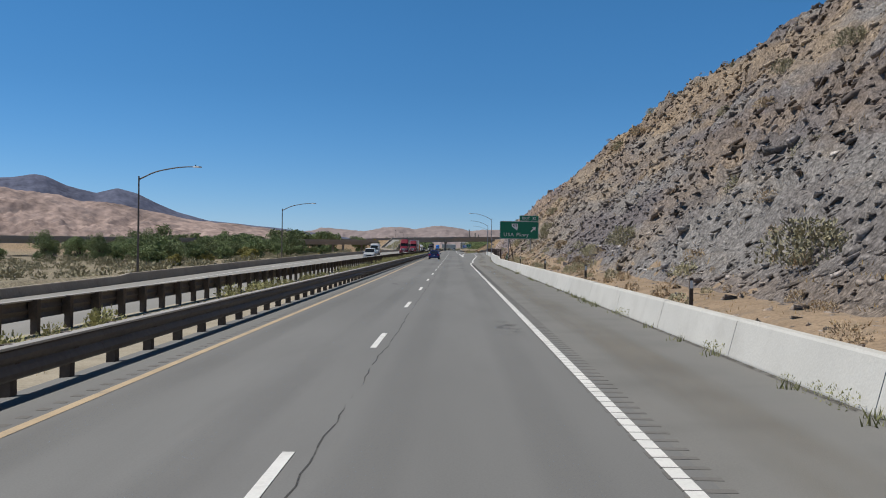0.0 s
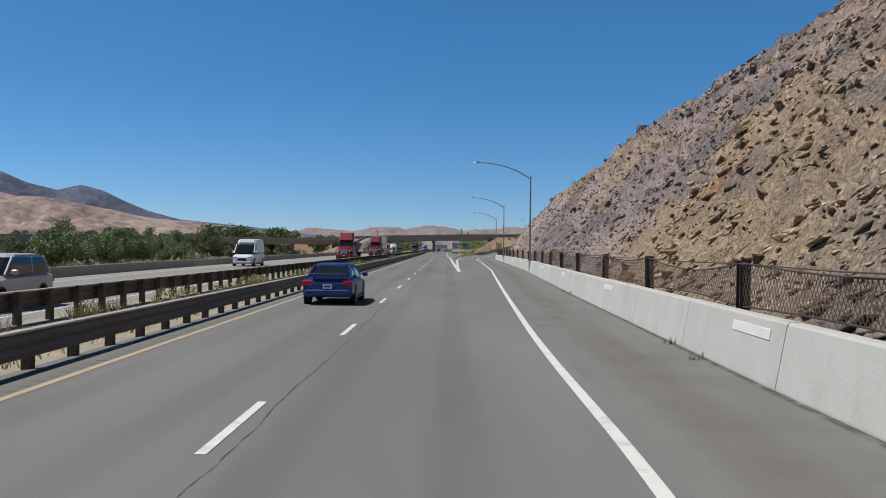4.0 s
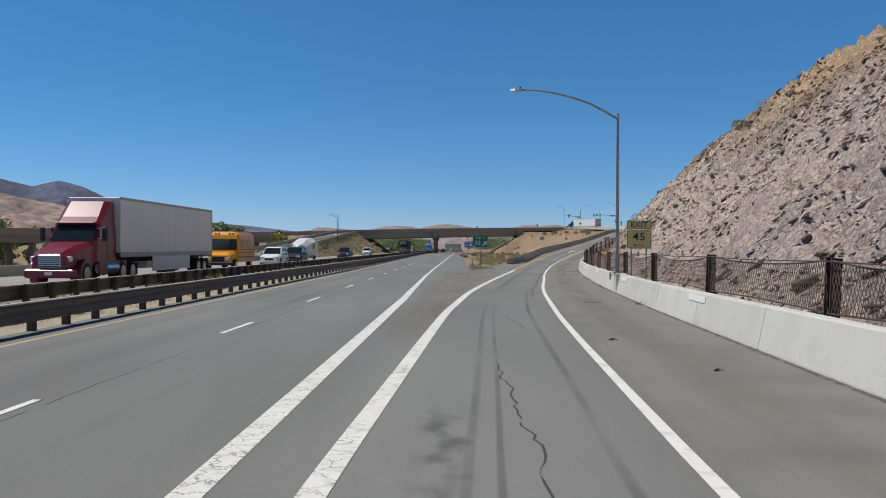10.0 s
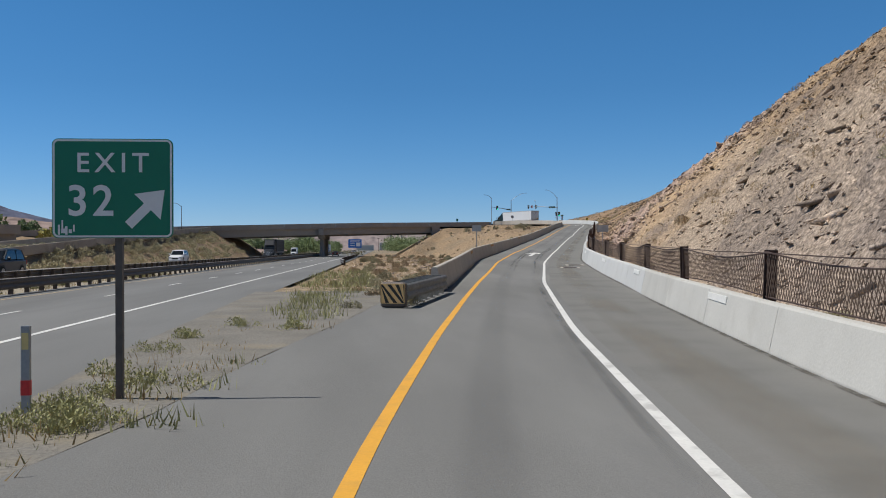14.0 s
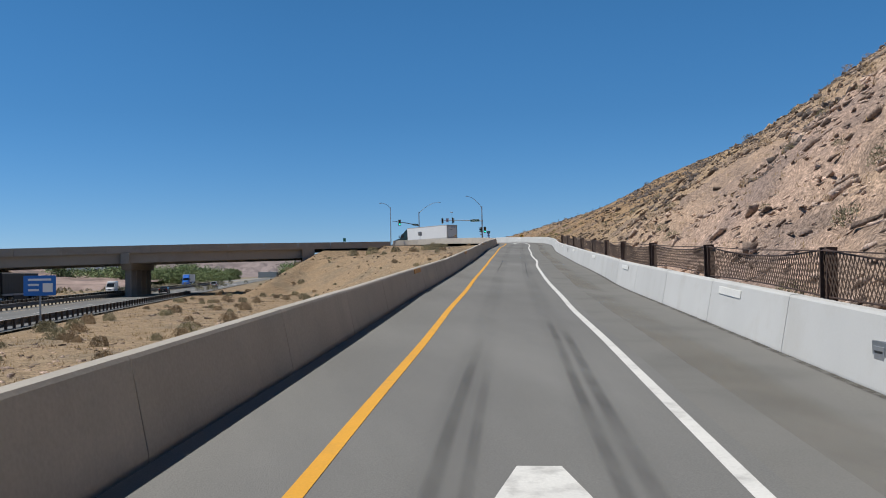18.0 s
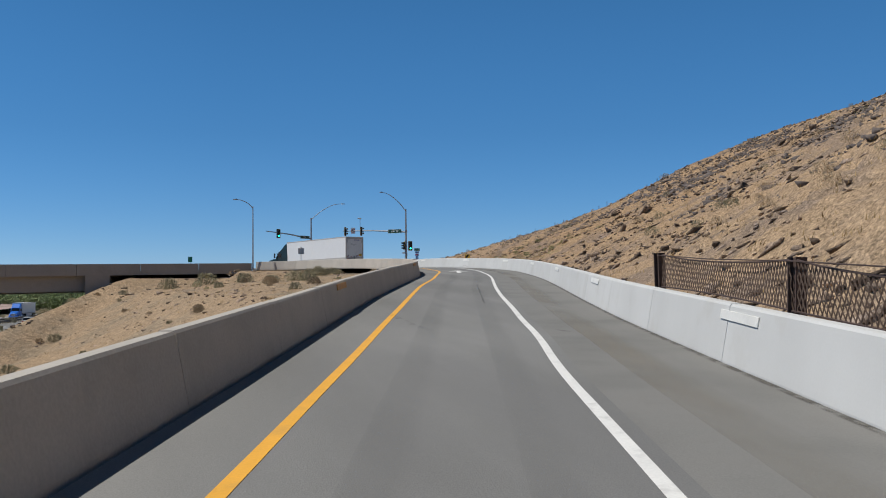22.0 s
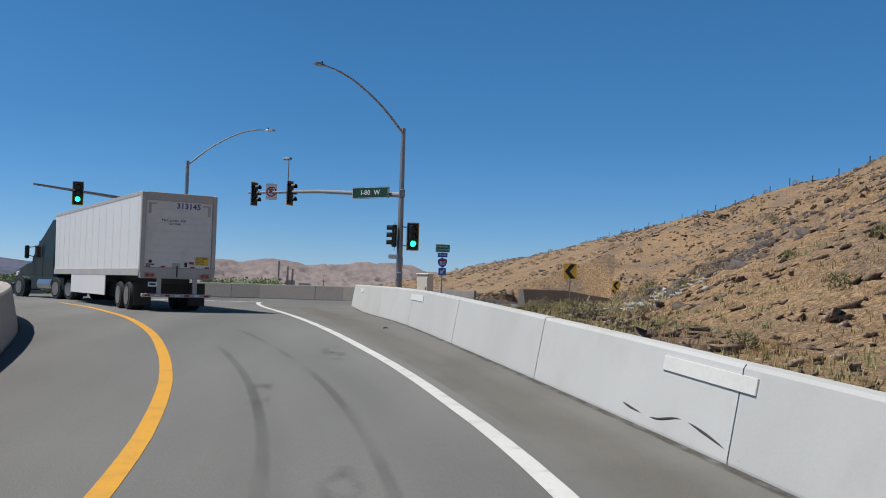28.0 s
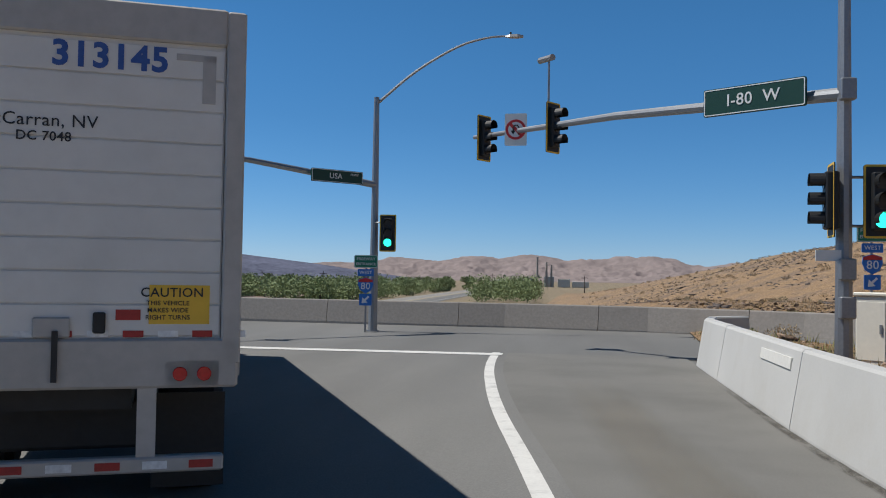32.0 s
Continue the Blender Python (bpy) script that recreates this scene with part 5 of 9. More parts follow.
for x, y, L, w in ((61.0, 530, 5, 0.5), (47.9, 517.5, 2.2, 0.45), (44.6, 519, 6, 0.25), (54.5, 575, 4, 0.7), (60.3, 588, 2.2, 0.5), (59.4, 593, 3.0, 0.35), (60.6, 598, 3, 0.6), (24.0, 418, 5, 0.6), (6.2, 262, 5, 0.5), (3.6, 270, 7, 0.7), (0.4, 84, 6, 0.8), (-3.2, 46, 5, 0.7), (3.1, 290, 9, 0.8), (8.8, 333, 4, 0.7), (1.2, 20, 5, 0.7)):
    film("road_stain", [(x, y + k * L / 8) for k in range(9)], w, STAIN_FILM, "dark irregular stain on the asphalt", 0.0055, 0.4)
ysx = np.arange(282, 349, 2.0)
film("gore_dust", [(0.5 * float(yellow_x(q) + exit_x(q)) + 0.2, q) for q in ysx], 0.85 * (yellow_x(ysx) - exit_x(ysx)), GORE_FILM, "pale dust over the unused gore", 0.003, 0.2)
for k in range(285):
    y = -6 + k * 0.4
    wx, rz_ = float(white_x(y)), float(road_z(y))
    # third box: dark strip for the shadow outline at the line's left edge
    marking("rumble_groove", Build().box(wx + 0.1, wx + 0.36, y, y + 0.12, rz_ + 0.001, rz_ + 0.004).box(wx - 0.086, wx + 0.081, y + 0.05, y + 0.072, rz_ + 0.002, rz_ + 0.0068).box(wx - 0.1 - 0.02 * (k % 2), wx - 0.083, y + 0.03, y + 0.3, rz_ + 0.001, rz_ + 0.004), GROOVE, "milled rumble groove and dark shadow outline beside the edge line")
b = Build()
for k in range(420):
    y = -6 + k * 0.5
    b.box(float(edge_x(y)) - 0.3, float(edge_x(y)) - 0.16, y, y + 0.16, 0.0005, 0.003)
tagged(marking("rumble_grooves", b, GROOVE, "milled rumble grooves along the median edge line"), kind="stuff")
for x, y, a in ((7.1, 284.5, 0.2), (8.0, 279.5, 0.16), (8.2, 272, 0.18), (0.25, 97.9, 0.2), (62.2, 606.5, 0.16)):
    marking("rubber_scrap", Build().loft([[(x - a / 2, y - 0.03, float(road_z(y))), (x - a / 2, y + 0.03, float(road_z(y))), (x - a / 2, y, float(road_z(y)) + 0.03)], [(x + a * 0.1, y + 0.02, float(road_z(y))), (x + a * 0.1, y + 0.12, float(road_z(y))), (x + a * 0.1, y + 0.07, float(road_z(y)) + 0.05)], [(x + a / 2, y - 0.02, float(road_z(y))), (x + a / 2, y + 0.05, float(road_z(y))), (x + a / 2, y + 0.01, float(road_z(y)) + 0.02)]]), CHASSIS, "scrap of black tyre rubber on the road")
marking("rubber_scrap", Build().box(8.33, 8.97, 298.66, 298.72, float(road_z(298)) - 0.005, float(road_z(298)) + 0.02), CHASSIS, "thin strip of black tyre tread on the shoulder")

b = Build()
scrape = smooth_curve([(64.0, 592.6, 0.2), (64.0, 592.2, 0.16), (64.05, 591.6, 0.15), (64.1, 591.0, 0.25), (64.15, 590.4, 0.2), (64.2, 589.7, 0.08)], 6)
b.tube([(float(wall_x(q.y)) + 0.01 + 0.17 * (q.z - 0.03), q.y, float(road_z(q.y)) + q.z) for q in scrape], [0.004 + 0.016 * abs(math.sin(i * 0.33)) for i in range(len(scrape))], 6)
marking("wall_scrape", b, CRACK, "dark wavering scrape along the foot of the barrier")

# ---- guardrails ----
# sunlight along the rail's top, put into a thin paler cap
CAP = mat("sunlit_tone_rail_top", (0.4, 0.37, 0.33), 0.6, 0.2, var=0.15, scale=0.6, fine=10, bump=0.05)
def wbeam(pts, z, face, tall=0.33):
    """A corrugated rail along the points; face: which way across it bulges."""
    prof = [(0.0, 0), (0.05, 0.03), (0.08, 0.08), (0.05, 0.13), (0.012, 0.165), (0.05, 0.2), (0.08, 0.25), (0.05, 0.30), (0.0, 0.33)]
    prof = [(a, b * tall / 0.33) for a, b in prof]
    prof = prof + [(a - 0.012, b) for a, b in reversed(prof)]
    rings = []
    for (x, y, zz) in pts:
        rings.append([(x + a * face, y, zz + z + b) for a, b in (prof if face > 0 else prof[::-1])])
    return Build().loft(rings)


def guardrail(xf, y0, y1, face, bf, rail_z, label, post_mat, n_max=300, step=1.905, tall=0.45, post_w=0.16):
    """A beam on posts along the plan line xf(y), its posts' feet at bf(y)."""
    g = thing("guardrail", None, label, "guardrail")
    ys = np.arange(y0, y1 + 0.1, 7.62)
    for a, b in zip(ys[:-1], ys[1:]):
        xa, xb, za, zb = float(xf(a)), float(xf(b)), float(bf(a)), float(bf(b))
        top = rail_z + tall
        u0, u1 = sorted((0.03 * face, 0.215 * face))
        part("rail_cap", Build().loft([[(x + u0, y, z + top - 0.005), (x + u1, y, z + top - 0.005), (x + u1, y, z + top + 0.03), (x + u0, y, z + top + 0.03)] for x, y, z in ((xa, a, za), (xb, b - 0.012, zb))]), CAP, g, "top edge of the rail in a pale sunlit tone")
        part("rail", wbeam([(xa + 0.12 * face, a, za), (xb + 0.12 * face, b - 0.01, zb)], rail_z, face, tall), RUSTY, g)
    post = put(Build().box(-post_w / 2, post_w / 2, -post_w * 0.6, post_w * 0.6, -0.25, rail_z + tall + 0.03).mesh("post"), post_mat)
    block = put(Build().box(0, 0.1, -0.09, 0.09, rail_z + 0.02, rail_z + tall - 0.02).mesh("block"), post_mat)
    py = np.arange(y0 + 0.9, y1, step)
    for y in py[:n_max]:
        for nm, me in (("post", post), ("block", block)):
            if nm == "block" and y > 330:
                continue
            o = new(nm, me)
            o.parent = g
            o.location = (float(xf(y)) + (0 if nm == "post" else 0.04 if face > 0 else -0.14), float(y), float(bf(y)))
    if len(py) > n_max:
        b = Build()
        for y in py[n_max:]:
            x, z = float(xf(y)), float(bf(y))
            b.box(x - post_w / 2, x + post_w / 2, y - 0.1, y + 0.1, z - 0.2, z + rail_z + tall)
        tagged(part("post_rest", b, post_mat, g, "far timber posts of the rail"), kind="stuff")
    return g


guardrail(rail_x, -16, 820, 1, rail_base, 0.24, "weathered grey-brown steel guardrail on timber posts along the median", WOODPOST)
guardrail(lambda y: np.interp(y, [300, 420, 820], [-10.2, -10.6, -10.6]), -16, 820, -1, far_rail_base, 0.36, "weathered guardrail seen from its post side, westbound lanes", WOODPOST)
guardrail(lambda y: np.interp(y, [460, 470, 486, 600], [5.0, 4.3, 3.5, 3.3]), 460, 605, -1, lambda y: -0.2, 0.24, "rusty guardrail with thick posts beside the dirt bank", WOODPOST)

# ---- rock fence on the barrier ----
net_fence = thing("rock_fence", None, "sagging rusted wire net fence on dark steel posts", "fence")
fence_posts = np.concatenate([np.linspace(117.0, 262.24, 17)[:-1], np.linspace(262.24, 344.66, 10)[:-1], np.linspace(344.66, 439.08, 11)[:-1], np.linspace(439.08, 518.9, 10)])
post_me = put(Build().box(-0.1, 0.1, -0.11, -0.085, -0.2, 1.86).box(-0.1, 0.1, 0.085, 0.11, -0.2, 1.86).box(-0.012, 0.012, -0.085, 0.085, -0.2, 1.86).mesh("post"), RUSTDARK)
rnd = random.Random(11)


def net_bay(a, b, seed):
    """One bay: a top cable, a bottom cable and crossing wires that sag."""
    r = random.Random(seed)
    L = (b - a).length
    d = (b - a) / L
    sag = r.uniform(0.10, 0.24)
    low = r.uniform(-0.05, 0.08)

    def at(u, v):
        w = 4 * u * (1 - u)
        foot = float(barrier_h(a.y + d.y * u * L))
        z = (foot + low * w) + v * (1.82 - foot - low * w - sag * w)
        bulge = 0.05 * math.sin(u * 9 + seed) * v + 0.05 * w
        p = a + d * (u * L)
        return (p.x - d.y * bulge * 0 + bulge, p.y, p.z + z)
    mesh = Build()
    n = int(L / 0.15)
    rows = 6
    w = 0.017
    for s in (1, -1):
        for i in range(-rows, n + rows):
            pts = []
            for k in range(rows + 1):
                u = (i + s * k * 0.55 + (0 if s > 0 else rows * 0.55)) / n
                if 0 <= u <= 1:
                    pts.append(at(u + r.uniform(-0.0018, 0.0018), k / rows))
            for p, q in zip(pts[:-1], pts[1:]):
                mesh.add([(p[0], p[1] - w, p[2]), (p[0], p[1] + w, p[2]), (q[0], q[1] + w, q[2]), (q[0], q[1] - w, q[2])], [(0, 1, 2, 3)])
    cables = []
    for v in (0.0, 1.0):
        cables.append(Build().tube([at(u / 10, v) for u in range(11)], 0.018, 5))
    return mesh, cables


fz0 = lambda y: Vector((float(wall_x(y)) + 0.62, float(y), float(road_z(y))))
for i, y in enumerate(fence_posts):
    o = new("post", post_me)
    o.parent = net_fence
    o.location = fz0(y)
    o.rotation_euler = (0, radians(rnd.uniform(-1.5, 2.5)), radians(rnd.uniform(-6, 6)))
    if i + 1 < len(fence_posts):
        wires, cables = net_bay(fz0(y) + Vector((-0.02, 0, 0)), fz0(fence_posts[i + 1]) + Vector((-0.02, 0, 0)), i)
        part("net", wires, NET, net_fence)
        ends_ = [fz0(q) + Vector((-0.08, 0, 1.8)) for q in (y, fence_posts[i + 1])]
        cables.append(Build().tube([ends_[0], ends_[0].lerp(ends_[1], 0.5) - Vector((0, 0, 0.03)), ends_[1]], 0.012, 5))
        for c in cables:
            part("cable", c, RUSTDARK, net_fence)

# reflector plates cast on the barriers
ORANGE_P = mat("faded_orange_paint", (0.5, 0.27, 0.09), 0.8, var=0.25, scale=2, fine=20, bump=0.05, spots=0.6, spot_col=(0.36, 0.27, 0.18), spot_scale=3)
plate_w = put(Build().box(-0.011, 0.011, -1.0, 1.0, -0.085, 0.085, 0.004).mesh("reflector_plate"), PLATE)
plate_y = put(Build().box(-0.015, 0.015, -1.0, 1.0, -0.085, 0.085, 0.004).mesh("reflector_plate"), ORANGE_P)


def plates(ylist, xf, off, zf, tilt, me, label):
    for y in ylist:
        dx = float(xf(y + 1) - xf(y - 1)) / 2
        ob = new("reflector_plate", me)
        slope = math.atan2(float(road_z(y + 1) - road_z(y - 1)), 2)
        ob.matrix_basis = Matrix.Translation((float(xf(y)) + off, float(y), float(road_z(y)) + (zf(y) if callable(zf) else zf))) @ Matrix.Rotation(-math.atan(dx), 4, "Z") @ Matrix.Rotation(slope, 4, "X") @ Matrix.Rotation(tilt, 4, "Y")
        tagged(ob, label, "reflector", "barrier reflector plates")


plates([133, 149, 165, 181, 197, 213.1, 227.4, 242.8, 258.2, 273.6, 289, 304.4, 319.2, 335.0, 350.6, 366.2, 381.8, 397.4, 413, 428.6, 444.1, 461.2, 478.3, 495.4, 511.4, 527.6, 543.6, 559.6, 575.6, 590.6, 607.5, 622], wall_x, 0.13, lambda q: 0.76 + 0.5 * (float(barrier_h(q)) - 1) + 0.05 * (q > 430), radians(9.5), plate_w, "white reflector plate fixed to the concrete barrier")
for y_, z_ in ((310.3, 0.66), (435.8, 0.46), (502.5, 0.66)):
    jb = thing("utility_cover", Matrix.Translation((float(wall_x(y_)) + 0.1, y_, float(road_z(y_)) + z_)) @ Matrix.Rotation(-math.atan(float(wall_x(y_ + 1) - wall_x(y_ - 1)) / 2), 4, "Z"), "small grey steel utility cover let into the barrier", "utility cover")
    part("frame", Build().box(-0.02, 0.02, -0.24, 0.24, -0.19, 0.19, 0.004), GALV, jb)
    part("lid", Build().box(-0.03, 0.0, -0.17, 0.17, -0.12, 0.12, 0.004), SIGN_BACK, jb)
    part("slot", Build().box(-0.034, -0.028, -0.13, 0.13, 0.03, 0.06), SIGN_K, jb)
plates([411.3, 430, 461.2, 492.5, 524.7, 555.5, 584], lambda y: left_wall_x(y), -0.13, 0.82, radians(-7), plate_y, "faded orange reflector plate on the concrete barrier")

# ---- drains ----
GRATE = mat("rusty_grate", (0.075, 0.05, 0.04), 0.8, 0.3, var=0.3, scale=2, fine=12, bump=0.1)


def drain(x, y, long=0.6, label="rusty drain grate in a pale concrete apron on the shoulder"):
    z = float(road_z(y))
    sl = math.degrees(math.atan2(float(road_z(y + 1) - road_z(y - 1)), 2))
    rot = -math.degrees(math.atan(float(wall_x(y + 1) - wall_x(y - 1)) / 2))
    t = thing("drain", pose(x, y, z + 0.004, sl, 0, rot), label, "drain")
    e_ = long + 0.12
    rim = Build().box(-0.62, 0.62, -e_, -long, 0, 0.012).box(-0.62, 0.62, long, e_, 0, 0.012).box(-0.62, -0.45, -long, long, 0, 0.012).box(0.45, 0.62, -long, long, 0, 0.012)
    part("apron", rim, CONCRETE_MID, t)
    for k in range(11):
        part("bar", Build().box(-0.44 + k * 0.082, -0.39 + k * 0.082, -long, long, 0.003, 0.01), GRATE, t)
    part("pit", Build().box(-0.45, 0.45, -long, long, 0.0, 0.002), CHASSIS, t)
    return t


for x, y, L in ((8.5, 255.2, 0.36), (8.95, 253.9, 0.36), (12.6, 336.3, 0.4), (13.85, 347.9, 0.6), (22.75, 408.0, 0.6), (21.65, 404.3, 0.6)):
    drain(x, y, L)

# ---- signs ----
def rounded(w, h, r, y0, y1, n=5):
    """A flat plate with rounded corners in the xz plane."""
    pts = []
    for cx_, cz, a0 in ((w / 2 - r, h / 2 - r, 0), (-w / 2 + r, h / 2 - r, 90), (-w / 2 + r, -h / 2 + r, 180), (w / 2 - r, -h / 2 + r, 270)):
        for k in range(n + 1):
            a = radians(a0 + 90 * k / n)
            pts.append((cx_ + r * math.cos(a), cz + r * math.sin(a)))
    return Build().loft([[(x, y0, z) for x, z in pts], [(x, y1, z) for x, z in pts]])


def border(w, h, r, bw, y, z=0, x=0):
    def ring(w, h, r):
        pts = []
        for cx_, cz, a0 in ((w / 2 - r, h / 2 - r, 0), (-w / 2 + r, h / 2 - r, 90), (-w / 2 + r, -h / 2 + r, 180), (w / 2 - r, -h / 2 + r, 270)):
            for k in range(6):
                a = radians(a0 + 90 * k / 5)
                pts.append((x + cx_ + r * math.cos(a), z + cz + r * math.sin(a)))
        return pts
    o, i = ring(w, h, r), ring(w - 2 * bw, h - 2 * bw, max(r - bw, 0.005))
    return Build().loft([[(a, y + 0.004, b) for a, b in o], [(a, y, b) for a, b in o], [(a, y, b) for a, b in i], [(a, y + 0.004, b) for a, b in i]], False)


def plate(parent, w, h, x, z, material, name="panel", y=0.0, r=0.06, label=""):
    b = rounded(w, h, r, y - 0.02, y + 0.02)
    b.v = [(px + x, py, pz + z) for px, py, pz in b.v]
    return part(name, b, material, parent, label)


def arrow_shape(size, ang, x, z, material, parent, y=-0.03, w=0.2):
    a = radians(ang)
    pts = [(-w / 2, -0.5), (w / 2, -0.5), (w / 2, 0.05), (0.38, 0.05), (0, 0.55), (-0.38, 0.05), (-w / 2, 0.05)]
    pts = [((p * math.cos(a) + q * math.sin(a)) * size + x, (-p * math.sin(a) + q * math.cos(a)) * size + z) for p, q in pts]
    b = Build().loft([[(p, y, q) for p, q in pts], [(p, y + 0.005, q) for p, q in pts]])
    return part("arrow", b, material, parent)


def post_leg(parent, x, z0, z1, w=0.07, y=0.05, material=None, name="post"):
    return part(name, Build().box(x - w / 2, x + w / 2, y, y + w, z0, z1), material or GALV, parent)


# guide sign for the exit
g = thing("guide_sign", pose(7.26, 104.6, 0.35, 0, 0, 0.8), "large green exit guide sign on two steel posts", "road sign")
plate(g, 4.45, 2.06, 0, 3.74, SIGN_G, r=0.15)
part("border", border(4.41, 2.02, 0.14, 0.04, -0.026, 3.74), SIGN_W, g)
tab = plate(g, 2.2, 0.66, 1.12, 5.11, SIGN_G, "exit_tab", r=0.08)
part("border", border(2.16, 0.62, 0.07, 0.03, -0.026, 5.11, 1.12), SIGN_W, tab)
legend("EXIT  32", 0.42, 1.12, 5.11, SIGN_W, tab)
legend("USA Pkwy", 0.58, -0.35, 3.2, SIGN_W, g, gap=1.2)
nv = [(-0.36, 0.38), (0.36, 0.38), (0.36, -0.14), (0.3, -0.22), (0.27, -0.42), (-0.36, 0.06)]
shield = part("route_shield", Build().loft([[(p - 0.5, -0.03, q + 4.1) for p, q in nv], [(p - 0.5, -0.022, q + 4.1) for p, q in nv]]), SIGN_W, g, "white state-outline route marker")
legend("439", 0.42, -0.49, 4.25, SIGN_K, shield, y=-0.036, wide=0.76)
arrow_shape(0.75, 45, 1.62, 3.85, SIGN_W, g)
for x in (-1.2, 1.3):
    post_leg(g, x, -0.5, 4.7, 0.09, 0.05)
for x, e in ((-1.0, 0.6), (1.5, 1.5)):
    part("brace", Build().tube([(x - 0.1, 0.15, 2.6), (x + e, 1.3, -0.2)], 0.045, 6), WOODPOST, g)
part("footing", Build().box(0.3, 0.75, 1.2, 1.6, -0.4, 0.12, 0.03), CONCRETE, g)

m = thing("mile_marker", pose(6.6, 115.7, 0.15), "narrow green mile marker on a dark post", "road sign")
plate(m, 0.26, 0.98, 0, 0.66, SIGN_G, r=0.03)
legend("MILE", 0.12, 0, 1.07, SIGN_W, m)
legend("3", 0.34, 0, 0.8, SIGN_W, m)
legend("3", 0.34, 0, 0.45, SIGN_W, m)
post_leg(m, 0, -0.4, 1.0, 0.06)


def delineator(x, y, z, h, label, top=SIGN_W, body=WOODPOST):
    d = thing("delineator_post", pose(x, y, z), label, "marker post", "roadside marker posts")
    part("post", Build().box(-0.05, 0.05, -0.03, 0.03, -0.4, h), body, d)
    part("reflector", Build().box(-0.04, 0.04, -0.034, -0.031, h - 0.28, h - 0.08), top, d)
    return d


for y in (23, 42, 61, 84, 103):
    delineator(5.95, y, 0.15, 1.15, "dark marker post with a pale reflector behind the barrier")
delineator(6.4, 116.6, 0.1, 0.95, "brown marker post beside the mile marker")
delineator(7.3, 115.9, 0.15, 0.95, "brown marker post beside the mile marker")
dd = delineator(4.87, 356.4, -0.12, 1.05, "weathered tan marker post with a dull red band at the gore", SIGN_YF, GALV)
part("band", Build().box(-0.054, 0.054, -0.034, 0.034, 0.22, 0.4), SIGN_R, dd)

e = thing("exit_speed_sign", pose(11.44, 304.2, 0.0, 0, 0, -3), "faded yellow exit speed advisory sign on two posts", "road sign")
plate(e, 1.06, 0.38, 0, 3.0, SIGN_YF, "upper_panel", r=0.04)
plate(e, 1.06, 0.8, 0, 2.38, SIGN_YF, "lower_panel", r=0.04)
for h_, z_ in ((0.38, 3.0), (0.8, 2.38)):
    part("border", border(1.02, h_ - 0.04, 0.035, 0.018, -0.026, z_), SIGN_K, e)
legend("EXIT", 0.3, 0, 3.0, SIGN_K, e, wide=1.15)
legend("45", 0.46, 0, 2.48, SIGN_K, e, wide=1.2)
legend("M.P.H.", 0.17, 0, 2.12, SIGN_K, e)
for x in (-0.32, 0.32):
    post_leg(e, x, -0.2, 3.1, 0.06)

x_ = thing("gore_exit_sign", pose(5.66, 357.25, -0.14, 0, 0, 0.5), "green exit number sign on a single post in the gore", "road sign")
plate(x_, 1.53, 1.29, 0, 2.78, SIGN_G, r=0.08)
part("border", border(1.51, 1.27, 0.075, 0.025, -0.026, 2.78), SIGN_W, x_)
legend("EXIT", 0.36, 0, 3.1, SIGN_W, x_, gap=1.35)
legend("32", 0.56, -0.28, 2.6, SIGN_W, x_, gap=1.15, bold=0.014)
arrow_shape(0.62, 45, 0.42, 2.52, SIGN_W, x_)
post_leg(x_, 0.06, -0.3, 2.2, 0.09, 0.03, RUSTY)
for k, (a, b_, q) in enumerate(((-0.69, 0.025, 0.13), (-0.65, 0.05, 0.06), (-0.645, 0.02, 0.15), (-0.6, 0.03, 0.11), (-0.555, 0.04, 0.05), (-0.5, 0.02, 0.09))):
    part("scuff", Build().box(a, a + b_, -0.028, -0.0245, 2.18 + 0.02 * (k % 3), 2.18 + 0.02 * (k % 3) + q), SIGN_W, x_, "sheeting scuffed pale at the corner")


def blank_back(x, y, z, w, h, base, label):
    s = thing("road_sign", pose(x, y, base, 0, 0, -9), label, "road sign")
    plate(s, w, h, 0, z - base - h / 2, SIGN_BACK, r=0.03)
    post_leg(s, 0, -0.5, z - base, 0.07, -0.1)
    return s


blank_back(18.07, 428.1, 4.0, 0.83, 0.56, 0.4, "bare aluminium back of a sign beside the ramp")
blank_back(29.42, 426.9, 3.97, 1.06, 0.64, 1.4, "bare aluminium back of a sign behind the fence")
s = thing("service_sign", pose(5.5, 490, -0.3, 0, 0, -4), "blue motorist service sign on one post", "road sign")
plate(s, 2.1, 1.35, 0, 3.05, SIGN_B, r=0.06)
for k, (w_, z_) in enumerate(((1.5, 3.45), (0.7, 3.1), (0.7, 2.75))):
    part("legend_bar", Build().box(-w_ / 2 + (0 if k == 0 else -0.4), w_ / 2 + (0 if k == 0 else -0.4), -0.028, -0.022, z_ - 0.07, z_ + 0.07), SIGN_W, s)
part("logo_panel", Build().box(0.2, 0.85, -0.028, -0.022, 2.6, 3.2), SIGN_W, s)
post_leg(s, 0, -0.3, 3.0, 0.1)
s = blank_back(48.8, 613.9, 11.65, 0.75, 0.75, 9.0, "weathered back of a sign beside the curve")
part("cap_light", Build().disc_stack("z", (0, -0.06, 2.75), [(-0.12, 0.05), (0, 0.06), (0.06, 0.03)], 10), SIGNAL_K, s)
s = thing("road_sign", pose(34.4, 636.5, 8.75), "small dark-backed sign on the overpass", "road sign")
plate(s, 0.6, 0.8, 0, 2.3, SIGN_G, r=0.03)
post_leg(s, 0, -0.2, 2.5, 0.06)

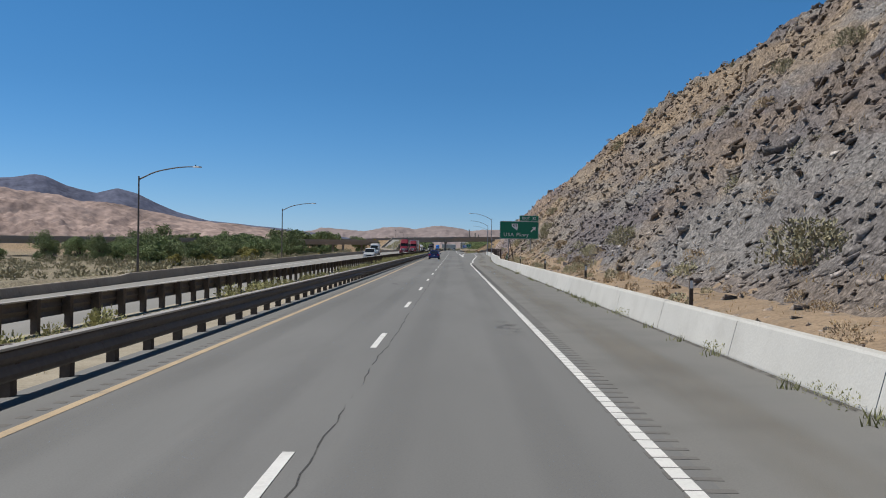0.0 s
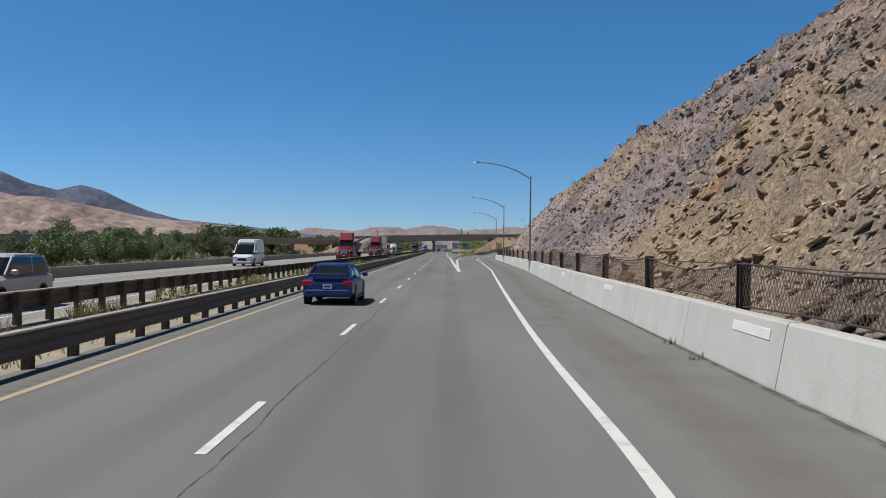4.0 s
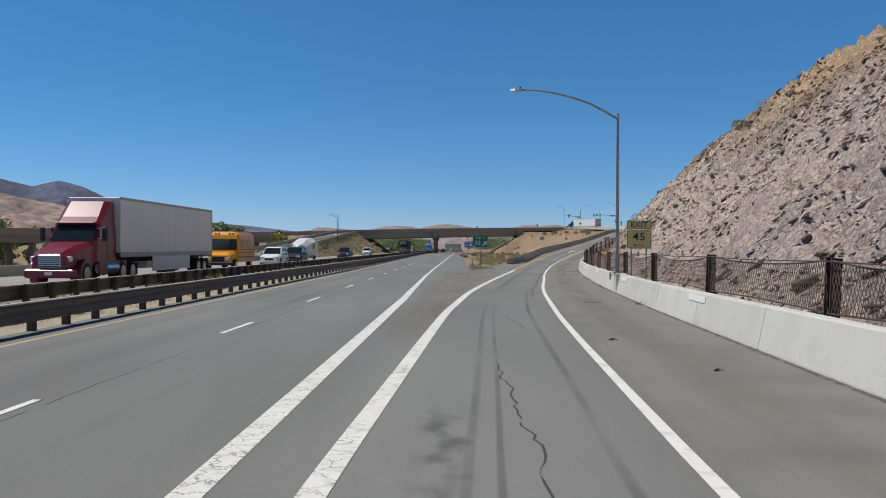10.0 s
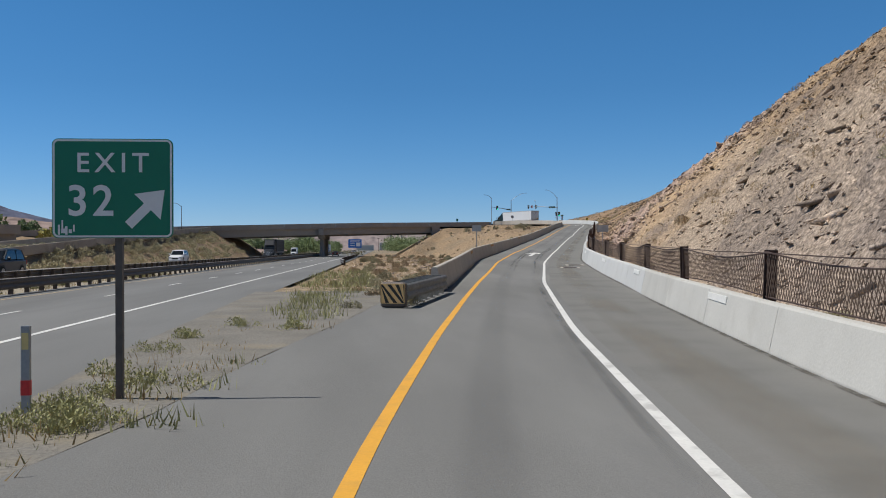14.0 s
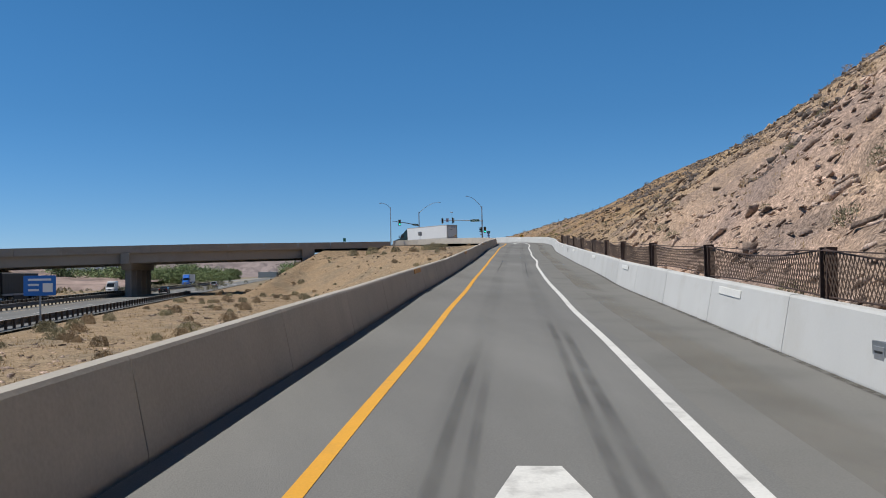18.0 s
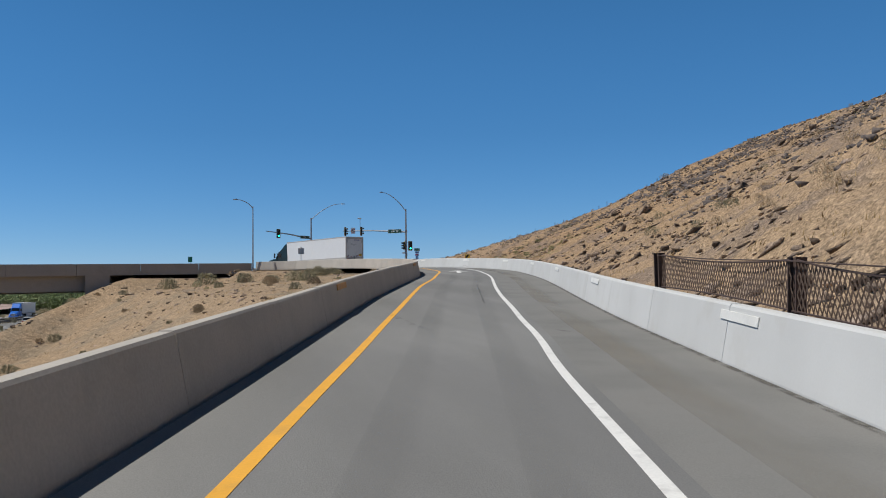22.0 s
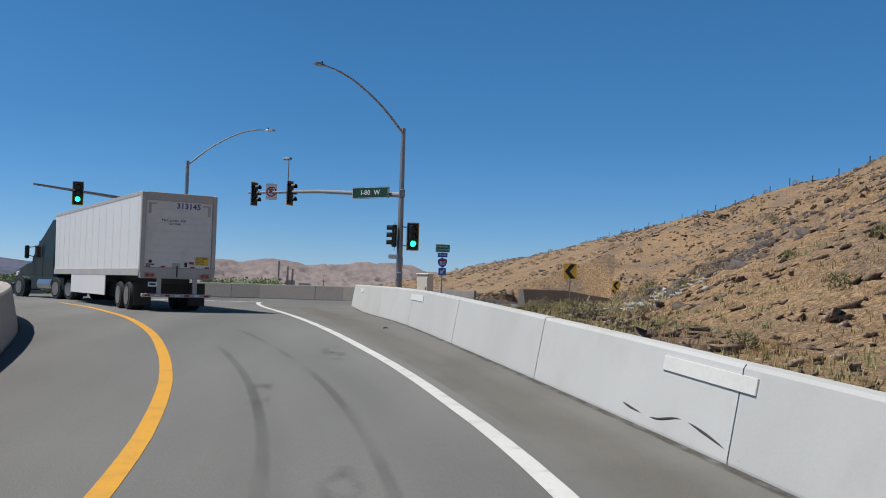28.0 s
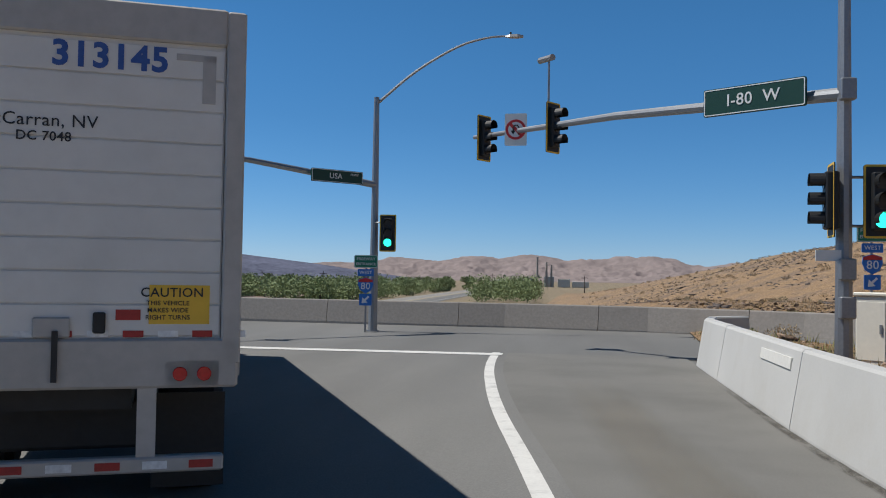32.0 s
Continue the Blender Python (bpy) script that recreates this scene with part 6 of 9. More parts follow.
# crash cushion
NOSE_Y = mat("faded_orange_sheeting", (0.6, 0.4, 0.17), 0.6, var=0.3, scale=2, fine=8, bump=0)
c = thing("crash_cushion", pose(9.6, 373.2, -0.03, 0.6, 0, -13.5), "dull grey steel crash cushion with a faded striped nose", "crash cushion")
for sx in (-0.36, 0.36):
    for k in range(4):
        part("side_rail", wbeam([(sx, k * 1.85, 0), (sx, k * 1.85 + 1.95, 0)], 0.3, 1 if sx > 0 else -1, 0.5), DULL_STEEL, c)
for k in range(7):
    part("diaphragm", Build().box(-0.34, 0.34, k * 1.15 + 0.2, k * 1.15 + 0.27, 0.05, 0.8), DULL_STEEL, c)
nose = part("nose", Build().box(-0.39, 0.39, -0.25, 0.05, 0.1, 0.86, 0.05), RUSTY, c)
plate(c, 0.76, 0.6, 0, 0.52, NOSE_Y, "nose_panel", -0.27, 0.03)
for k in range(-2, 4):
    a, b_ = -0.42 + k * 0.25, -0.42 + k * 0.25 + 0.12
    q = [(max(-0.37, min(0.37, a + 0.45)), 0.24), (max(-0.37, min(0.37, b_ + 0.45)), 0.24), (max(-0.37, min(0.37, b_)), 0.8), (max(-0.37, min(0.37, a)), 0.8)]
    if q[2][0] - q[3][0] > 0.01 or q[1][0] - q[0][0] > 0.01:
        part("stripe", Build().loft([[(u, -0.294, w) for u, w in q], [(u, -0.291, w) for u, w in q]]), SIGN_K, c)
part("base_plate", Build().box(-0.3, 0.3, 0, 7.4, -0.1, 0.1), GALV, c)

# ---- street lamps ----
def lamp_post(x, y, z0, z1, arm, label, r=0.09, pedestal=False, group="freeway lamps", material=None):
    """A tapered mast with a curved arm; arm: the head's place relative to the mast's top."""
    mt = material or RUSTY
    t = thing("street_lamp", pose(x, y, z0), label, "street lamp", group)
    h = z1 - z0
    part("mast", Build().tube([(0, 0, 0), (0, 0, h * 0.5), (0, 0, h)], [r, r * 0.8, r * 0.6], 10), mt, t)
    a = Vector(arm)
    pts = [q for q in smooth_curve([(0, 0, h - 0.25), (a.x * 0.3, a.y * 0.3, h + a.z * 0.42), (a.x * 0.62, a.y * 0.62, h + a.z * 0.82), (a.x * 0.85, a.y * 0.85, h + a.z * 0.97), (a.x, a.y, h + a.z)], 4)]
    part("arm", Build().tube(pts, [0.055 - 0.02 * i / len(pts) for i in range(len(pts))], 8), mt, t)
    d = Vector((a.x, a.y, 0)).normalized()
    n = Vector((-d.y, d.x, 0))
    c0 = Vector((a.x, a.y, h + a.z))
    rings = []
    for u, w, hh in ((-0.05, 0.05, 0.04), (0.12, 0.13, 0.08), (0.4, 0.15, 0.09), (0.62, 0.08, 0.05)):
        rings.append([c0 + d * u + n * (w * sx) + Vector((0, 0, hh * sz - 0.02)) for sx, sz in ((-1, -0.4), (-0.6, 0.9), (0.6, 0.9), (1, -0.4))])
    head = part("lamp_head", Build().loft(rings), GALV, t)
    part("photocell", Build().disc_stack("z", tuple(c0 + d * 0.15 + Vector((0, 0, 0.05))), [(0, 0.04), (0.1, 0.035)], 8), SIGNAL_K, head)
    part("base_plate", Build().box(-0.2, 0.2, -0.2, 0.2, -0.02, 0.04), mt, t)
    if pedestal:
        part("pedestal", Build().box(-0.13, 0.42, -0.35, 0.35, -1.3, -0.025, 0.03), CONCRETE, t)
    return t


for y, ht in ((196.8, 8.3), (252.3, 8.3), (306.8, 8.2)):
    lamp_post(float(wall_x(y)) + 0.08, y, float(barrier_h(y)) + 0.02, ht, (-4.35, 0.1, 1.1), "grey steel street lamp standing on the barrier", pedestal=True, material=GALV)
for y in (66.0, 122.0):
    lamp_post(-23.3, y, -0.6, 6.9, (3.9, 0.3, 0.75), "tall street lamp beyond the westbound lanes")
lamp_post(42.9, 616.0, 9.0, 17.05, (-1.9, -0.9, 0.75), "slim grey street lamp beside the crossroad", 0.1, group="crossroad lamps", material=GALV)
lamp_post(-27.5, 494, 4.0, 9.3, (-2.2, 0.4, 0.7), "street lamp on the overpass approach")
lamp_post(-36.0, 560, 6.0, 12.0, (-2.2, 0.4, 0.7), "street lamp on the overpass approach")

# ---- traffic signals ----
def signal_head(parent, at, turn, lit=None, facing="camera"):
    """Three lenses in a housing with a backplate and visors."""
    m0 = Matrix.Translation(at) @ Matrix.Rotation(radians(turn), 4, "Z")

    def tr(b):
        b.v = [tuple(m0 @ Vector(p)) for p in b.v]
        return b
    house = part("signal_head", tr(Build().box(-0.17, 0.17, -0.1, 0.14, -0.53, 0.53, 0.03)), SIGNAL_K, parent)
    part("backplate", tr(rounded(0.6, 1.35, 0.05, 0.02, 0.04)), SIGNAL_K, house)
    part("backplate_edge", tr(border(0.6, 1.35, 0.05, 0.04, 0.012)), SIGN_Y, house)
    for k, z in enumerate((0.35, 0, -0.35)):
        on = lit == k
        part("lens", tr(Build().disc_stack("y", (0, -0.115, z), [(0, 0.14), (0.02, 0.14)], 16)), GREEN_ON if on else LENS_OFF, house)
        vis = []
        for dp in (-0.36, -0.1):
            vis.append([(0.155 * math.cos(a), dp, z + 0.155 * math.sin(a)) for a in (radians(-25 + 230 * i / 12) for i in range(13))])
        inner = [[(x * 0.94, y, z + (zz - z) * 0.94) for x, y, zz in ring] for ring in reversed(vis)]
        part("visor", tr(Build().loft(vis + inner, False, False)), SIGNAL_K, house)
    return house


def mast_arm(parent, p0, p1, r0=0.13, r1=0.06):
    return part("mast_arm", Build().tube([p0, Vector(p0).lerp(Vector(p1), 0.5) + Vector((0, 0, 0.12)), p1], [r0, (r0 + r1) / 2, r1], 10), GALV, parent)


def name_board(parent, at, turn, w, h, text, size, small=""):
    m0 = Matrix.Translation(at) @ Matrix.Rotation(radians(turn), 4, "Z")
    b = rounded(w, h, 0.04, -0.03, 0.03)
    b.v = [tuple(m0 @ Vector(p)) for p in b.v]
    brd = part("name_board", b, SIGN_GD, parent, "dark green street name board")
    b2 = border(w - 0.03, h - 0.03, 0.04, 0.02, -0.036)
    b2.v = [tuple(m0 @ Vector(p)) for p in b2.v]
    part("border", b2, SIGN_W, brd)
    me = words(text, size)
    me.transform(m0 @ Matrix.Translation((-0.08 if small else 0, -0.036, 0)))
    part("lettering", put(me, SIGN_W), SIGN_W, brd)
    if small:
        me = words(small, size * 0.42)
        me.transform(m0 @ Matrix.Translation((w * 0.33, -0.036, h * 0.2)))
        part("lettering", put(me, SIGN_W), SIGN_W, brd)
    return brd


# signal pole with the westbound freeway board
p3 = lamp_post(64.42, 625.25, 9.1, 17.8, (-3.95, -3.85, 1.9), "galvanised signal pole with a lamp arm and a long mast arm", 0.17, group="signal poles", material=GALV)
p3.name = "signal_pole"
p3["category"] = "traffic signal"
O3 = Vector((64.42, 625.25, 9.1))
L3 = lambda x, y, z: Vector((x, y, z)) - O3
mast_arm(p3, L3(64.42, 625.25, 14.55), L3(56.6, 634.9, 15.25))
signal_head(p3, L3(56.95, 634.4, 15.15), 55)
signal_head(p3, L3(59.0, 631.95, 15.05), 55)
name_board(p3, L3(63.0, 626.3, 14.7), -38, 2.15, 0.56, "I-80  W", 0.34)
noU = part("no_turn_sign", rounded(0.62, 0.9, 0.04, -0.015, 0.015), SIGN_W, p3, "white no U-turn sign with a red ring")
noU.location = L3(57.93, 633.15, 15.2)
noU.rotation_euler = (0, 0, radians(-4))
ring = Build().loft([[(r * math.cos(a), yv, r * math.sin(a)) for a in (2 * math.pi * k / 28 for k in range(28))] for r, yv in ((0.285, -0.017), (0.285, -0.022), (0.215, -0.022), (0.215, -0.017))], False)
part("ring", ring, SIGN_R, noU)
part("slash", Build().add([(-0.2, -0.024, 0.14), (-0.14, -0.024, 0.2), (0.2, -0.024, -0.14), (0.14, -0.024, -0.2)], [(0, 1, 2, 3)]), SIGN_R, noU)
part("turn_arrow", Build().tube([(0.09, -0.018, -0.15), (0.09, -0.018, 0.06), (0.05, -0.018, 0.12), (-0.03, -0.018, 0.12), (-0.07, -0.018, 0.06), (-0.07, -0.018, -0.05)], 0.02, 5).add([(-0.14, -0.022, -0.03), (0.0, -0.022, -0.03), (-0.07, -0.022, -0.14)], [(0, 2, 1)]), SIGN_K, noU)
camp = part("camera_mast", Build().tube([L3(58.85, 632.2, 15.15), L3(58.85, 632.2, 16.9)], 0.03, 6), GALV, p3)
part("video_camera", Build().tube([L3(58.6, 632.6, 17.0), L3(58.95, 632.0, 16.95)], 0.09, 8), SIGN_BACK, camp)
signal_head(p3, L3(65.02, 625.1, 12.55), 0, 2)
part("bracket", Build().tube([L3(64.4, 625.2, 13.0), L3(65.02, 625.2, 13.0)], 0.03, 6).tube([L3(64.4, 625.2, 12.1), L3(65.02, 625.2, 12.1)], 0.03, 6), GALV, p3)
signal_head(p3, L3(64.1, 625.0, 12.55), -95)
for z in (14.6, 11.3, 10.6):
    part("junction_box", Build().box(-0.14, 0.14, -0.3, -0.12, z - 9.1 - 0.2, z - 9.1 + 0.2, 0.02), GALV, p3)
part("one_way_sign", Build().box(-0.55, -0.1, -0.2, -0.17, 2.35, 2.55), SIGN_W, p3, "small white plate")

# signal pole with the crossroad's name board
p2 = lamp_post(52.37, 640.7, 9.0, 17.65, (4.75, 0.4, 2.3), "galvanised signal pole with a lamp arm beside the far barrier", 0.17, group="signal poles", material=GALV)
p2.name = "signal_pole"
p2["category"] = "traffic signal"
O2 = Vector((52.37, 640.7, 9.0))
L2 = lambda x, y, z: Vector((x, y, z)) - O2
mast_arm(p2, L2(52.37, 640.7, 14.4), L2(45.2, 633.6, 15.1))
signal_head(p2, L2(47.1, 635.4, 14.85), 12, 2)
name_board(p2, L2(51.3, 639.24, 14.55), 45, 2.1, 0.46, "USA", 0.28, "PKWY")
signal_head(p2, L2(52.95, 640.3, 12.6), 8, 2)
part("bracket", Build().tube([L2(52.4, 640.6, 13.0), L2(52.95, 640.5, 13.0)], 0.03, 6), GALV, p2)


def entrance_signs(x, y, z, turn, label):
    """Freeway entrance boards stacked on a post: heading, direction, shield, arrow."""
    t = thing("freeway_entrance_sign", pose(x, y, z, 0, 0, turn), label, "road sign", "freeway entrance signs")
    a = plate(t, 0.85, 0.46, 0, 3.2, SIGN_G, "heading_board")
    part("border", border(0.83, 0.44, 0.05, 0.018, -0.026, 3.2), SIGN_W, a)
    legend("FREEWAY", 0.15, 0, 3.29, SIGN_W, a)
    legend("ENTRANCE", 0.135, 0, 3.11, SIGN_W, a)
    b = plate(t, 0.58, 0.26, 0, 2.8, SIGN_B, "direction_board", r=0.03)
    legend("WEST", 0.17, 0, 2.8, SIGN_W, b)
    sh = [(-0.26, 0.2), (0, 0.28), (0.26, 0.2), (0.28, 0.02), (0.2, -0.18), (0, -0.3), (-0.2, -0.18), (-0.28, 0.02)]
    c = part("route_shield", Build().loft([[(p, -0.02, q + 2.35) for p, q in sh], [(p, 0.02, q + 2.35) for p, q in sh]]), SIGN_B, t, "blue interstate shield")
    part("red_band", Build().add([(-0.25, -0.024, 2.54), (0, -0.024, 2.61), (0.25, -0.024, 2.54), (0.26, -0.024, 2.46), (-0.26, -0.024, 2.46)], [(0, 4, 3, 2, 1)]), SIGN_R, c)
    legend("80", 0.34, 0, 2.31, SIGN_W, c)
    d = plate(t, 0.45, 0.42, 0, 1.83, SIGN_B, "arrow_board", r=0.03)
    arrow_shape(0.34, -135, 0, 1.83, SIGN_W, d)
    post_leg(t, 0, -0.4, 3.3, 0.06)
    return t


entrance_signs(52.25, 639.9, 8.35, 5, "green and blue freeway entrance signs on one post")
entrance_signs(67.95, 634.8, 9.25, 2, "green and blue freeway entrance signs beside the cabinet")


def chevron(x, y, z, s, label):
    t = thing("chevron_sign", pose(x, y, z - 1.6, 0, 0, -8), label, "road sign", "curve chevrons")
    plate(t, 0.75 * s, 0.9 * s, 0, 1.6, SIGN_Y, r=0.03)
    q = [(0.3, 0.42), (0.02, 0.42), (-0.32, 0), (0.02, -0.42), (0.3, -0.42), (-0.04, 0)]
    part("chevron", Build().loft([[(p * s, -0.026, 1.6 + w * s) for p, w in q], [(p * s, -0.021, 1.6 + w * s) for p, w in q]]), SIGN_K, t)
    post_leg(t, 0, -0.8, 1.5, 0.06)


chevron(76.95, 638.8, 11.42, 1.12, "yellow and black chevron sign beside the curve")
chevron(87.0, 658.7, 10.75, 0.85, "yellow and black chevron sign further along the curve")
chevron(93.4, 677.6, 10.3, 0.8, "small distant chevron sign beside the curve")

cab = thing("signal_cabinet", pose(66.2, 629.0, 9.15, 0, 0, -42), "cream traffic signal cabinet on a concrete pad", "cabinet")
part("body", Build().box(-0.36, 0.36, -0.26, 0.26, 0.05, 1.62, 0.03), CABINET, cab)
part("roof", Build().box(-0.4, 0.4, -0.3, 0.3, 1.62, 1.7, 0.02), CABINET, cab)
dr = part("door", Build().box(-0.32, 0.32, -0.28, -0.255, 0.2, 1.5, 0.01), CABINET, cab)
part("handle", Build().box(0.2, 0.25, -0.31, -0.28, 0.8, 1.0), GALV, dr)
part("vent", Build().box(0.36, 0.37, -0.15, 0.15, 0.3, 0.6), SIGNAL_K, cab)
part("pad", Build().box(-0.5, 0.5, -0.4, 0.4, -0.4, 0.05, 0.02), CONCRETE, cab)

# ---- distance ----
rf = thing("ridge_fence", None, "thin wire fence along the hill's crest", "fence")
for k in range(22):
    y = 640 + k * 8.5
    toe_, s1_, hc_, s2_ = (float(q) for q in hill_sections(np.float64(y)))
    d = toe_ + hc_ / s1_ - 1.5
    z = float(hill_z(np.array([y]), np.array([d]))[0])
    x = float(hill_wall(np.array([y]))[0]) + d
    part("post", Build().box(x - 0.05, x + 0.05, y - 0.05, y + 0.05, z - 0.4, z + 1.1), WOODPOST, rf)
for x, y, h in ((300, 1500, 32), (120, 1150, 14), (70, 1080, 13), (-40, 980, 13), (160, 1300, 15), (210, 1420, 16), (10, 1250, 14), (-90, 1050, 13)):
    pp = thing("power_pole", pose(x, y, -0.5), "timber power pole with a crossarm in the distance", "utility pole", "power poles")
    part("pole", Build().tube([(0, 0, 0), (0, 0, h)], [0.25, 0.16], 8), WOODPOST, pp)
    part("crossarm", Build().box(-1.6, 1.6, -0.1, 0.1, h - 1.3, h - 1.0), WOODPOST, pp)
plant_ = thing("power_plant", pose(36, 1720, 0), "distant power plant with tall stacks and pale buildings", "power plant")
for x, h in ((-8, 36), (3, 30), (9, 27)):
    part("chimney", Build().tube([(x, 0, 0), (x, 0, h)], [1.5, 1.1], 10), CONCRETE_OLD, plant_)
for x, w, h in ((-46, 26, 8), (-20, 9, 12), (6, 12, 13), (24, 15, 10), (44, 20, 7)):
    part("building", Build().box(x - w / 2, x + w / 2, 6, 30, 0, h, 0.3), CONCRETE, plant_)

# ---- vehicles ----
def ring_xz(y, w, z0, z1, c=0.12):
    return [(-w + c, y, z0), (w - c, y, z0), (w, y, z0 + c), (w, y, z1 - c), (w - c * 1.4, y, z1), (-w + c * 1.4, y, z1), (-w, y, z1 - c), (-w, y, z0 + c)]


def ring_xy(z, w, y0, y1, c=0.18):
    return [(-w + c, y0, z), (w - c, y0, z), (w, y0 + c, z), (w, y1 - c, z), (w - c, y1, z), (-w + c, y1, z), (-w, y1 - c, z), (-w, y0 + c, z)]


def wheel(parent, x, y, r, w, label=""):
    s = 1 if x > 0 else -1
    t = part("wheel", Build().disc_stack("x", (x, y, r), [(-w / 2, r * 0.62), (-w / 2, r * 0.9), (-w * 0.35, r), (w * 0.35, r), (w / 2, r * 0.9), (w / 2, r * 0.62)], 22), TYRE, parent)
    part("rim", Build().disc_stack("x", (x + s * w * 0.5, y, r), [(-0.02, r * 0.63), (0.012, r * 0.6), (-0.015, r * 0.5), (-0.02, r * 0.2), (0.02, r * 0.14), (0.02, 0.02)][:: 1 if s > 0 else 1], 18), RIM, t)
    return t


def car(m, colour, label, kind="sedan", group=""):
    """A passenger car, nose to +y, standing on its wheels."""
    t = thing("car", m, label, "car", group)
    body_mat = BODY[colour]
    if kind == "sedan":
        L, W, H, belt, hood = 4.7, 0.9, 1.43, 0.93, 0.92
        g = [(belt, 0.8, -1.95, 1.2), (1.16, 0.73, -1.5, 0.72), (1.36, 0.62, -1.12, 0.32)]
        roof = [(1.355, 0.63, -1.15, 0.34), (1.42, 0.58, -1.0, 0.18), (1.44, 0.4, -0.8, 0.0)]
    elif kind == "suv":
        L, W, H, belt, hood = 4.75, 0.94, 1.75, 1.1, 1.08
        g = [(belt, 0.86, -2.2, 1.15), (1.4, 0.8, -2.08, 0.72), (1.64, 0.72, -1.95, 0.4)]
        roof = [(1.635, 0.73, -1.98, 0.42), (1.72, 0.68, -1.85, 0.25), (1.75, 0.5, -1.6, 0.05)]
    else:
        L, W, H, belt, hood = 5.6, 0.98, 2.5, 1.25, 1.15
        g = [(belt, 0.93, 0.1, 1.95), (1.7, 0.88, 0.1, 1.55), (2.0, 0.84, 0.1, 1.2)]
        roof = [(belt, 0.955, -2.75, 0.75), (2.2, 0.9, -2.7, 0.75), (2.45, 0.82, -2.6, 0.6), (2.5, 0.6, -2.3, 0.3)]
    h = L / 2
    sec = [(-h, W * 0.8, 0.45, belt * 0.82), (-h + 0.1, W * 0.95, 0.3, belt), (-h + 0.7, W, 0.24, belt + 0.03), (0, W, 0.2, belt + 0.01), (h - 1.2, W * 0.99, 0.22, hood), (h - 0.45, W * 0.95, 0.24, hood * 0.9), (h - 0.08, W * 0.86, 0.3, hood * 0.76), (h, W * 0.7, 0.36, hood * 0.64)]
    body = part("body", Build().loft([ring_xz(*s_) for s_ in sec]), body_mat, t, smooth=False)
    part("cabin_glass", Build().loft([ring_xy(*q) for q in g]), GLASS, t)
    part("roof", Build().loft([ring_xy(*q) for q in roof]), body_mat, t)
    for s_ in (-1, 1):
        (z0, w0, a0, b0), (z1, w1, a1, b1) = g[0], g[-1]
        for f0, f1 in ((0.03, 0.03), (0.42, 0.42), (0.97, 0.97)):
            y0_, y1_ = a0 + (b0 - a0) * f0, a1 + (b1 - a1) * f1
            part("pillar", Build().tube([(s_ * (w0 - 0.02), y0_, z0), (s_ * (w1 - 0.0), y1_, z1 + 0.01)], 0.045, 6), body_mat, t)
        mir = part("mirror", Build().box(s_ * (W + 0.1) - 0.1, s_ * (W + 0.1) + 0.1, b0 - 0.42, b0 - 0.28, belt, belt + 0.16, 0.03), body_mat, t)
        part("tail_lamp", Build().box(s_ * W * 0.78 - 0.17, s_ * W * 0.78 + 0.17, -h - 0.012, -h + 0.12, belt * 0.72, belt * 0.92, 0.02), RED_LAMP, t)
        part("headlamp", Build().box(s_ * W * 0.68 - 0.2, s_ * W * 0.68 + 0.2, h - 0.2, h - 0.02, hood * 0.62, hood * 0.78, 0.02), HEADLAMP, t)
        part("door_handle", Build().box(s_ * (W + 0.005) - 0.015, s_ * (W + 0.005) + 0.015, -0.15, 0.05, belt - 0.14, belt - 0.1), body_mat, t)
        part("sill", Build().box(s_ * (W - 0.04) - 0.05, s_ * (W - 0.04) + 0.05, -h + 1.3, h - 1.3, 0.17, 0.28, 0.02), RUBBER, t)
        for y_ in (-h + 0.95, h - 0.92):
            wheel(t, s_ * (W - 0.1), y_, 0.33 if kind == "sedan" else 0.37, 0.22)
            part("wheel_arch", Build().disc_stack("x", (s_ * (W - 0.01), y_, 0.36), [(-0.02, 0.42), (0.015, 0.4)], 18), RUBBER, t)
    part("rear_bumper", Build().box(-W * 0.88, W * 0.88, -h - 0.05, -h + 0.2, 0.32, 0.55, 0.04), body_mat, t)
    part("front_bumper", Build().box(-W * 0.8, W * 0.8, h - 0.2, h + 0.04, 0.3, 0.5, 0.04), body_mat, t)
    part("grille", Build().box(-0.4, 0.4, h - 0.04, h + 0.015, 0.5, hood * 0.66), RUBBER, t)
    pl = part("number_plate", Build().box(-0.16, 0.16, -h - 0.025, -h - 0.005, belt * 0.62, belt * 0.62 + 0.16), SIGN_W, t)
    part("plate_bar", Build().box(-0.12, 0.12, -h - 0.028, -h - 0.026, belt * 0.62 + 0.05, belt * 0.62 + 0.11), BLUE_INK, pl)
    if kind == "sedan":
        part("spoiler", Build().box(-0.62, 0.62, -h + 0.02, -h + 0.2, belt + 0.13, belt + 0.17, 0.015).box(-0.5, -0.45, -h + 0.08, -h + 0.14, belt, belt + 0.14).box(0.45, 0.5, -h + 0.08, -h + 0.14, belt, belt + 0.14), body_mat, t)
    return t


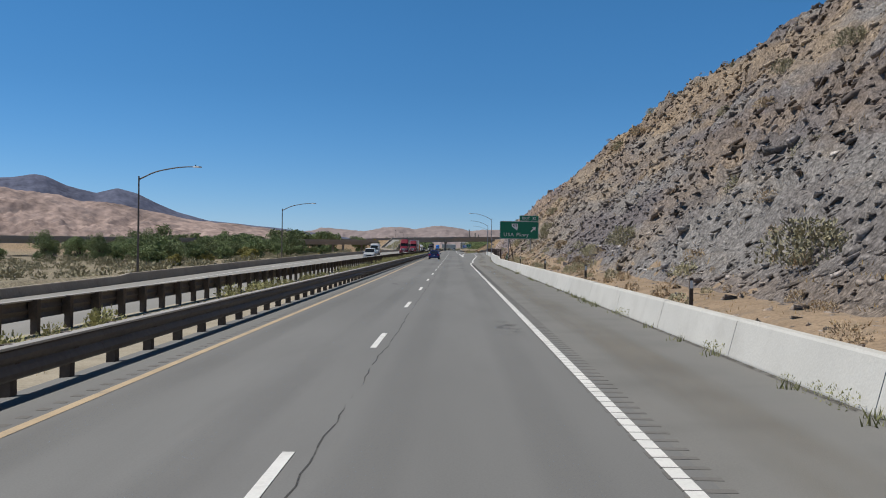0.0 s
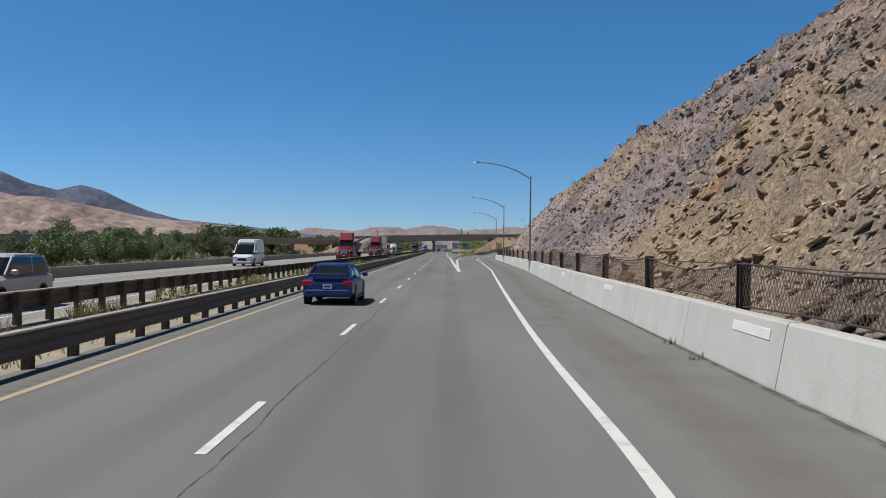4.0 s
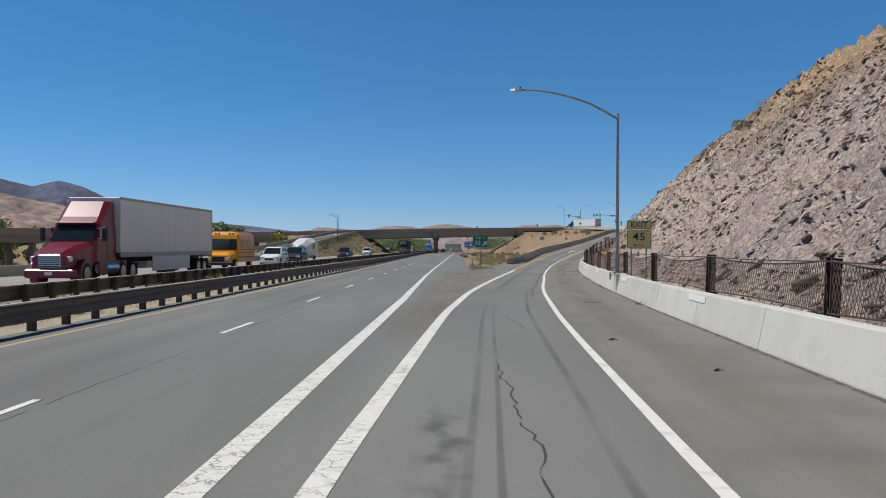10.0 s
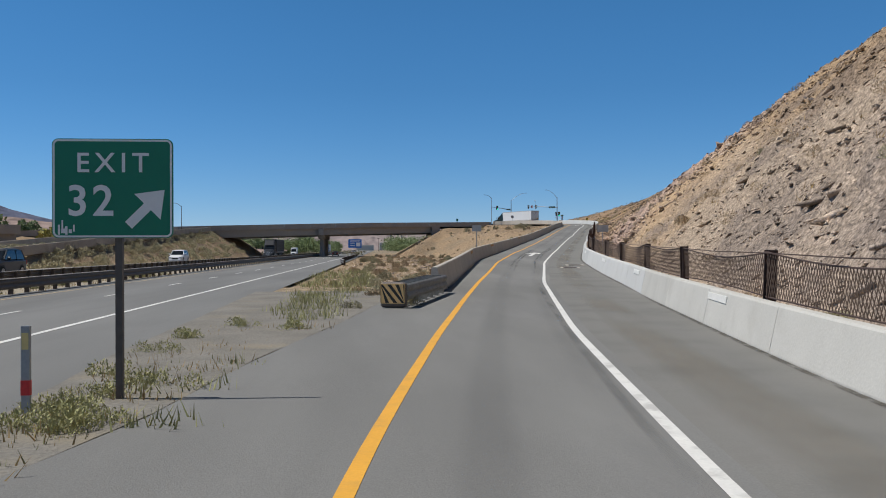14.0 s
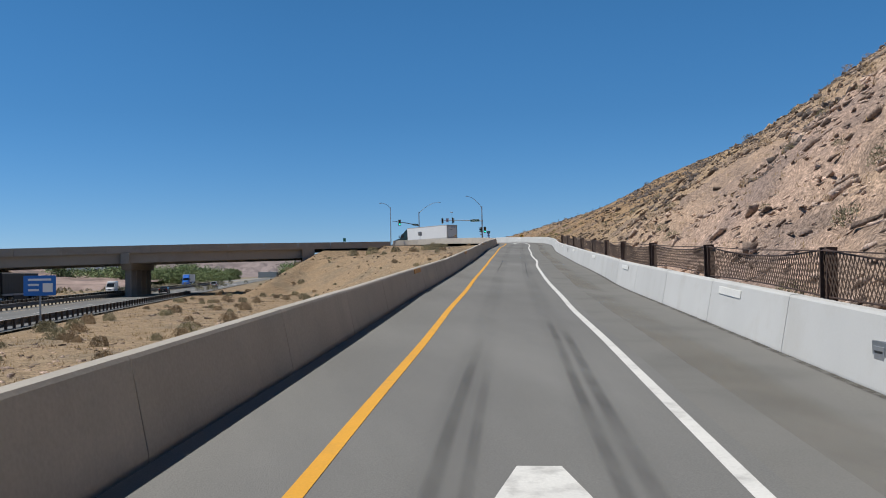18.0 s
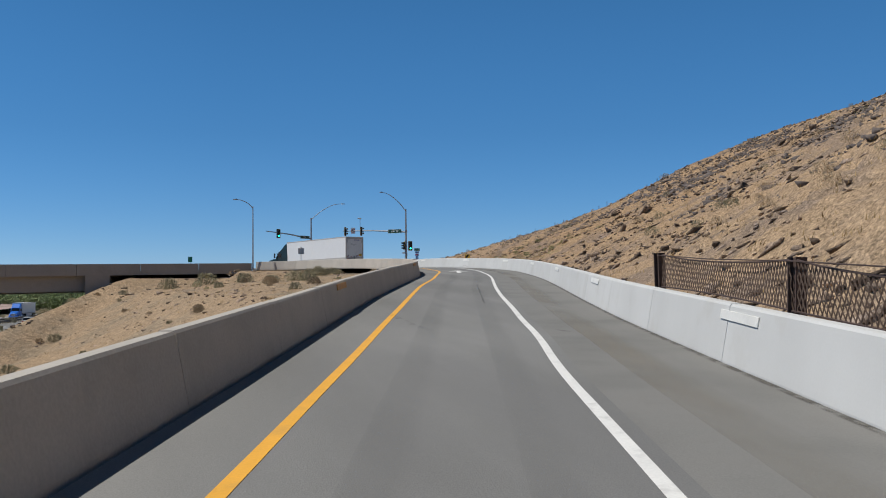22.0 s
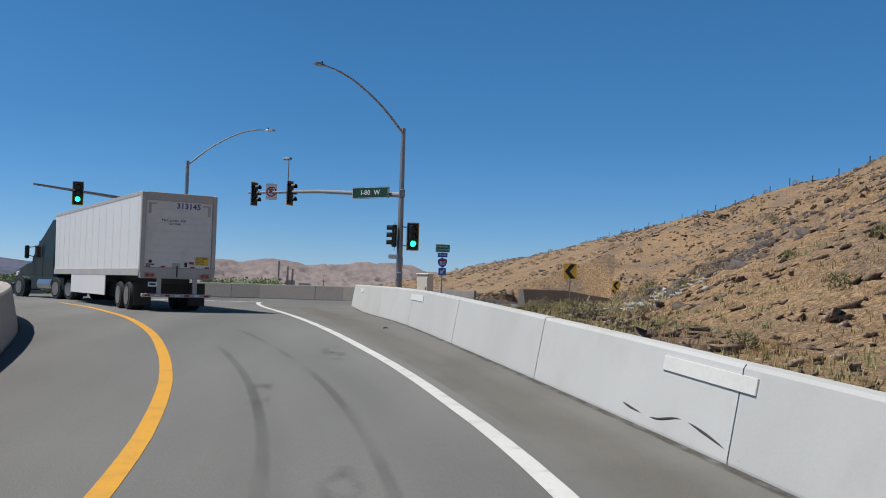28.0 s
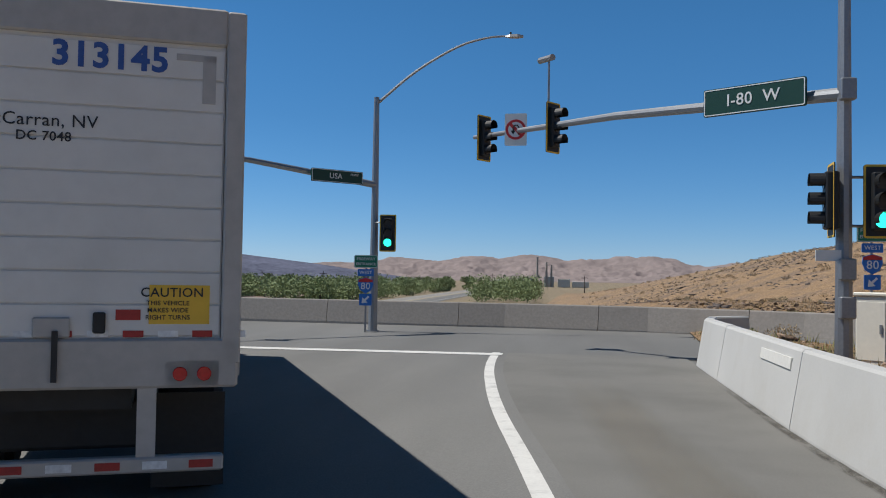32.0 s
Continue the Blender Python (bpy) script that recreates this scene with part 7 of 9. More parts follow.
def tractor(m, colour, label, sleeper=True):
    """A long-nose highway tractor, nose to +y; the fifth wheel is at y = 0."""
    t = thing("truck_tractor", m, label, "truck")
    bm_ = BODY[colour]
    part("frame", Build().box(-0.45, 0.45, -1.4, 5.6, 0.75, 1.02), CHASSIS, t)
    hood = [ring_xz(3.3, 1.0, 0.75, 1.95, 0.16), ring_xz(4.2, 0.98, 0.7, 1.85, 0.18), ring_xz(5.1, 0.9, 0.62, 1.66, 0.2), ring_xz(5.7, 0.74, 0.6, 1.4, 0.2)]
    part("hood", Build().loft(hood), bm_, t)
    cabs = [ring_xy(1.0, 1.12, 0.9 if sleeper else 1.9, 3.5, 0.15), ring_xy(2.0, 1.12, 0.9 if sleeper else 1.9, 3.42, 0.16), ring_xy(2.75, 1.06, 0.9 if sleeper else 1.9, 2.95, 0.2), ring_xy(3.1, 1.05, 0.92 if sleeper else 1.95, 2.5, 0.22), ring_xy(3.85 if sleeper else 3.2, 1.02, 0.98 if sleeper else 2.0, 1.7 if sleeper else 2.4, 0.25)]
    part("cab", Build().loft(cabs), bm_, t)
    part("windscreen", Build().add([(-0.98, 3.45, 2.02), (0.98, 3.45, 2.02), (0.9, 2.97, 2.72), (-0.9, 2.97, 2.72)], [(0, 1, 2, 3)]).add([(-0.98, 3.44, 2.0), (0.98, 3.44, 2.0), (0.9, 2.95, 2.7), (-0.9, 2.95, 2.7)], [(0, 3, 2, 1)]), GLASS, t)
    for s_ in (-1, 1):
        part("side_window", Build().box(s_ * 1.115 - 0.012, s_ * 1.115 + 0.012, 2.25, 3.05, 2.02, 2.6), GLASS, t)
        part("door_line", Build().box(s_ * 1.125 - 0.004, s_ * 1.125 + 0.004, 2.12, 2.15, 1.0, 2.7), RUBBER, t)
        mi = part("mirror", Build().box(s_ * 1.42 - 0.11, s_ * 1.42 + 0.11, 3.2, 3.32, 1.95, 2.6, 0.04), RUBBER, t)
        part("mirror_arm", Build().tube([(s_ * 1.05, 3.25, 2.05), (s_ * 1.35, 3.27, 2.1)], 0.025, 6).tube([(s_ * 1.05, 3.2, 2.55), (s_ * 1.35, 3.27, 2.5)], 0.025, 6), RUBBER, mi)
        part("headlamp", Build().box(s_ * 0.72 - 0.16, s_ * 0.72 + 0.16, 5.35, 5.62, 1.05, 1.3, 0.04), HEADLAMP, t)
        part("fuel_tank", Build().tube([(s_ * 0.95, 0.95, 0.72), (s_ * 0.95, 2.4, 0.72)], 0.32, 14), CHROME, t)
        part("side_fairing", Build().box(s_ * 1.14 - 0.03, s_ * 1.14 + 0.03, -0.2, 3.2, 0.45, 1.05, 0.02), bm_, t)
        part("fender", Build().disc_stack("x", (s_ * 0.98, 4.55, 0.55), [(-0.17, 0.62), (0.17, 0.6)], 18), bm_, t)
        wheel(t, s_ * 1.03, 4.55, 0.51, 0.28)
        for y_ in (0.45, -0.85):
            wheel(t, s_ * 0.95, y_, 0.51, 0.58)
        part("mud_flap", Build().box(s_ * 0.95 - 0.3, s_ * 0.95 + 0.3, -1.5, -1.48, 0.2, 0.9), RUBBER, t)
    part("bumper", Build().box(-1.12, 1.12, 5.45, 5.8, 0.35, 0.75, 0.08), bm_, t)
    gr = part("grille", Build().box(-0.5, 0.5, 5.62, 5.74, 0.78, 1.38, 0.04), CHROME, t)
    for k in range(6):
        part("grille_bar", Build().box(-0.46, 0.46, 5.74, 5.755, 0.84 + k * 0.09, 0.88 + k * 0.09), RUBBER, gr)
    part("number_plate", Build().box(-0.16, 0.16, 5.8, 5.81, 0.48, 0.62), SIGN_W, t)
    part("exhaust_stack", Build().tube([(0.85, 0.75, 1.0), (0.85, 0.75, 3.3)], 0.07, 10), CHROME, t)
    part("visor", Build().box(-0.9, 0.9, 2.85, 3.15, 2.76, 2.84, 0.02), bm_, t)
    return t


def trailer(m, label, length=16.15, lettered=False, skin=None):
    """A box trailer, nose to +y; y = 0 at the rear doors."""
    t = thing("box_trailer", m, label, "trailer")
    skin = skin or TRAILER_W
    W, Z0, Z1 = 1.295, 1.22, 4.11
    part("box", Build().box(-W, W, 0.12, length, Z0 + 0.22, Z1 - 0.03, 0.02), skin, t)
    part("roof_rail", Build().box(-W - 0.012, -W + 0.06, 0.1, length, Z1 - 0.14, Z1, 0.01).box(W - 0.06, W + 0.012, 0.1, length, Z1 - 0.14, Z1, 0.01), TRAILER_F, t)
    for s_ in (-1, 1):
        part("floor_rail", Build().box(s_ * W - 0.03, s_ * W + 0.02, 0.1, length, Z0, Z0 + 0.24), TRAILER_F, t)
        for k in range(12):
            part("side_tape", Build().box(s_ * (W + 0.022) - 0.002, s_ * (W + 0.022) + 0.002, 0.4 + k * 1.3, 1.0 + k * 1.3, Z0 + 0.08, Z0 + 0.13), TAPE_R if k % 2 else TAPE_W, t)
        for k in range(13):
            part("side_seam", Build().box(s_ * (W + 0.003) - 0.003, s_ * (W + 0.003) + 0.003, 1.2 * k + 0.5, 1.2 * k + 0.53, Z0 + 0.25, Z1 - 0.15), skin, t)
        part("rear_post", Build().box(s_ * (W - 0.06) - 0.075, s_ * (W - 0.06) + 0.075, 0, 0.16, Z0 + 0.1, Z1 - 0.02, 0.015), TRAILER_F, t)
        part("skirt", Build().box(s_ * W - 0.02, s_ * W + 0.01, 5.0, 11.6, 0.45, Z0), skin, t)
        part("landing_leg", Build().box(s_ * 0.75 - 0.07, s_ * 0.75 + 0.07, 13.0, 13.14, 0.25, Z0), CHASSIS, t)
        for y_ in (1.75, 3.0):
            wheel(t, s_ * 0.98, y_, 0.51, 0.58)
        part("mud_flap", Build().box(s_ * 0.95 - 0.3, s_ * 0.95 + 0.3, 0.85, 0.87, 0.2, 1.0), RUBBER, t)
        for k in (0.86, 1.04):
            lamp = part("tail_lamp", Build().disc_stack("y", (s_ * k, -0.015, Z0 + 0.03), [(-0.01, 0.05), (0.0, 0.055), (0.03, 0.055)], 14), RED_LAMP, t)
        part("lamp_box", Build().box(s_ * 0.95 - 0.2, s_ * 0.95 + 0.2, 0.0, 0.03, Z0 - 0.06, Z0 + 0.13), TRAILER_F, t)
        part("bumper_leg", Build().box(s_ * 0.62 - 0.07, s_ * 0.62 + 0.07, 0.02, 0.12, 0.55, Z0 - 0.05), TRAILER_F, t)
    part("header", Build().box(-W + 0.13, W - 0.13, 0, 0.14, Z1 - 0.3, Z1 - 0.01, 0.015), TRAILER_F, t)
    part("sill", Build().box(-W, W, 0.0, 0.2, Z0 - 0.08, Z0 + 0.3, 0.02), TRAILER_F, t)
    door = part("door", Build().box(-W + 0.14, W - 0.14, 0.05, 0.1, Z0 + 0.3, Z1 - 0.3), TRAILER_D if lettered else skin, t, "ribbed roll-up door")
    n = 9
    for k in range(n):
        z = Z0 + 0.32 + k * (Z1 - Z0 - 0.64) / n
        part("slat", Build().box(-W + 0.15, W - 0.15, 0.035, 0.05, z, z + (Z1 - Z0 - 0.64) / n - 0.014, 0.004), TRAILER_D if lettered else skin, door)
    for k in range(10):
        x = -W + 0.2 + k * 0.255
        part("rear_tape", Build().box(x, x + 0.15, 0.028, 0.034, Z0 + 0.31, Z0 + 0.36), TAPE_R if k % 2 == 0 else TAPE_W, t)
    part("bumper", Build().box(-1.2, 1.2, 0.0, 0.12, 0.5, 0.62, 0.015), TRAILER_F, t)
    for k in range(7):
        x = -1.1 + k * 0.34
        part("bumper_tape", Build().box(x, x + 0.18, -0.006, -0.001, 0.53, 0.59), TAPE_W if k % 2 else TAPE_R, t)
    part("chassis", Build().box(-0.5, 0.5, 0.3, length - 0.4, 0.95, Z0 + 0.02), CHASSIS, t)
    part("axle_box", Build().box(-0.62, 0.62, 0.8, 4.2, 0.55, 0.96, 0.03), CHASSIS, t)
    latch = part("latch", Build().box(-0.2, 0.06, 0.0, 0.035, Z0 + 0.31, Z0 + 0.46, 0.01), TRAILER_F, t)
    part("latch_handle", Build().box(-0.06, -0.02, -0.03, 0.0, Z0 - 0.02, Z0 + 0.36), CHASSIS, latch)
    part("lock_box", Build().box(0.22, 0.31, -0.01, 0.03, Z0 + 0.34, Z0 + 0.5, 0.01), CHASSIS, t)
    if lettered:
        y_ = 0.03
        legend("313145", 0.265, 0.3, 3.66, BLUE_INK, door, y=y_, bold=0.03, gap=1.08)
        legend("McCarran, NV", 0.135, -0.2, 3.15, BLACK_INK, door, y=y_, bold=0.0)
        legend("DC 7048", 0.1, -0.16, 3.03, BLACK_INK, door, y=y_)
        dec = part("caution_decal", Build().box(0.62, 1.07, 0.028, 0.034, 1.63, 1.93), SIGN_Y, door, "yellow caution decal")
        legend("CAUTION", 0.1, 0.79, 1.87, BLACK_INK, dec, y=0.026)
        for k, line_ in enumerate(("THIS VEHICLE", "MAKES WIDE", "RIGHT TURNS")):
            legend(line_, 0.05, 0.76, 1.79 - k * 0.055, BLACK_INK, dec, y=0.026)
        part("small_decal", Build().box(0.38, 0.56, 0.028, 0.034, 1.66, 1.74), TAPE_R, door)
        part("maker_mark", Build().disc_stack("y", (-0.95, 0.028, 1.72), [(0, 0.06), (0.006, 0.06)], 16), BLACK_INK, door)
        part("maker_bar", Build().box(-1.09, -0.81, 0.028, 0.033, 1.6, 1.64), BLACK_INK, door)
        pl = part("number_plate", Build().box(-1.0, -0.7, 0.01, 0.02, 0.86, 1.02), SIGN_W, t)
        part("plate_bar", Build().box(-0.96, -0.74, 0.006, 0.009, 0.91, 0.97), BLACK_INK, pl)
        for s_, a_, b_ in ((-1, -1.08, -0.98), (1, 0.98, 1.08)):
            part("tape_mark", Build().box(a_, b_, 0.028, 0.033, 3.35, 3.72).box(min(a_, b_ - 0.3) if s_ > 0 else a_, b_ if s_ > 0 else a_ + 0.3, 0.028, 0.033, 3.68, 3.73), TRAILER_F, door)
    return t


def bus(m, label):
    t = thing("school_bus", m, label, "bus")
    bm_ = BODY["bus"]
    part("body", Build().loft([ring_xy(0.6, 1.12, -3.3, 1.9, 0.12), ring_xy(2.0, 1.14, -3.3, 1.9, 0.12), ring_xy(2.6, 1.1, -3.28, 1.75, 0.15), ring_xy(2.85, 0.9, -3.1, 1.55, 0.2)]), bm_, t)
    part("hood", Build().loft([ring_xz(1.85, 0.98, 0.55, 1.4), ring_xz(3.0, 0.92, 0.5, 1.3), ring_xz(3.35, 0.8, 0.5, 1.1)]), bm_, t)
    part("windscreen", Build().box(-1.0, 1.0, 1.9, 1.93, 1.5, 2.3, 0.01), GLASS, t)
    for s_ in (-1, 1):
        for k in range(6):
            part("window", Build().box(s_ * 1.135 - 0.012, s_ * 1.135 + 0.012, -3.1 + k * 0.8, -2.45 + k * 0.8, 1.65, 2.25), GLASS, t)
        for z in (0.95, 1.3, 1.5):
            part("stripe", Build().box(s_ * 1.145 - 0.006, s_ * 1.145 + 0.006, -3.25, 1.85, z, z + 0.06), CHASSIS, t)
        for y_ in (-2.2, 2.5):
            wheel(t, s_ * 0.95, y_, 0.42, 0.3)
        part("headlamp", Build().box(s_ * 0.65 - 0.14, s_ * 0.65 + 0.14, 3.28, 3.38, 0.75, 0.98, 0.02), HEADLAMP, t)
    part("bumper", Build().box(-1.1, 1.1, 3.3, 3.5, 0.4, 0.62, 0.03), CHASSIS, t)
    part("grille", Build().box(-0.45, 0.45, 3.33, 3.38, 0.65, 1.0), CHASSIS, t)
    for lx_ in (-0.66, -0.4, 0.4, 0.66):
        part("crown_lamp", Build().box(lx_ - 0.09, lx_ + 0.09, 1.62, 1.73, 2.64, 2.78, 0.03), AMBER, t)
    return t


# the white trailer and its tractor at the head of the ramp
TR = 24.0
rear = Vector((55.6, 613.95, 9.03))
trailer(Matrix.Translation(rear) @ Matrix.Rotation(radians(TR), 4, "Z"), "dusty white box trailer with blue fleet number on its door", lettered=True)
kp = rear + Matrix.Rotation(radians(TR), 3, "Z") @ Vector((0, 15.2, 0))
tractor(Matrix.Translation(kp) @ Matrix.Rotation(radians(TR + 16), 4, "Z"), "green", "dark green tractor pulling the white trailer")
# eastbound
car(pose(-3.45, 152, 0.0, 0, 0, -0.3), "blue", "blue sedan with rear spoiler on the freeway")
car(pose(-3.5, 620, -0.14), "dark", "dark car far along the freeway")
car(pose(0.0, 700, -0.14), "silver", "silver car far along the freeway", "suv")
# westbound traffic
flip = 180
car(pose(-13.7, 147, float(west_z(147)), 0, 0, flip), "silver", "pale silver utility vehicle in the westbound lanes", "suv")
car(pose(-17.9, 204, float(west_z(204)), 0, 0, flip), "white", "white delivery van in the westbound lanes", "van")
tractor(pose(-13.9, 254, float(west_z(254)), 0, 0, flip), "red", "dark red long-nose tractor in the westbound lanes")
tb = thing("dump_trailer", pose(-13.9, 253.0, float(west_z(253.0)), 0, 0, flip), "dark tarped dump trailer behind the red tractor", "trailer")
part("hopper", Build().loft([ring_xy(1.05, 0.8, -8.2, 0.6, 0.1), ring_xy(2.1, 1.2, -9.4, 1.2, 0.1), ring_xy(2.35, 1.2, -9.5, 1.2, 0.1)]), CHASSIS, tb)
part("tarp", Build().loft([ring_xy(2.36, 1.18, -9.4, 1.1, 0.1), ring_xy(2.6, 0.9, -8.6, 0.4, 0.3), ring_xy(2.8, 0.4, -6.5, -2.5, 0.3)]), RUBBER, tb)
part("frame", Build().box(-0.45, 0.45, -9.2, 1.0, 0.8, 1.06), CHASSIS, tb)
for s_ in (-1, 1):
    for y_ in (-7.0, -8.3):
        wheel(tb, s_ * 0.95, y_, 0.5, 0.55)
tractor(pose(-13.9, 309, float(west_z(309)), 0, 0, flip), "red", "crimson highway tractor in the westbound lanes")
trailer(pose(-13.9, 309 + 15.2, float(west_z(309 + 15.2)), 0, 0, flip), "plain white box trailer behind the crimson tractor")
bus(pose(-13.8, 333.5, float(west_z(333.5)), 0, 0, flip), "short yellow school bus in the westbound lanes")
car(pose(-13.8, 350, float(west_z(350)), 0, 0, flip), "white", "white utility vehicle in the westbound lanes", "suv")
car(pose(-13.8, 361, float(west_z(361)), 0, 0, flip), "dark", "dark utility vehicle towing a camper", "suv")
cp_ = thing("camper_trailer", pose(-13.8, 367.2, float(west_z(367.2)), 0, 0, flip), "rounded silver-white camper trailer", "trailer")
part("shell", Build().loft([ring_xz(-2.9, 0.5, 0.9, 2.0, 0.3), ring_xz(-2.5, 1.05, 0.55, 2.6, 0.4), ring_xz(0, 1.15, 0.5, 2.75, 0.4), ring_xz(2.2, 1.05, 0.55, 2.6, 0.4), ring_xz(2.7, 0.5, 0.9, 2.0, 0.3)]), BODY["white"], cp_)
for s_ in (-1, 1):
    wheel(cp_, s_ * 0.95, -0.3, 0.34, 0.22)
    part("window", Build().box(s_ * 1.15 - 0.02, s_ * 1.15 + 0.012, 0.4, 1.5, 1.5, 2.1), GLASS, cp_)
part("hitch", Build().tube([(0, 2.5, 0.6), (0, 3.4, 0.55)], 0.05, 6), CHASSIS, cp_)
car(pose(-17.6, 384, float(west_z(384)), 0, 0, flip), "white", "white car in the westbound lanes")
car(pose(-13.8, 402, float(west_z(402)), 0, 0, flip), "dark", "dark green utility vehicle in the westbound lanes", "suv")
car(pose(-17.5, 470, float(west_z(470)), 0, 0, flip), "white", "white pickup-sized vehicle in the westbound lanes", "suv")
tractor(pose(-13.9, 545, float(west_z(545)), 0, 0, flip), "dark", "dark tractor below the overpass")
trailer(pose(-13.9, 545 + 15.2, float(west_z(545 + 15.2)), 0, 0, flip), "dark-sided box trailer below the overpass", skin=CHASSIS)
tractor(pose(-13.9, 757, float(west_z(757)), 0, 0, flip), "sky", "bright blue tractor far along the westbound lanes")
trailer(pose(-13.9, 757 + 15.2, float(west_z(757 + 15.2)), 0, 0, flip), "white box trailer far along the westbound lanes")
car(pose(-17.5, 640, float(west_z(640)), 0, 0, flip), "white", "white van far along the westbound lanes", "van")

# ---- rocks ----
def blob_template():
    bm = bmesh.new()
    bmesh.ops.create_cube(bm, size=1.45)
    bmesh.ops.triangulate(bm, faces=bm.faces)
    v = np.array([p.co[:] for p in bm.verts])
    f = np.array([[q.index for q in p.verts] for p in bm.faces])
    bm.free()
    return v, f


BV, BF = blob_template()
rng = np.random.RandomState(21)


def scatter_rocks(name, centres, sizes, flat=0.8, jag=0.36, slabs=False):
    n, k = len(centres), len(BV)
    v = np.repeat(BV[None], n, 0) * (1 + jag * rng.randn(n, k, 1)) + 0.22 * rng.randn(n, k, 3)
    v = np.clip(v, -1.5, 1.5)
    v = v * (sizes[:, None, None] * np.stack([rng.uniform(0.7, 1.3, n), rng.uniform(0.7, 1.3, n), rng.uniform(0.45, 1.0, n) * flat], -1)[:, None, :])
    a = rng.uniform(0, 6.28, n)
    if slabs:
        # plates split along the beds, rising towards the south
        v = v * np.array([0.8, 1.75, 0.5])
        v[..., 2] -= (0.3 + 0.12 * rng.randn(n))[:, None] * v[..., 1]
        a = 0.35 * rng.randn(n)
    c, s = np.cos(a)[:, None], np.sin(a)[:, None]
    x, y = v[..., 0] * c - v[..., 1] * s, v[..., 0] * s + v[..., 1] * c
    v = np.stack([x, y, v[..., 2] - 0.25 * sizes[:, None]], -1) + centres[:, None, :]
    f = (BF[None] + (np.arange(n) * k)[:, None, None]).reshape(-1, 3)
    return array_mesh(name, v.reshape(-1, 3), f)


def on_hill(n, y0, y1, power=1.0, dmax=26.0):
    y = rng.uniform(y0, y1, n)
    toe, s1, hc, s2 = hill_sections(y)
    run = hc / s1 + toe
    d = 0.8 + (np.minimum(run * 1.05, dmax)) * rng.uniform(0, 1, n) ** power
    return np.stack([hill_wall(y) + d, y, hill_z(y, d)], -1), d


HILL_STONE = zone_mat("broken_hill_rock", [(-80, (0.286, 0.26, 0.236)), (60, (0.271, 0.254, 0.241)), (118, (0.317, 0.262, 0.207)), (150, (0.39, 0.281, 0.177)), (185, (0.354, 0.283, 0.262)), (260, (0.397, 0.323, 0.293)), (340, (0.451, 0.366, 0.305)), (400, (0.439, 0.348, 0.262)), (450, (0.488, 0.366, 0.293)), (505, (0.304, 0.231, 0.173)), (600, (0.242, 0.179, 0.131)), (1000, (0.231, 0.173, 0.126))], -80, 1000, (0.15, 0.13, 0.12), 1.1, 0.4, (0.46, 0.6), 0.25, 0.62, beds=((3.0, (0.17, 0.15, 0.15), 0.85), (17.0, (0.33, 0.242, 0.155), 0.7)), stains=(((12.6, 156, 4.2), 2.6, (0.46, 0.24, 0.09), 0.7), ((15.0, 160, 8.5), 6.0, (0.38, 0.275, 0.165), 0.5)), crest=((8.0, 11.5, 230, 400, (0.37, 0.255, 0.15), 0.85),))
c1, dd1 = on_hill(120000, -20, 445)
keep = vnoise(c1[:, 1] / 3.1 + 7, dd1 / 2.6) + 0.35 * rng.rand(len(c1)) > 0.42
keep &= ~((c1[:, 1] > 398) & (dd1 < 13) & (rng.rand(len(c1)) < 0.8))
keep &= (c1[:, 1] > 125) | (dd1 > 2.5 + 1.8 * vnoise(c1[:, 1] / 5, 0 * dd1)) | (rng.rand(len(c1)) < 0.3)
c1 = c1[keep]
sz = np.clip(rng.lognormal(-2.62, 0.6, len(c1)) * np.interp(c1[:, 1], [150, 190, 390, 440], [1, 0.66, 0.66, 1]), 0.035, 0.34)
solid("rocks", scatter_rocks("rocks", c1, sz * 0.95, 1.0, 0.36, True), HILL_STONE, "broken grey and tan rock on the cut face", "rocks", "stuff")
c2, dd2 = on_hill(46000, 425, 720, 0.9, 60)
keep = vnoise(c2[:, 1] / 6.5 + 3, dd2 / 4.0) + 0.4 * rng.rand(len(c2)) > 0.6
c2 = c2[keep]
c2 = c2[~on_side_road(c2[:, 0], c2[:, 1], 0.4)]
sz = np.clip(rng.lognormal(-2.2, 0.55, len(c2)), 0.06, np.interp(c2[:, 1], [585, 610], [0.5, 0.2]))
solid("rocks", scatter_rocks("rocks", c2, sz, 1.0, 0.36, True), HILL_STONE, "scattered brown rock on the dry hillside", "rocks", "stuff")
y = rng.uniform(-20, 620, 3600)
toe, s1, hc, s2 = hill_sections(y)
d = toe + hc / s1 + 2.0 - 8.0 * rng.uniform(0, 1, len(y)) ** 1.5
keep = vnoise(y / 11, d / 5) > 0.45
y, d = y[keep], d[keep]
c3 = np.stack([hill_wall(y) + d, y, hill_z(y, d) - 0.22], -1)
solid("rocks", scatter_rocks("rocks", c3, np.clip(rng.lognormal(-1.75, 0.5, len(y)), 0.08, 0.5), 1.0, 0.3), ROCK_DARK, "dark weathered outcrops along the crest", "rocks", "stuff")
ye_ = rng.uniform(372, 612, 11000)
xe_ = 6.0 + (left_wall_x(np.maximum(381, ye_)) - 7.0) * rng.uniform(0, 1, len(ye_)) ** 0.8
keep = vnoise(xe_ / 3.0, ye_ / 4.0) + 0.4 * rng.rand(len(ye_)) > 0.6
xe_, ye_ = xe_[keep], ye_[keep]
solid("rocks", scatter_rocks("rocks", np.stack([xe_, ye_, ground_z(xe_, ye_)], -1), np.clip(rng.lognormal(-2.5, 0.5, len(xe_)), 0.04, 0.35)), HILL_STONE, "small brown stones over the ramp embankment", "rocks", "stuff")
g2 = np.random.RandomState(63)
cy_, cd_ = g2.uniform(470, 690, 110), 9 + 36 * g2.uniform(0, 1, 110) ** 0.7
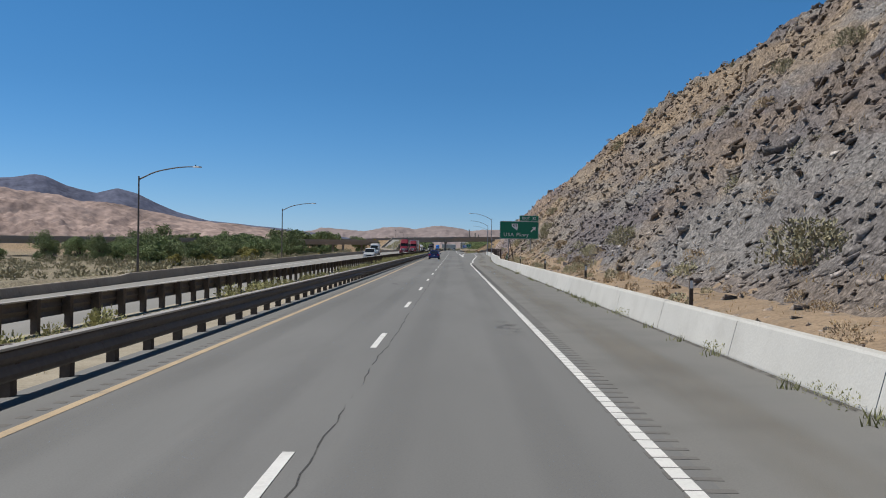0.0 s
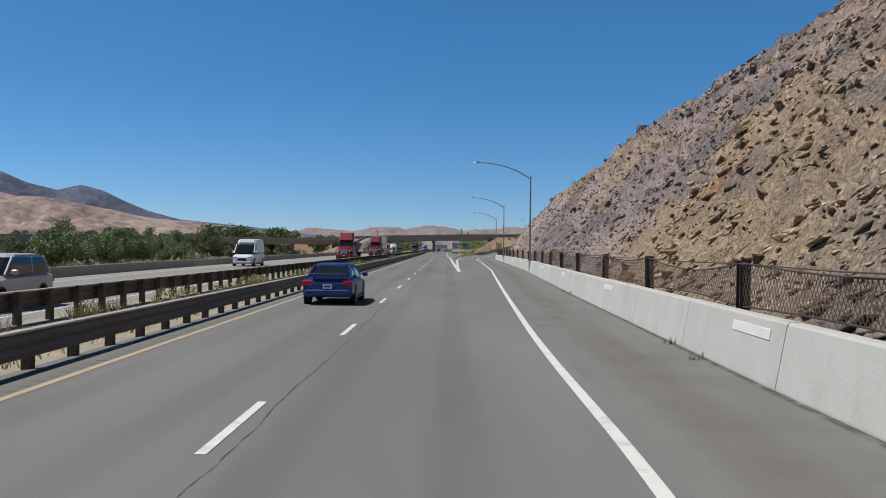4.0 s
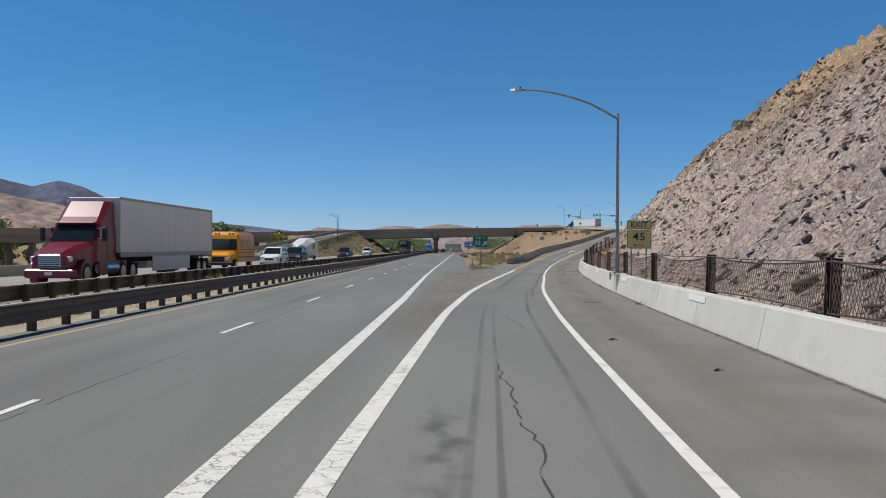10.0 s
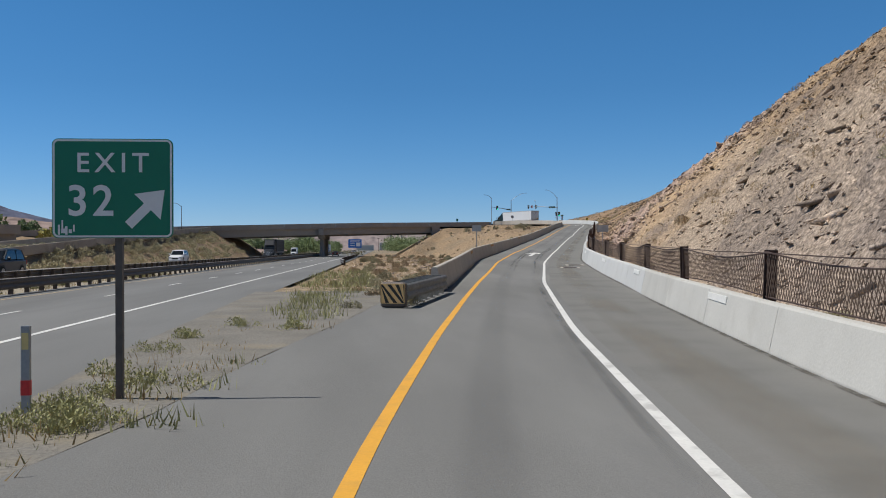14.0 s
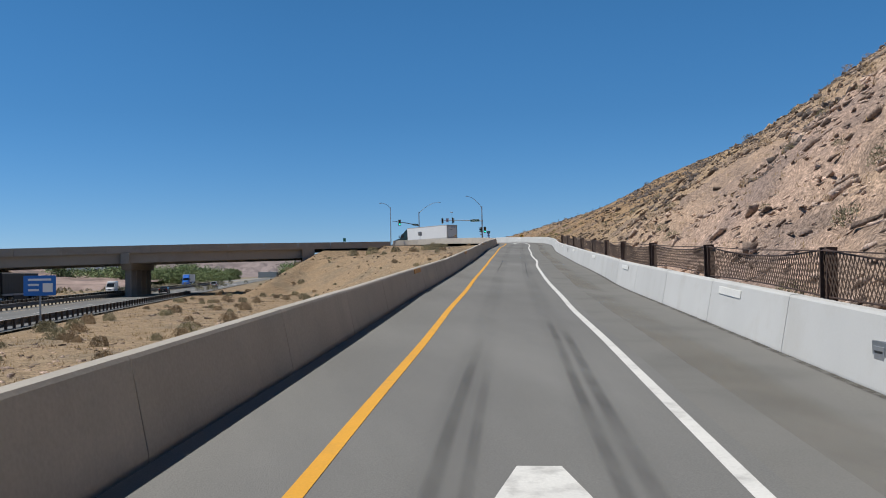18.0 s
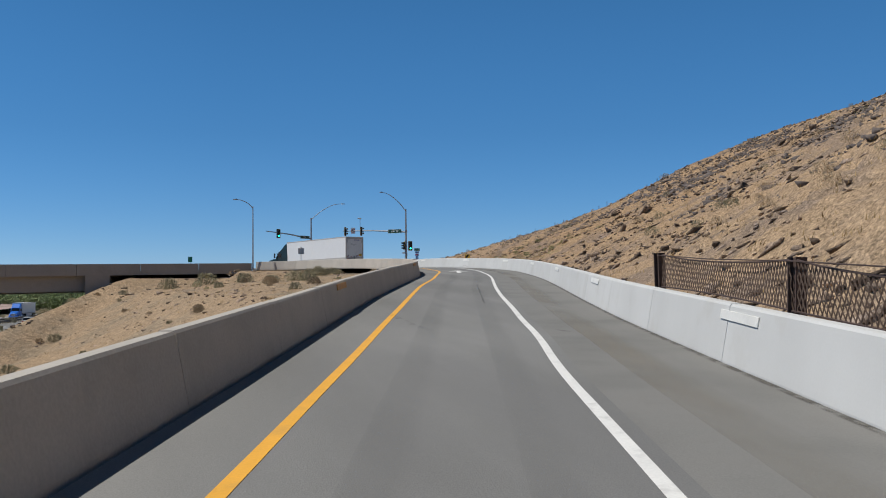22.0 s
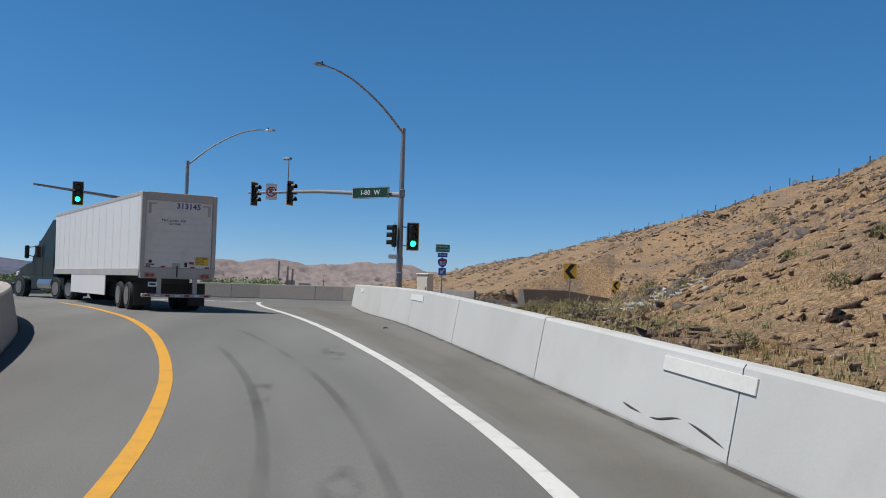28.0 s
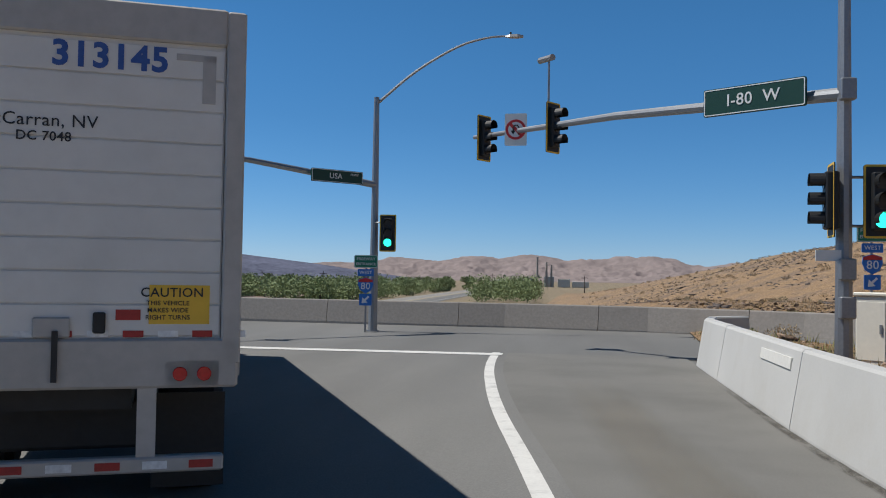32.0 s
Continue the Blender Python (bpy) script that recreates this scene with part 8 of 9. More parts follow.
yk = np.repeat(cy_, 90) + g2.randn(110 * 90) * 2.2
dk = np.maximum(2.0, np.repeat(cd_, 90) + g2.randn(110 * 90) * 1.5 + 0.4 * (yk - np.repeat(cy_, 90)))
solid("rocks", scatter_rocks("rocks", np.stack([hill_wall(yk) + dk, yk, hill_z(yk, dk)], -1), np.clip(g2.lognormal(-2.05, 0.5, len(yk)), 0.07, 0.42), 1.0, 0.3), ROCK_DARK, "dark brown boulder clusters on the dry slope", "rocks", "stuff")
cy_, cd_ = g2.uniform(-10, 330, 90), 5 + 22 * g2.uniform(0, 1, 90) ** 0.6
yk = np.repeat(cy_, 45) + g2.randn(90 * 45) * 2.4
dk = np.maximum(3.5, np.repeat(cd_, 45) + g2.randn(90 * 45) * 0.8 - 0.35 * (yk - np.repeat(cy_, 45)))
toe, s1, hc, s2 = hill_sections(yk)
ok_ = dk < toe + hc / s1 + 1.0
yk, dk = yk[ok_], dk[ok_]
solid("rocks", scatter_rocks("rocks", np.stack([hill_wall(yk) + dk, yk, hill_z(yk, dk)], -1), np.clip(g2.lognormal(-2.15, 0.5, len(yk)) * np.interp(yk, [170, 210], [1, 0.6]), 0.06, 0.36), 1.0, 0.32, True), ROCK_DARK, "dark weathered outcrops running up the rock cut", "rocks", "stuff")
# rip-rap at the end of the curve
yr = 618 + rng.randn(90) * 2.2
dr_ = 11.6 + rng.randn(90) * 0.9
keep = ~on_side_road(hill_wall(yr) + dr_, yr, 0.3)
yr, dr_ = yr[keep], dr_[keep]
solid("rocks", scatter_rocks("rocks", np.stack([hill_wall(yr) + dr_, yr, hill_z(yr, dr_) + 0.05], -1), rng.uniform(0.07, 0.2, len(yr))), mat("pale_riprap", (0.42, 0.4, 0.37), 0.95, var=0.3, scale=1, fine=6, bump=0.3), "pale loose stones beside the ditch", "rocks", "stuff")


# ---- brush ----
def spray(n, r, h, leaf, seed, tall=1.0, stems=0):
    """A bush of many small leaf blades in an uneven dome."""
    g = np.random.RandomState(seed)
    a, u = g.uniform(0, 6.283, n), g.uniform(0, 1, n)
    lob = 1 + 0.3 * np.sin(a * 3 + seed) + 0.2 * np.sin(a * 5 + 2 * seed)
    rad = r * lob * g.uniform(0.35, 1.0, n) ** 0.6 * np.sqrt(1 - 0.75 * u ** 2)
    z = h * (0.06 + u * g.uniform(0.75, 1.05, n))
    c = np.stack([np.cos(a) * rad, np.sin(a) * rad, z], -1)
    d1 = g.randn(n, 3) * 0.55 + np.stack([np.cos(a) * 0.5, np.sin(a) * 0.5, np.full(n, tall)], -1)
    d1 /= np.linalg.norm(d1, axis=1)[:, None]
    d2 = np.cross(d1, g.randn(n, 3))
    d2 /= np.linalg.norm(d2, axis=1)[:, None] + 1e-9
    s = leaf * g.uniform(0.6, 1.4, n)[:, None]
    v = np.stack([c - d2 * s * 0.3, c + d2 * s * 0.3, c + d1 * s * 1.1 + d2 * s * 0.16, c + d1 * s * 1.1 - d2 * s * 0.16], 1)
    return v.reshape(-1, 3), np.arange(4 * n).reshape(-1, 4)


def bush_mesh(name, n, r, h, leaf, seed, material, tall=1.0):
    v, f = spray(n, r, h, leaf, seed, tall)
    return put(array_mesh(name, v, f), material)


SAGES = [bush_mesh("sagebrush", 1300, 0.6, 0.72, 0.06, s_, SAGE) for s_ in (1, 2, 3)]
DRYS = [bush_mesh("dry_bush", 1200, 0.55, 0.6, 0.06, s_, SAGE_DRY) for s_ in (4, 5)]
rnd = random.Random(77)


def plant(me, x, y, z, s, label, cat="shrub", group="hillside brush", name="sagebrush"):
    ob = new(name, me)
    ob.matrix_basis = Matrix.Translation((x, y, z - 0.06 * s)) @ Matrix.Rotation(rnd.uniform(0, 6.28), 4, "Z") @ Matrix.Diagonal((s, s, s * rnd.uniform(0.8, 1.1), 1))
    return tagged(ob, label, cat, group)


def bush_field(name, pts, lo, hi, material, label, seed, n=260, leaf=0.1):
    """Many bushes, joined: too many to tell apart."""
    g = np.random.RandomState(seed)
    tv = [spray(n, 0.6, 0.7, leaf, seed * 10 + k)[0] for k in range(4)]
    out = []
    for p in pts:
        s_ = g.uniform(lo, hi)
        a = g.uniform(0, 6.28)
        c, s2 = math.cos(a), math.sin(a)
        v = tv[g.randint(4)] * s_
        out.append(np.stack([v[:, 0] * c - v[:, 1] * s2 + p[0], v[:, 0] * s2 + v[:, 1] * c + p[1], v[:, 2] + p[2] - 0.05 * s_], -1))
    v = np.concatenate(out)
    return solid(name, put(array_mesh(name, v, np.arange(len(v)).reshape(-1, 4)), material), material, label, "shrubs", "stuff")


def open_pts(n, x0, x1, y0, y1, seed):
    g = np.random.RandomState(seed)
    x, y = g.uniform(x0, x1, n), g.uniform(y0, y1, n)
    return np.stack([x, y, ground_z(x, y)], -1)


pts, _ = on_hill(90, -20, 430, 1.3)
for p in pts:
    near = p[1] < 130
    big = rnd.uniform(0.6, 1.4) if near else rnd.uniform(0.4, 1.0)
    if rnd.random() < 0.55:
        plant(rnd.choice(SAGES), *p, big, "grey-green sagebrush on the rock slope")
    else:
        plant(rnd.choice(DRYS), *p, big, "dry brown bush on the rock slope", name="dry_bush")
pts, _ = on_hill(230, 430, 700, 0.9, 55)
bush_field("sagebrush", pts[:110], 0.3, 1.0, SAGE, "low sagebrush over the dry hillside", 5, 520, 0.06)
bush_field("dry_bushes", pts[110:], 0.3, 1.0, SAGE_DRY, "dry brown brush over the tan hillside", 6, 520, 0.06)
pts, _ = on_hill(260, -20, 430, 1.0)
bush_field("dry_bushes", pts, 0.3, 0.9, SAGE_DRY, "small dry plants in the rock face", 7, 420, 0.06)
# big bushes at the foot of the cut near the start
for y_, dd_, s_ in ((24, 4.4, 1.75), (50, 4.2, 1.5), (38, 7.0, 1.2), (34, 8.5, 1.5), (60, 4.0, 1.2), (97, 4.5, 1.2), (104, 5.5, 1.6), (118, 5, 1.2), (128, 4.5, 1.4), (133, 3.6, 1.4)):
    plant(rnd.choice(SAGES), float(wall_x(y_)) + dd_, y_, float(hill_z(np.array([y_ * 1.0]), np.array([dd_ * 1.0]))[0]), s_, "large grey-green bush at the foot of the cut")
# embankment of the ramp and bank of the far slip road
for k in range(260):
    y_ = rnd.uniform(372, 612)
    lw_ = float(left_wall_x(max(381, y_)))
    x_p = rnd.uniform(6.5, max(7.5, lw_ - 1.2))
    z_ = float(ground_z(np.array([x_p]), np.array([y_]))[0])
    plant(rnd.choice(SAGES[:2] + DRYS), x_p, y_, z_, rnd.uniform(0.35, 0.9) if y_ < 480 else rnd.uniform(0.4, 1.2), "low sagebrush on the ramp embankment", group="embankment brush")
for x_p, y_, s_ in ((46.5, 590, 1.6), (44.0, 589, 1.3), (47.5, 586.5, 1.4), (41.5, 596, 1.5), (37.5, 600, 1.9), (33.8, 598, 1.5), (49.5, 597, 1.0), (51.5, 603.0, 1.1), (50.2, 606, 1.1), (51.9, 601, 0.9)):
    plant(rnd.choice(SAGES), x_p, y_, float(ground_z(np.array([x_p]), np.array([float(y_)]))[0]), s_, "rounded sagebrush on the mound beside the curve", group="embankment brush")
bush_field("sagebrush", open_pts(520, -33.0, -22.5, 396, 568, 8), 0.5, 1.5, SAGE, "grey sagebrush on the bank below the slip road", 8)
bush_field("sagebrush", open_pts(1100, -110, -24, -20, 430, 9), 0.6, 2.0, SAGE, "sagebrush over the river flat", 9, 130, 0.14)
bush_field("sagebrush", open_pts(300, -150, 5, 625, 900, 10), 0.6, 2.2, SAGE, "sagebrush on the flat beyond the overpass", 10, 90, 0.17)
g_ = np.random.RandomState(12)
yb_, db_ = g_.uniform(590, 655, 80), g_.uniform(1.0, 16, 80)
keep = ~on_side_road(hill_wall(yb_) + db_, yb_, 0.5)
yb_, db_ = yb_[keep], db_[keep]
bush_field("weeds", np.stack([hill_wall(yb_) + db_, yb_, hill_z(yb_, db_)], -1), 0.25, 0.6, WEED, "green weeds behind the end of the barrier", 11)


# ---- grass and weeds, too many to count ----
def tufts(name, base, height, blades, material, label, spread=0.12):
    n = len(base)
    b = np.repeat(base, blades, 0)
    m_ = len(b)
    off = rng.randn(m_, 2) * spread
    h = height * rng.uniform(0.5, 1.3, m_)
    lean = rng.randn(m_, 2) * 0.3 * h[:, None]
    w = 0.012 + 0.01 * rng.rand(m_)
    ang = rng.uniform(0, 3.14, m_)
    p0 = b + np.c_[off, np.full(m_, -0.03)]
    dx, dy = np.cos(ang) * w, np.sin(ang) * w
    v = np.stack([p0 - np.c_[dx, dy, 0 * dx], p0 + np.c_[dx, dy, 0 * dx], p0 + np.c_[lean, h]], 1)
    return solid(name, put(array_mesh(name, v.reshape(-1, 3), np.arange(3 * m_).reshape(-1, 3)), material), material, label, "grass", "stuff")


def hill_base_pts(n, y0, y1, d0, d1):
    yy_, dd_ = rng.uniform(y0, y1, n), rng.uniform(d0, d1, n)
    return np.stack([hill_wall(yy_) + dd_, yy_, hill_z(yy_, dd_)], -1)


vy, vd = np.meshgrid(np.arange(-60, 126.1, 0.6), np.linspace(0.45, 4.1, 10), indexing="ij")
vz = hill_z(vy, vd) + 0.05 + 0.04 * fbm(vy * 1.5, vd * 1.5, 2) - 0.2 * np.clip((vd - 3.2), 0, 1) * (0.5 + 1.5 * vnoise(vy / 4, vd))
VERGE = mat("dry_verge_soil", (0.29, 0.215, 0.145), 0.95, var=0.4, scale=0.9, fine=12, bump=0.8, spots=0.8, spot_col=(0.21, 0.175, 0.135), spot_scale=1.4, spec=0.1)
solid("ground", array_mesh("verge", np.stack([hill_wall(vy) + vd, vy, vz], -1).reshape(-1, 3), grid_faces(*vy.shape)[:, ::-1]), VERGE, "strip of straw-coloured dry soil behind the barrier", "verge", "structure")
pv_ = hill_base_pts(2600, -8, 122, 0.7, 4.6)
solid("rocks", scatter_rocks("rocks", pv_ + np.array([0, 0, 0.02]), np.clip(rng.lognormal(-3.0, 0.5, len(pv_)), 0.025, 0.16)), HILL_STONE, "small stones strewn over the verge behind the barrier", "rocks", "stuff")
bush_field("sagebrush", hill_base_pts(46, -4, 120, 1.2, 4.8), 0.3, 0.8, SAGE, "small grey-green brush on the verge behind the barrier", 33)
bush_field("dry_bushes", hill_base_pts(60, -4, 120, 0.9, 4.8), 0.2, 0.6, SAGE_DRY, "dry brown brush on the verge behind the barrier", 34)
tufts("dry_grass", hill_base_pts(800, -5, 125, 0.6, 4.3), 0.13, 8, STRAW, "golden dry grass at the foot of the cut", 0.2)
gh_ = hill_base_pts(5200, 400, 690, 1.5, 45)
gh_ = gh_[~on_side_road(gh_[:, 0], gh_[:, 1], 0.3)]
tufts("dry_grass", gh_, 0.24, 7, STRAW, "straw-coloured dry grass over the hillside", 0.25)
tufts("dry_grass", hill_base_pts(1500, -5, 400, 4, 24), 0.25, 7, STRAW, "dry grass in cracks of the rock face", 0.2)
yy_ = 349 + 31 * rng.uniform(0, 1, 170) ** 0.8
xx_ = np.array([rng.uniform(4.7, float(ramp_left(np.array([q]))[0]) - 0.15) for q in yy_])
tufts("weeds", np.stack([xx_, yy_, ground_z(xx_, yy_)], -1) + np.array([0, 0, 0.02]), 0.22, 9, STRAW, "dry yellow weeds in the gore", 0.2)
tufts("weeds", np.stack([xx_, yy_, ground_z(xx_, yy_)], -1)[:45], 0.2, 12, WEED, "green weeds in the gore", 0.22)
yy_ = rng.uniform(375, 612, 2600)
xx_ = 5.0 + (left_wall_x(np.maximum(381, yy_)) - 5.6) * rng.uniform(0, 1, len(yy_))
tufts("dry_grass", np.stack([xx_, yy_, ground_z(xx_, yy_)], -1), 0.2, 7, STRAW, "dry grass on the ramp embankment", 0.22)
yy_ = rng.uniform(-10, 420, 1500)
xx_ = rng.uniform(-9.3, -6.9, len(yy_))
tufts("weeds", np.stack([xx_, yy_, far_rail_base(yy_) - 0.02], -1), 0.22, 9, STRAW, "dry weeds in the gravel median", 0.15)
clump = rng.uniform(-5, 420, 55)
yy_ = np.repeat(clump, 7) + rng.randn(55 * 7) * 0.25
xx_ = np.repeat(rng.uniform(-9.4, -8.0, 55), 7) + rng.randn(55 * 7) * 0.2
tufts("weeds", np.stack([xx_, yy_, far_rail_base(yy_) - 0.02], -1), 0.6, 12, WEED, "tall green weeds growing between the guardrails", 0.12)
yy_ = np.concatenate([rng.uniform(9, 60, 26), rng.uniform(70, 112, 20), rng.uniform(120, 360, 14)])
xx_ = wall_x(yy_) - rng.uniform(0.02, 0.3, len(yy_))
tufts("weeds", np.stack([xx_, yy_, road_z(yy_)], -1), 0.17, 16, WEED, "small weeds at the foot of the barrier", 0.1)
wy_ = np.array([10.9, 11.3, 11.7, 12.2, 13.1, 13.3, 17.0, 17.4, 26.5, 27.3, 69.8, 70.3, 73.5, 81.0])
bush_field("weeds", np.stack([wall_x(wy_) - 0.12, wy_, road_z(wy_)], -1), 0.22, 0.42, WEED_PALE, "straggly pale weeds sprouting at the barrier foot", 23, 70, 0.07)
yy_ = rng.uniform(610, 650, 900)
dd_ = rng.uniform(0.8, 15, 900)
keep = ~on_side_road(hill_wall(yy_) + dd_, yy_, 0.3) & (vnoise(yy_ / 2.2, dd_ / 2.2) + 0.25 * rng.rand(900) > 0.6)
yy_, dd_ = yy_[keep], dd_[keep]
tufts("weeds", np.stack([hill_wall(yy_) + dd_, yy_, hill_z(yy_, dd_)], -1), 0.3, 14, WEED_PALE, "green weeds in the ditch behind the barrier", 0.2)


gt_ = np.random.RandomState(31)
cl = np.stack([gt_.uniform(4.9, 7.2, 16), gt_.uniform(351, 368, 16)], -1)
cl = np.concatenate([cl, [[6.6, 358.5], [6.9, 358.9], [7.2, 359.6], [5.4, 356.4], [7.6, 363.0]]])
base_ = np.repeat(cl, 7, 0) + gt_.randn(len(cl) * 7, 2) * 0.2
base_ = base_[base_[:, 0] < ramp_left(base_[:, 1]) - 0.1]
bush_field("weeds", np.c_[base_, road_z(base_[:, 1]) - 0.02], 0.16, 0.36, WEED_PALE, "bushy pale green weeds growing in the gore", 15, 150, 0.09)


gp_ = np.concatenate([np.stack([gt_.uniform(5.0, 7.0, 9), gt_.uniform(353, 361, 9)], -1), np.stack([gt_.uniform(6.2, 8.0, 60), gt_.uniform(369, 380, 60)], -1), np.stack([gt_.uniform(5.6, 8.6, 80), gt_.uniform(378, 402, 80)], -1)])
gp_ = gp_[gp_[:, 0] > free_right(gp_[:, 1]) + 0.3]
tufts("dry_grass", np.c_[gp_, np.maximum(road_z(gp_[:, 1]), ground_z(gp_[:, 0], gp_[:, 1])) - 0.04], 0.26, 22, WEED_PALE, "pale green and yellow grass in the gore before the crash cushion", 0.22)


gd_ = np.random.RandomState(77)
yd_, dd_ = gd_.uniform(584, 640, 2000), gd_.uniform(0.7, 13, 2000)
keep = ~on_side_road(hill_wall(yd_) + dd_, yd_, 0.3)
yd_, dd_ = yd_[keep], dd_[keep]
green = vnoise(yd_ / 4.0 + 9, dd_ / 3.0) > 0.55
for pick, mt_, h_, lab in ((~green, STRAW, 0.14, "straw-coloured grass in the ditch behind the barrier"), (green, WEED_PALE, 0.18, "pale green grass in the ditch behind the barrier")):
    tufts("dry_grass", np.stack([hill_wall(yd_) + dd_, yd_, hill_z(yd_, dd_)], -1)[pick], h_, 11, mt_, lab, 0.16)
pts, _ = on_hill(320, 690, 960, 0.8, 80)
bush_field("dry_bushes", pts, 0.4, 1.1, SAGE_DRY, "dry brush dotted over the far slope", 21, 160, 0.12)
c5, dd5 = on_hill(12000, 640, 900, 0.8, 75)
c5 = c5[(vnoise(c5[:, 1] / 9 + 5, dd5 / 6.0) + 0.3 * rng.rand(len(c5)) > 0.66) & ~on_side_road(c5[:, 0], c5[:, 1], 6.5)]
solid("rocks", scatter_rocks("rocks", c5, np.clip(rng.lognormal(-1.8, 0.5, len(c5)), 0.08, 0.5)), ROCK_DARK, "dark brown rock scattered over the far slope", "rocks", "stuff")


gm_ = np.random.RandomState(52)
ym_ = np.concatenate([gm_.uniform(-5, 60, 26), gm_.uniform(60, 200, 60), gm_.uniform(200, 420, 50)])
xm_ = gm_.uniform(-9.3, -7.6, len(ym_))
bush_field("weeds", np.stack([xm_, ym_, far_rail_base(ym_) - 0.03], -1), 0.4, 1.0, WEED_PALE, "yellow-green weeds growing between the two guardrails", 16, 260, 0.09)


# ---- trees ----
def tree_parts(seed, h, r, n=190, leaf=0.19):
    g = random.Random(seed)
    b = Build()
    b.tube([(0, 0, -0.3), (g.uniform(-.1, .1), 0, h * 0.18), (g.uniform(-.2, .2), g.uniform(-.2, .2), h * 0.36), (g.uniform(-.3, .3), g.uniform(-.3, .3), h * 0.7)], [0.3, 0.24, 0.18, 0.05], 8)
    ends = []
    for k in range(11):
        a = k * 2.4 + g.uniform(-.4, .4)
        z0 = h * g.uniform(0.16, 0.5)
        L = r * g.uniform(0.55, 0.95)
        e = (math.cos(a) * L, math.sin(a) * L, min(h * 0.92, z0 + h * g.uniform(0.15, 0.42)))
        b.tube([(0, 0, z0), (e[0] * 0.5, e[1] * 0.5, z0 + (e[2] - z0) * 0.65), e], [0.11, 0.07, 0.03], 6)
        ends.append((e, r * g.uniform(0.3, 0.5)))
    for k in range(9):
        a, q = g.uniform(0, 6.28), r * g.uniform(0, 0.6)
        ends.append(((math.cos(a) * q, math.sin(a) * q, h * g.uniform(0.5, 0.93)), r * g.uniform(0.28, 0.46)))
    for k in range(6):
        a, q = g.uniform(0, 6.28), r * g.uniform(0.3, 0.8)
        ends.append(((math.cos(a) * q, math.sin(a) * q, h * g.uniform(0.1, 0.25)), r * g.uniform(0.25, 0.4)))
    gg = np.random.RandomState(seed)
    vs = []
    for (c, cr) in ends:
        d = gg.randn(n, 3)
        d /= np.linalg.norm(d, axis=1)[:, None]
        p = np.array(c) + d * (cr * gg.uniform(0.45, 1.08, n) ** 0.7)[:, None] * np.array([1, 1, 0.8])
        t1 = gg.randn(n, 3)
        t1 /= np.linalg.norm(t1, axis=1)[:, None]
        t2 = np.cross(t1, gg.randn(n, 3))
        t2 /= np.linalg.norm(t2, axis=1)[:, None] + 1e-9
        s = leaf * gg.uniform(0.6, 1.5, n)[:, None]
        vs.append(np.stack([p - t1 * s, p + t2 * s * 0.6, p + t1 * s, p - t2 * s * 0.6], 1))
    v = np.concatenate(vs).reshape(-1, 3)
    return b.mesh("trunk"), array_mesh("crown", v, np.arange(len(v)).reshape(-1, 4))


TREES, FAR_TREES = [], []
for k, (h_, r_, lf) in enumerate(((9, 4.2, LEAF), (7.5, 3.8, LEAF), (10, 4.6, LEAF), (5.5, 3.2, LEAF), (3.6, 2.4, LEAF_Y))):
    tk, cr = tree_parts(40 + k, h_, r_)
    TREES.append((put(tk, BARK), put(cr, lf)))
    tk, cr = tree_parts(40 + k, h_, r_, 60, 0.34)
    FAR_TREES.append((put(tk, BARK), put(cr, lf)))


def tree(k, x, y, z, s, label, group):
    t = thing("tree", Matrix.Translation((x, y, z)) @ Matrix.Rotation(rnd.uniform(0, 6.28), 4, "Z") @ Matrix.Diagonal((s, s, s * rnd.uniform(0.85, 1.1), 1)), label, "tree", group)
    for nm, me in zip(("trunk", "crown"), (FAR_TREES if y > 440 else TREES)[k]):
        o = new(nm, me)
        o.parent = t
    return t


gz = lambda x, y: float(ground_z(np.array([float(x)]), np.array([float(y)]))[0])
for k in range(112):
    y_ = rnd.uniform(190, 425)
    x_p = -58 - rnd.uniform(0, 1) ** 1.3 * 48 - (y_ - 200) * 0.05
    if -118 + (y_ - 330) * 0.507 - 9 < x_p < -118 + (y_ - 330) * 0.507 + 9:
        x_p -= 22
    kk = rnd.choice((0, 0, 1, 1, 2, 3))
    tree(kk, x_p, y_, gz(x_p, y_), rnd.uniform(0.7, 1.05) * (0.72 if y_ < 255 else 0.82 if y_ < 310 else 0.95), "leafy green cottonwood along the river", "river trees")
for k in range(14):
    x_p, y_ = rnd.uniform(-58, -44), rnd.uniform(150, 330)
    tree(rnd.choice((3, 4)), x_p, y_, gz(x_p, y_), rnd.uniform(0.5, 0.95), "small yellow-green willow on the river flat", "river trees")
for x_p, y_, kk, s_ in ((-47, 52, 3, 0.75), (-46, 60, 4, 0.8), (-52, 66, 3, 0.8)):
    tree(kk, x_p, y_, gz(x_p, y_), s_, "small green willow on the river flat", "river trees")
for k in range(30):
    y_ = rnd.uniform(430, 640)
    x_p = -105 - rnd.uniform(0, 60)
    tree(rnd.choice((0, 1, 2)), x_p, y_, gz(x_p, y_), rnd.uniform(0.7, 1.1), "cottonwood behind the river bridge", "river trees")
for k in range(90):
    y_ = rnd.uniform(480, 660)
    x_p = -67 - rnd.uniform(0, 1) * 80 - max(0, y_ - 560) * 0.1
    tree(rnd.choice((0, 1, 2, 3)), x_p, y_, gz(x_p, y_), rnd.uniform(0.38, 0.66), "cottonwood in the thicket behind the river bridge", "river trees")
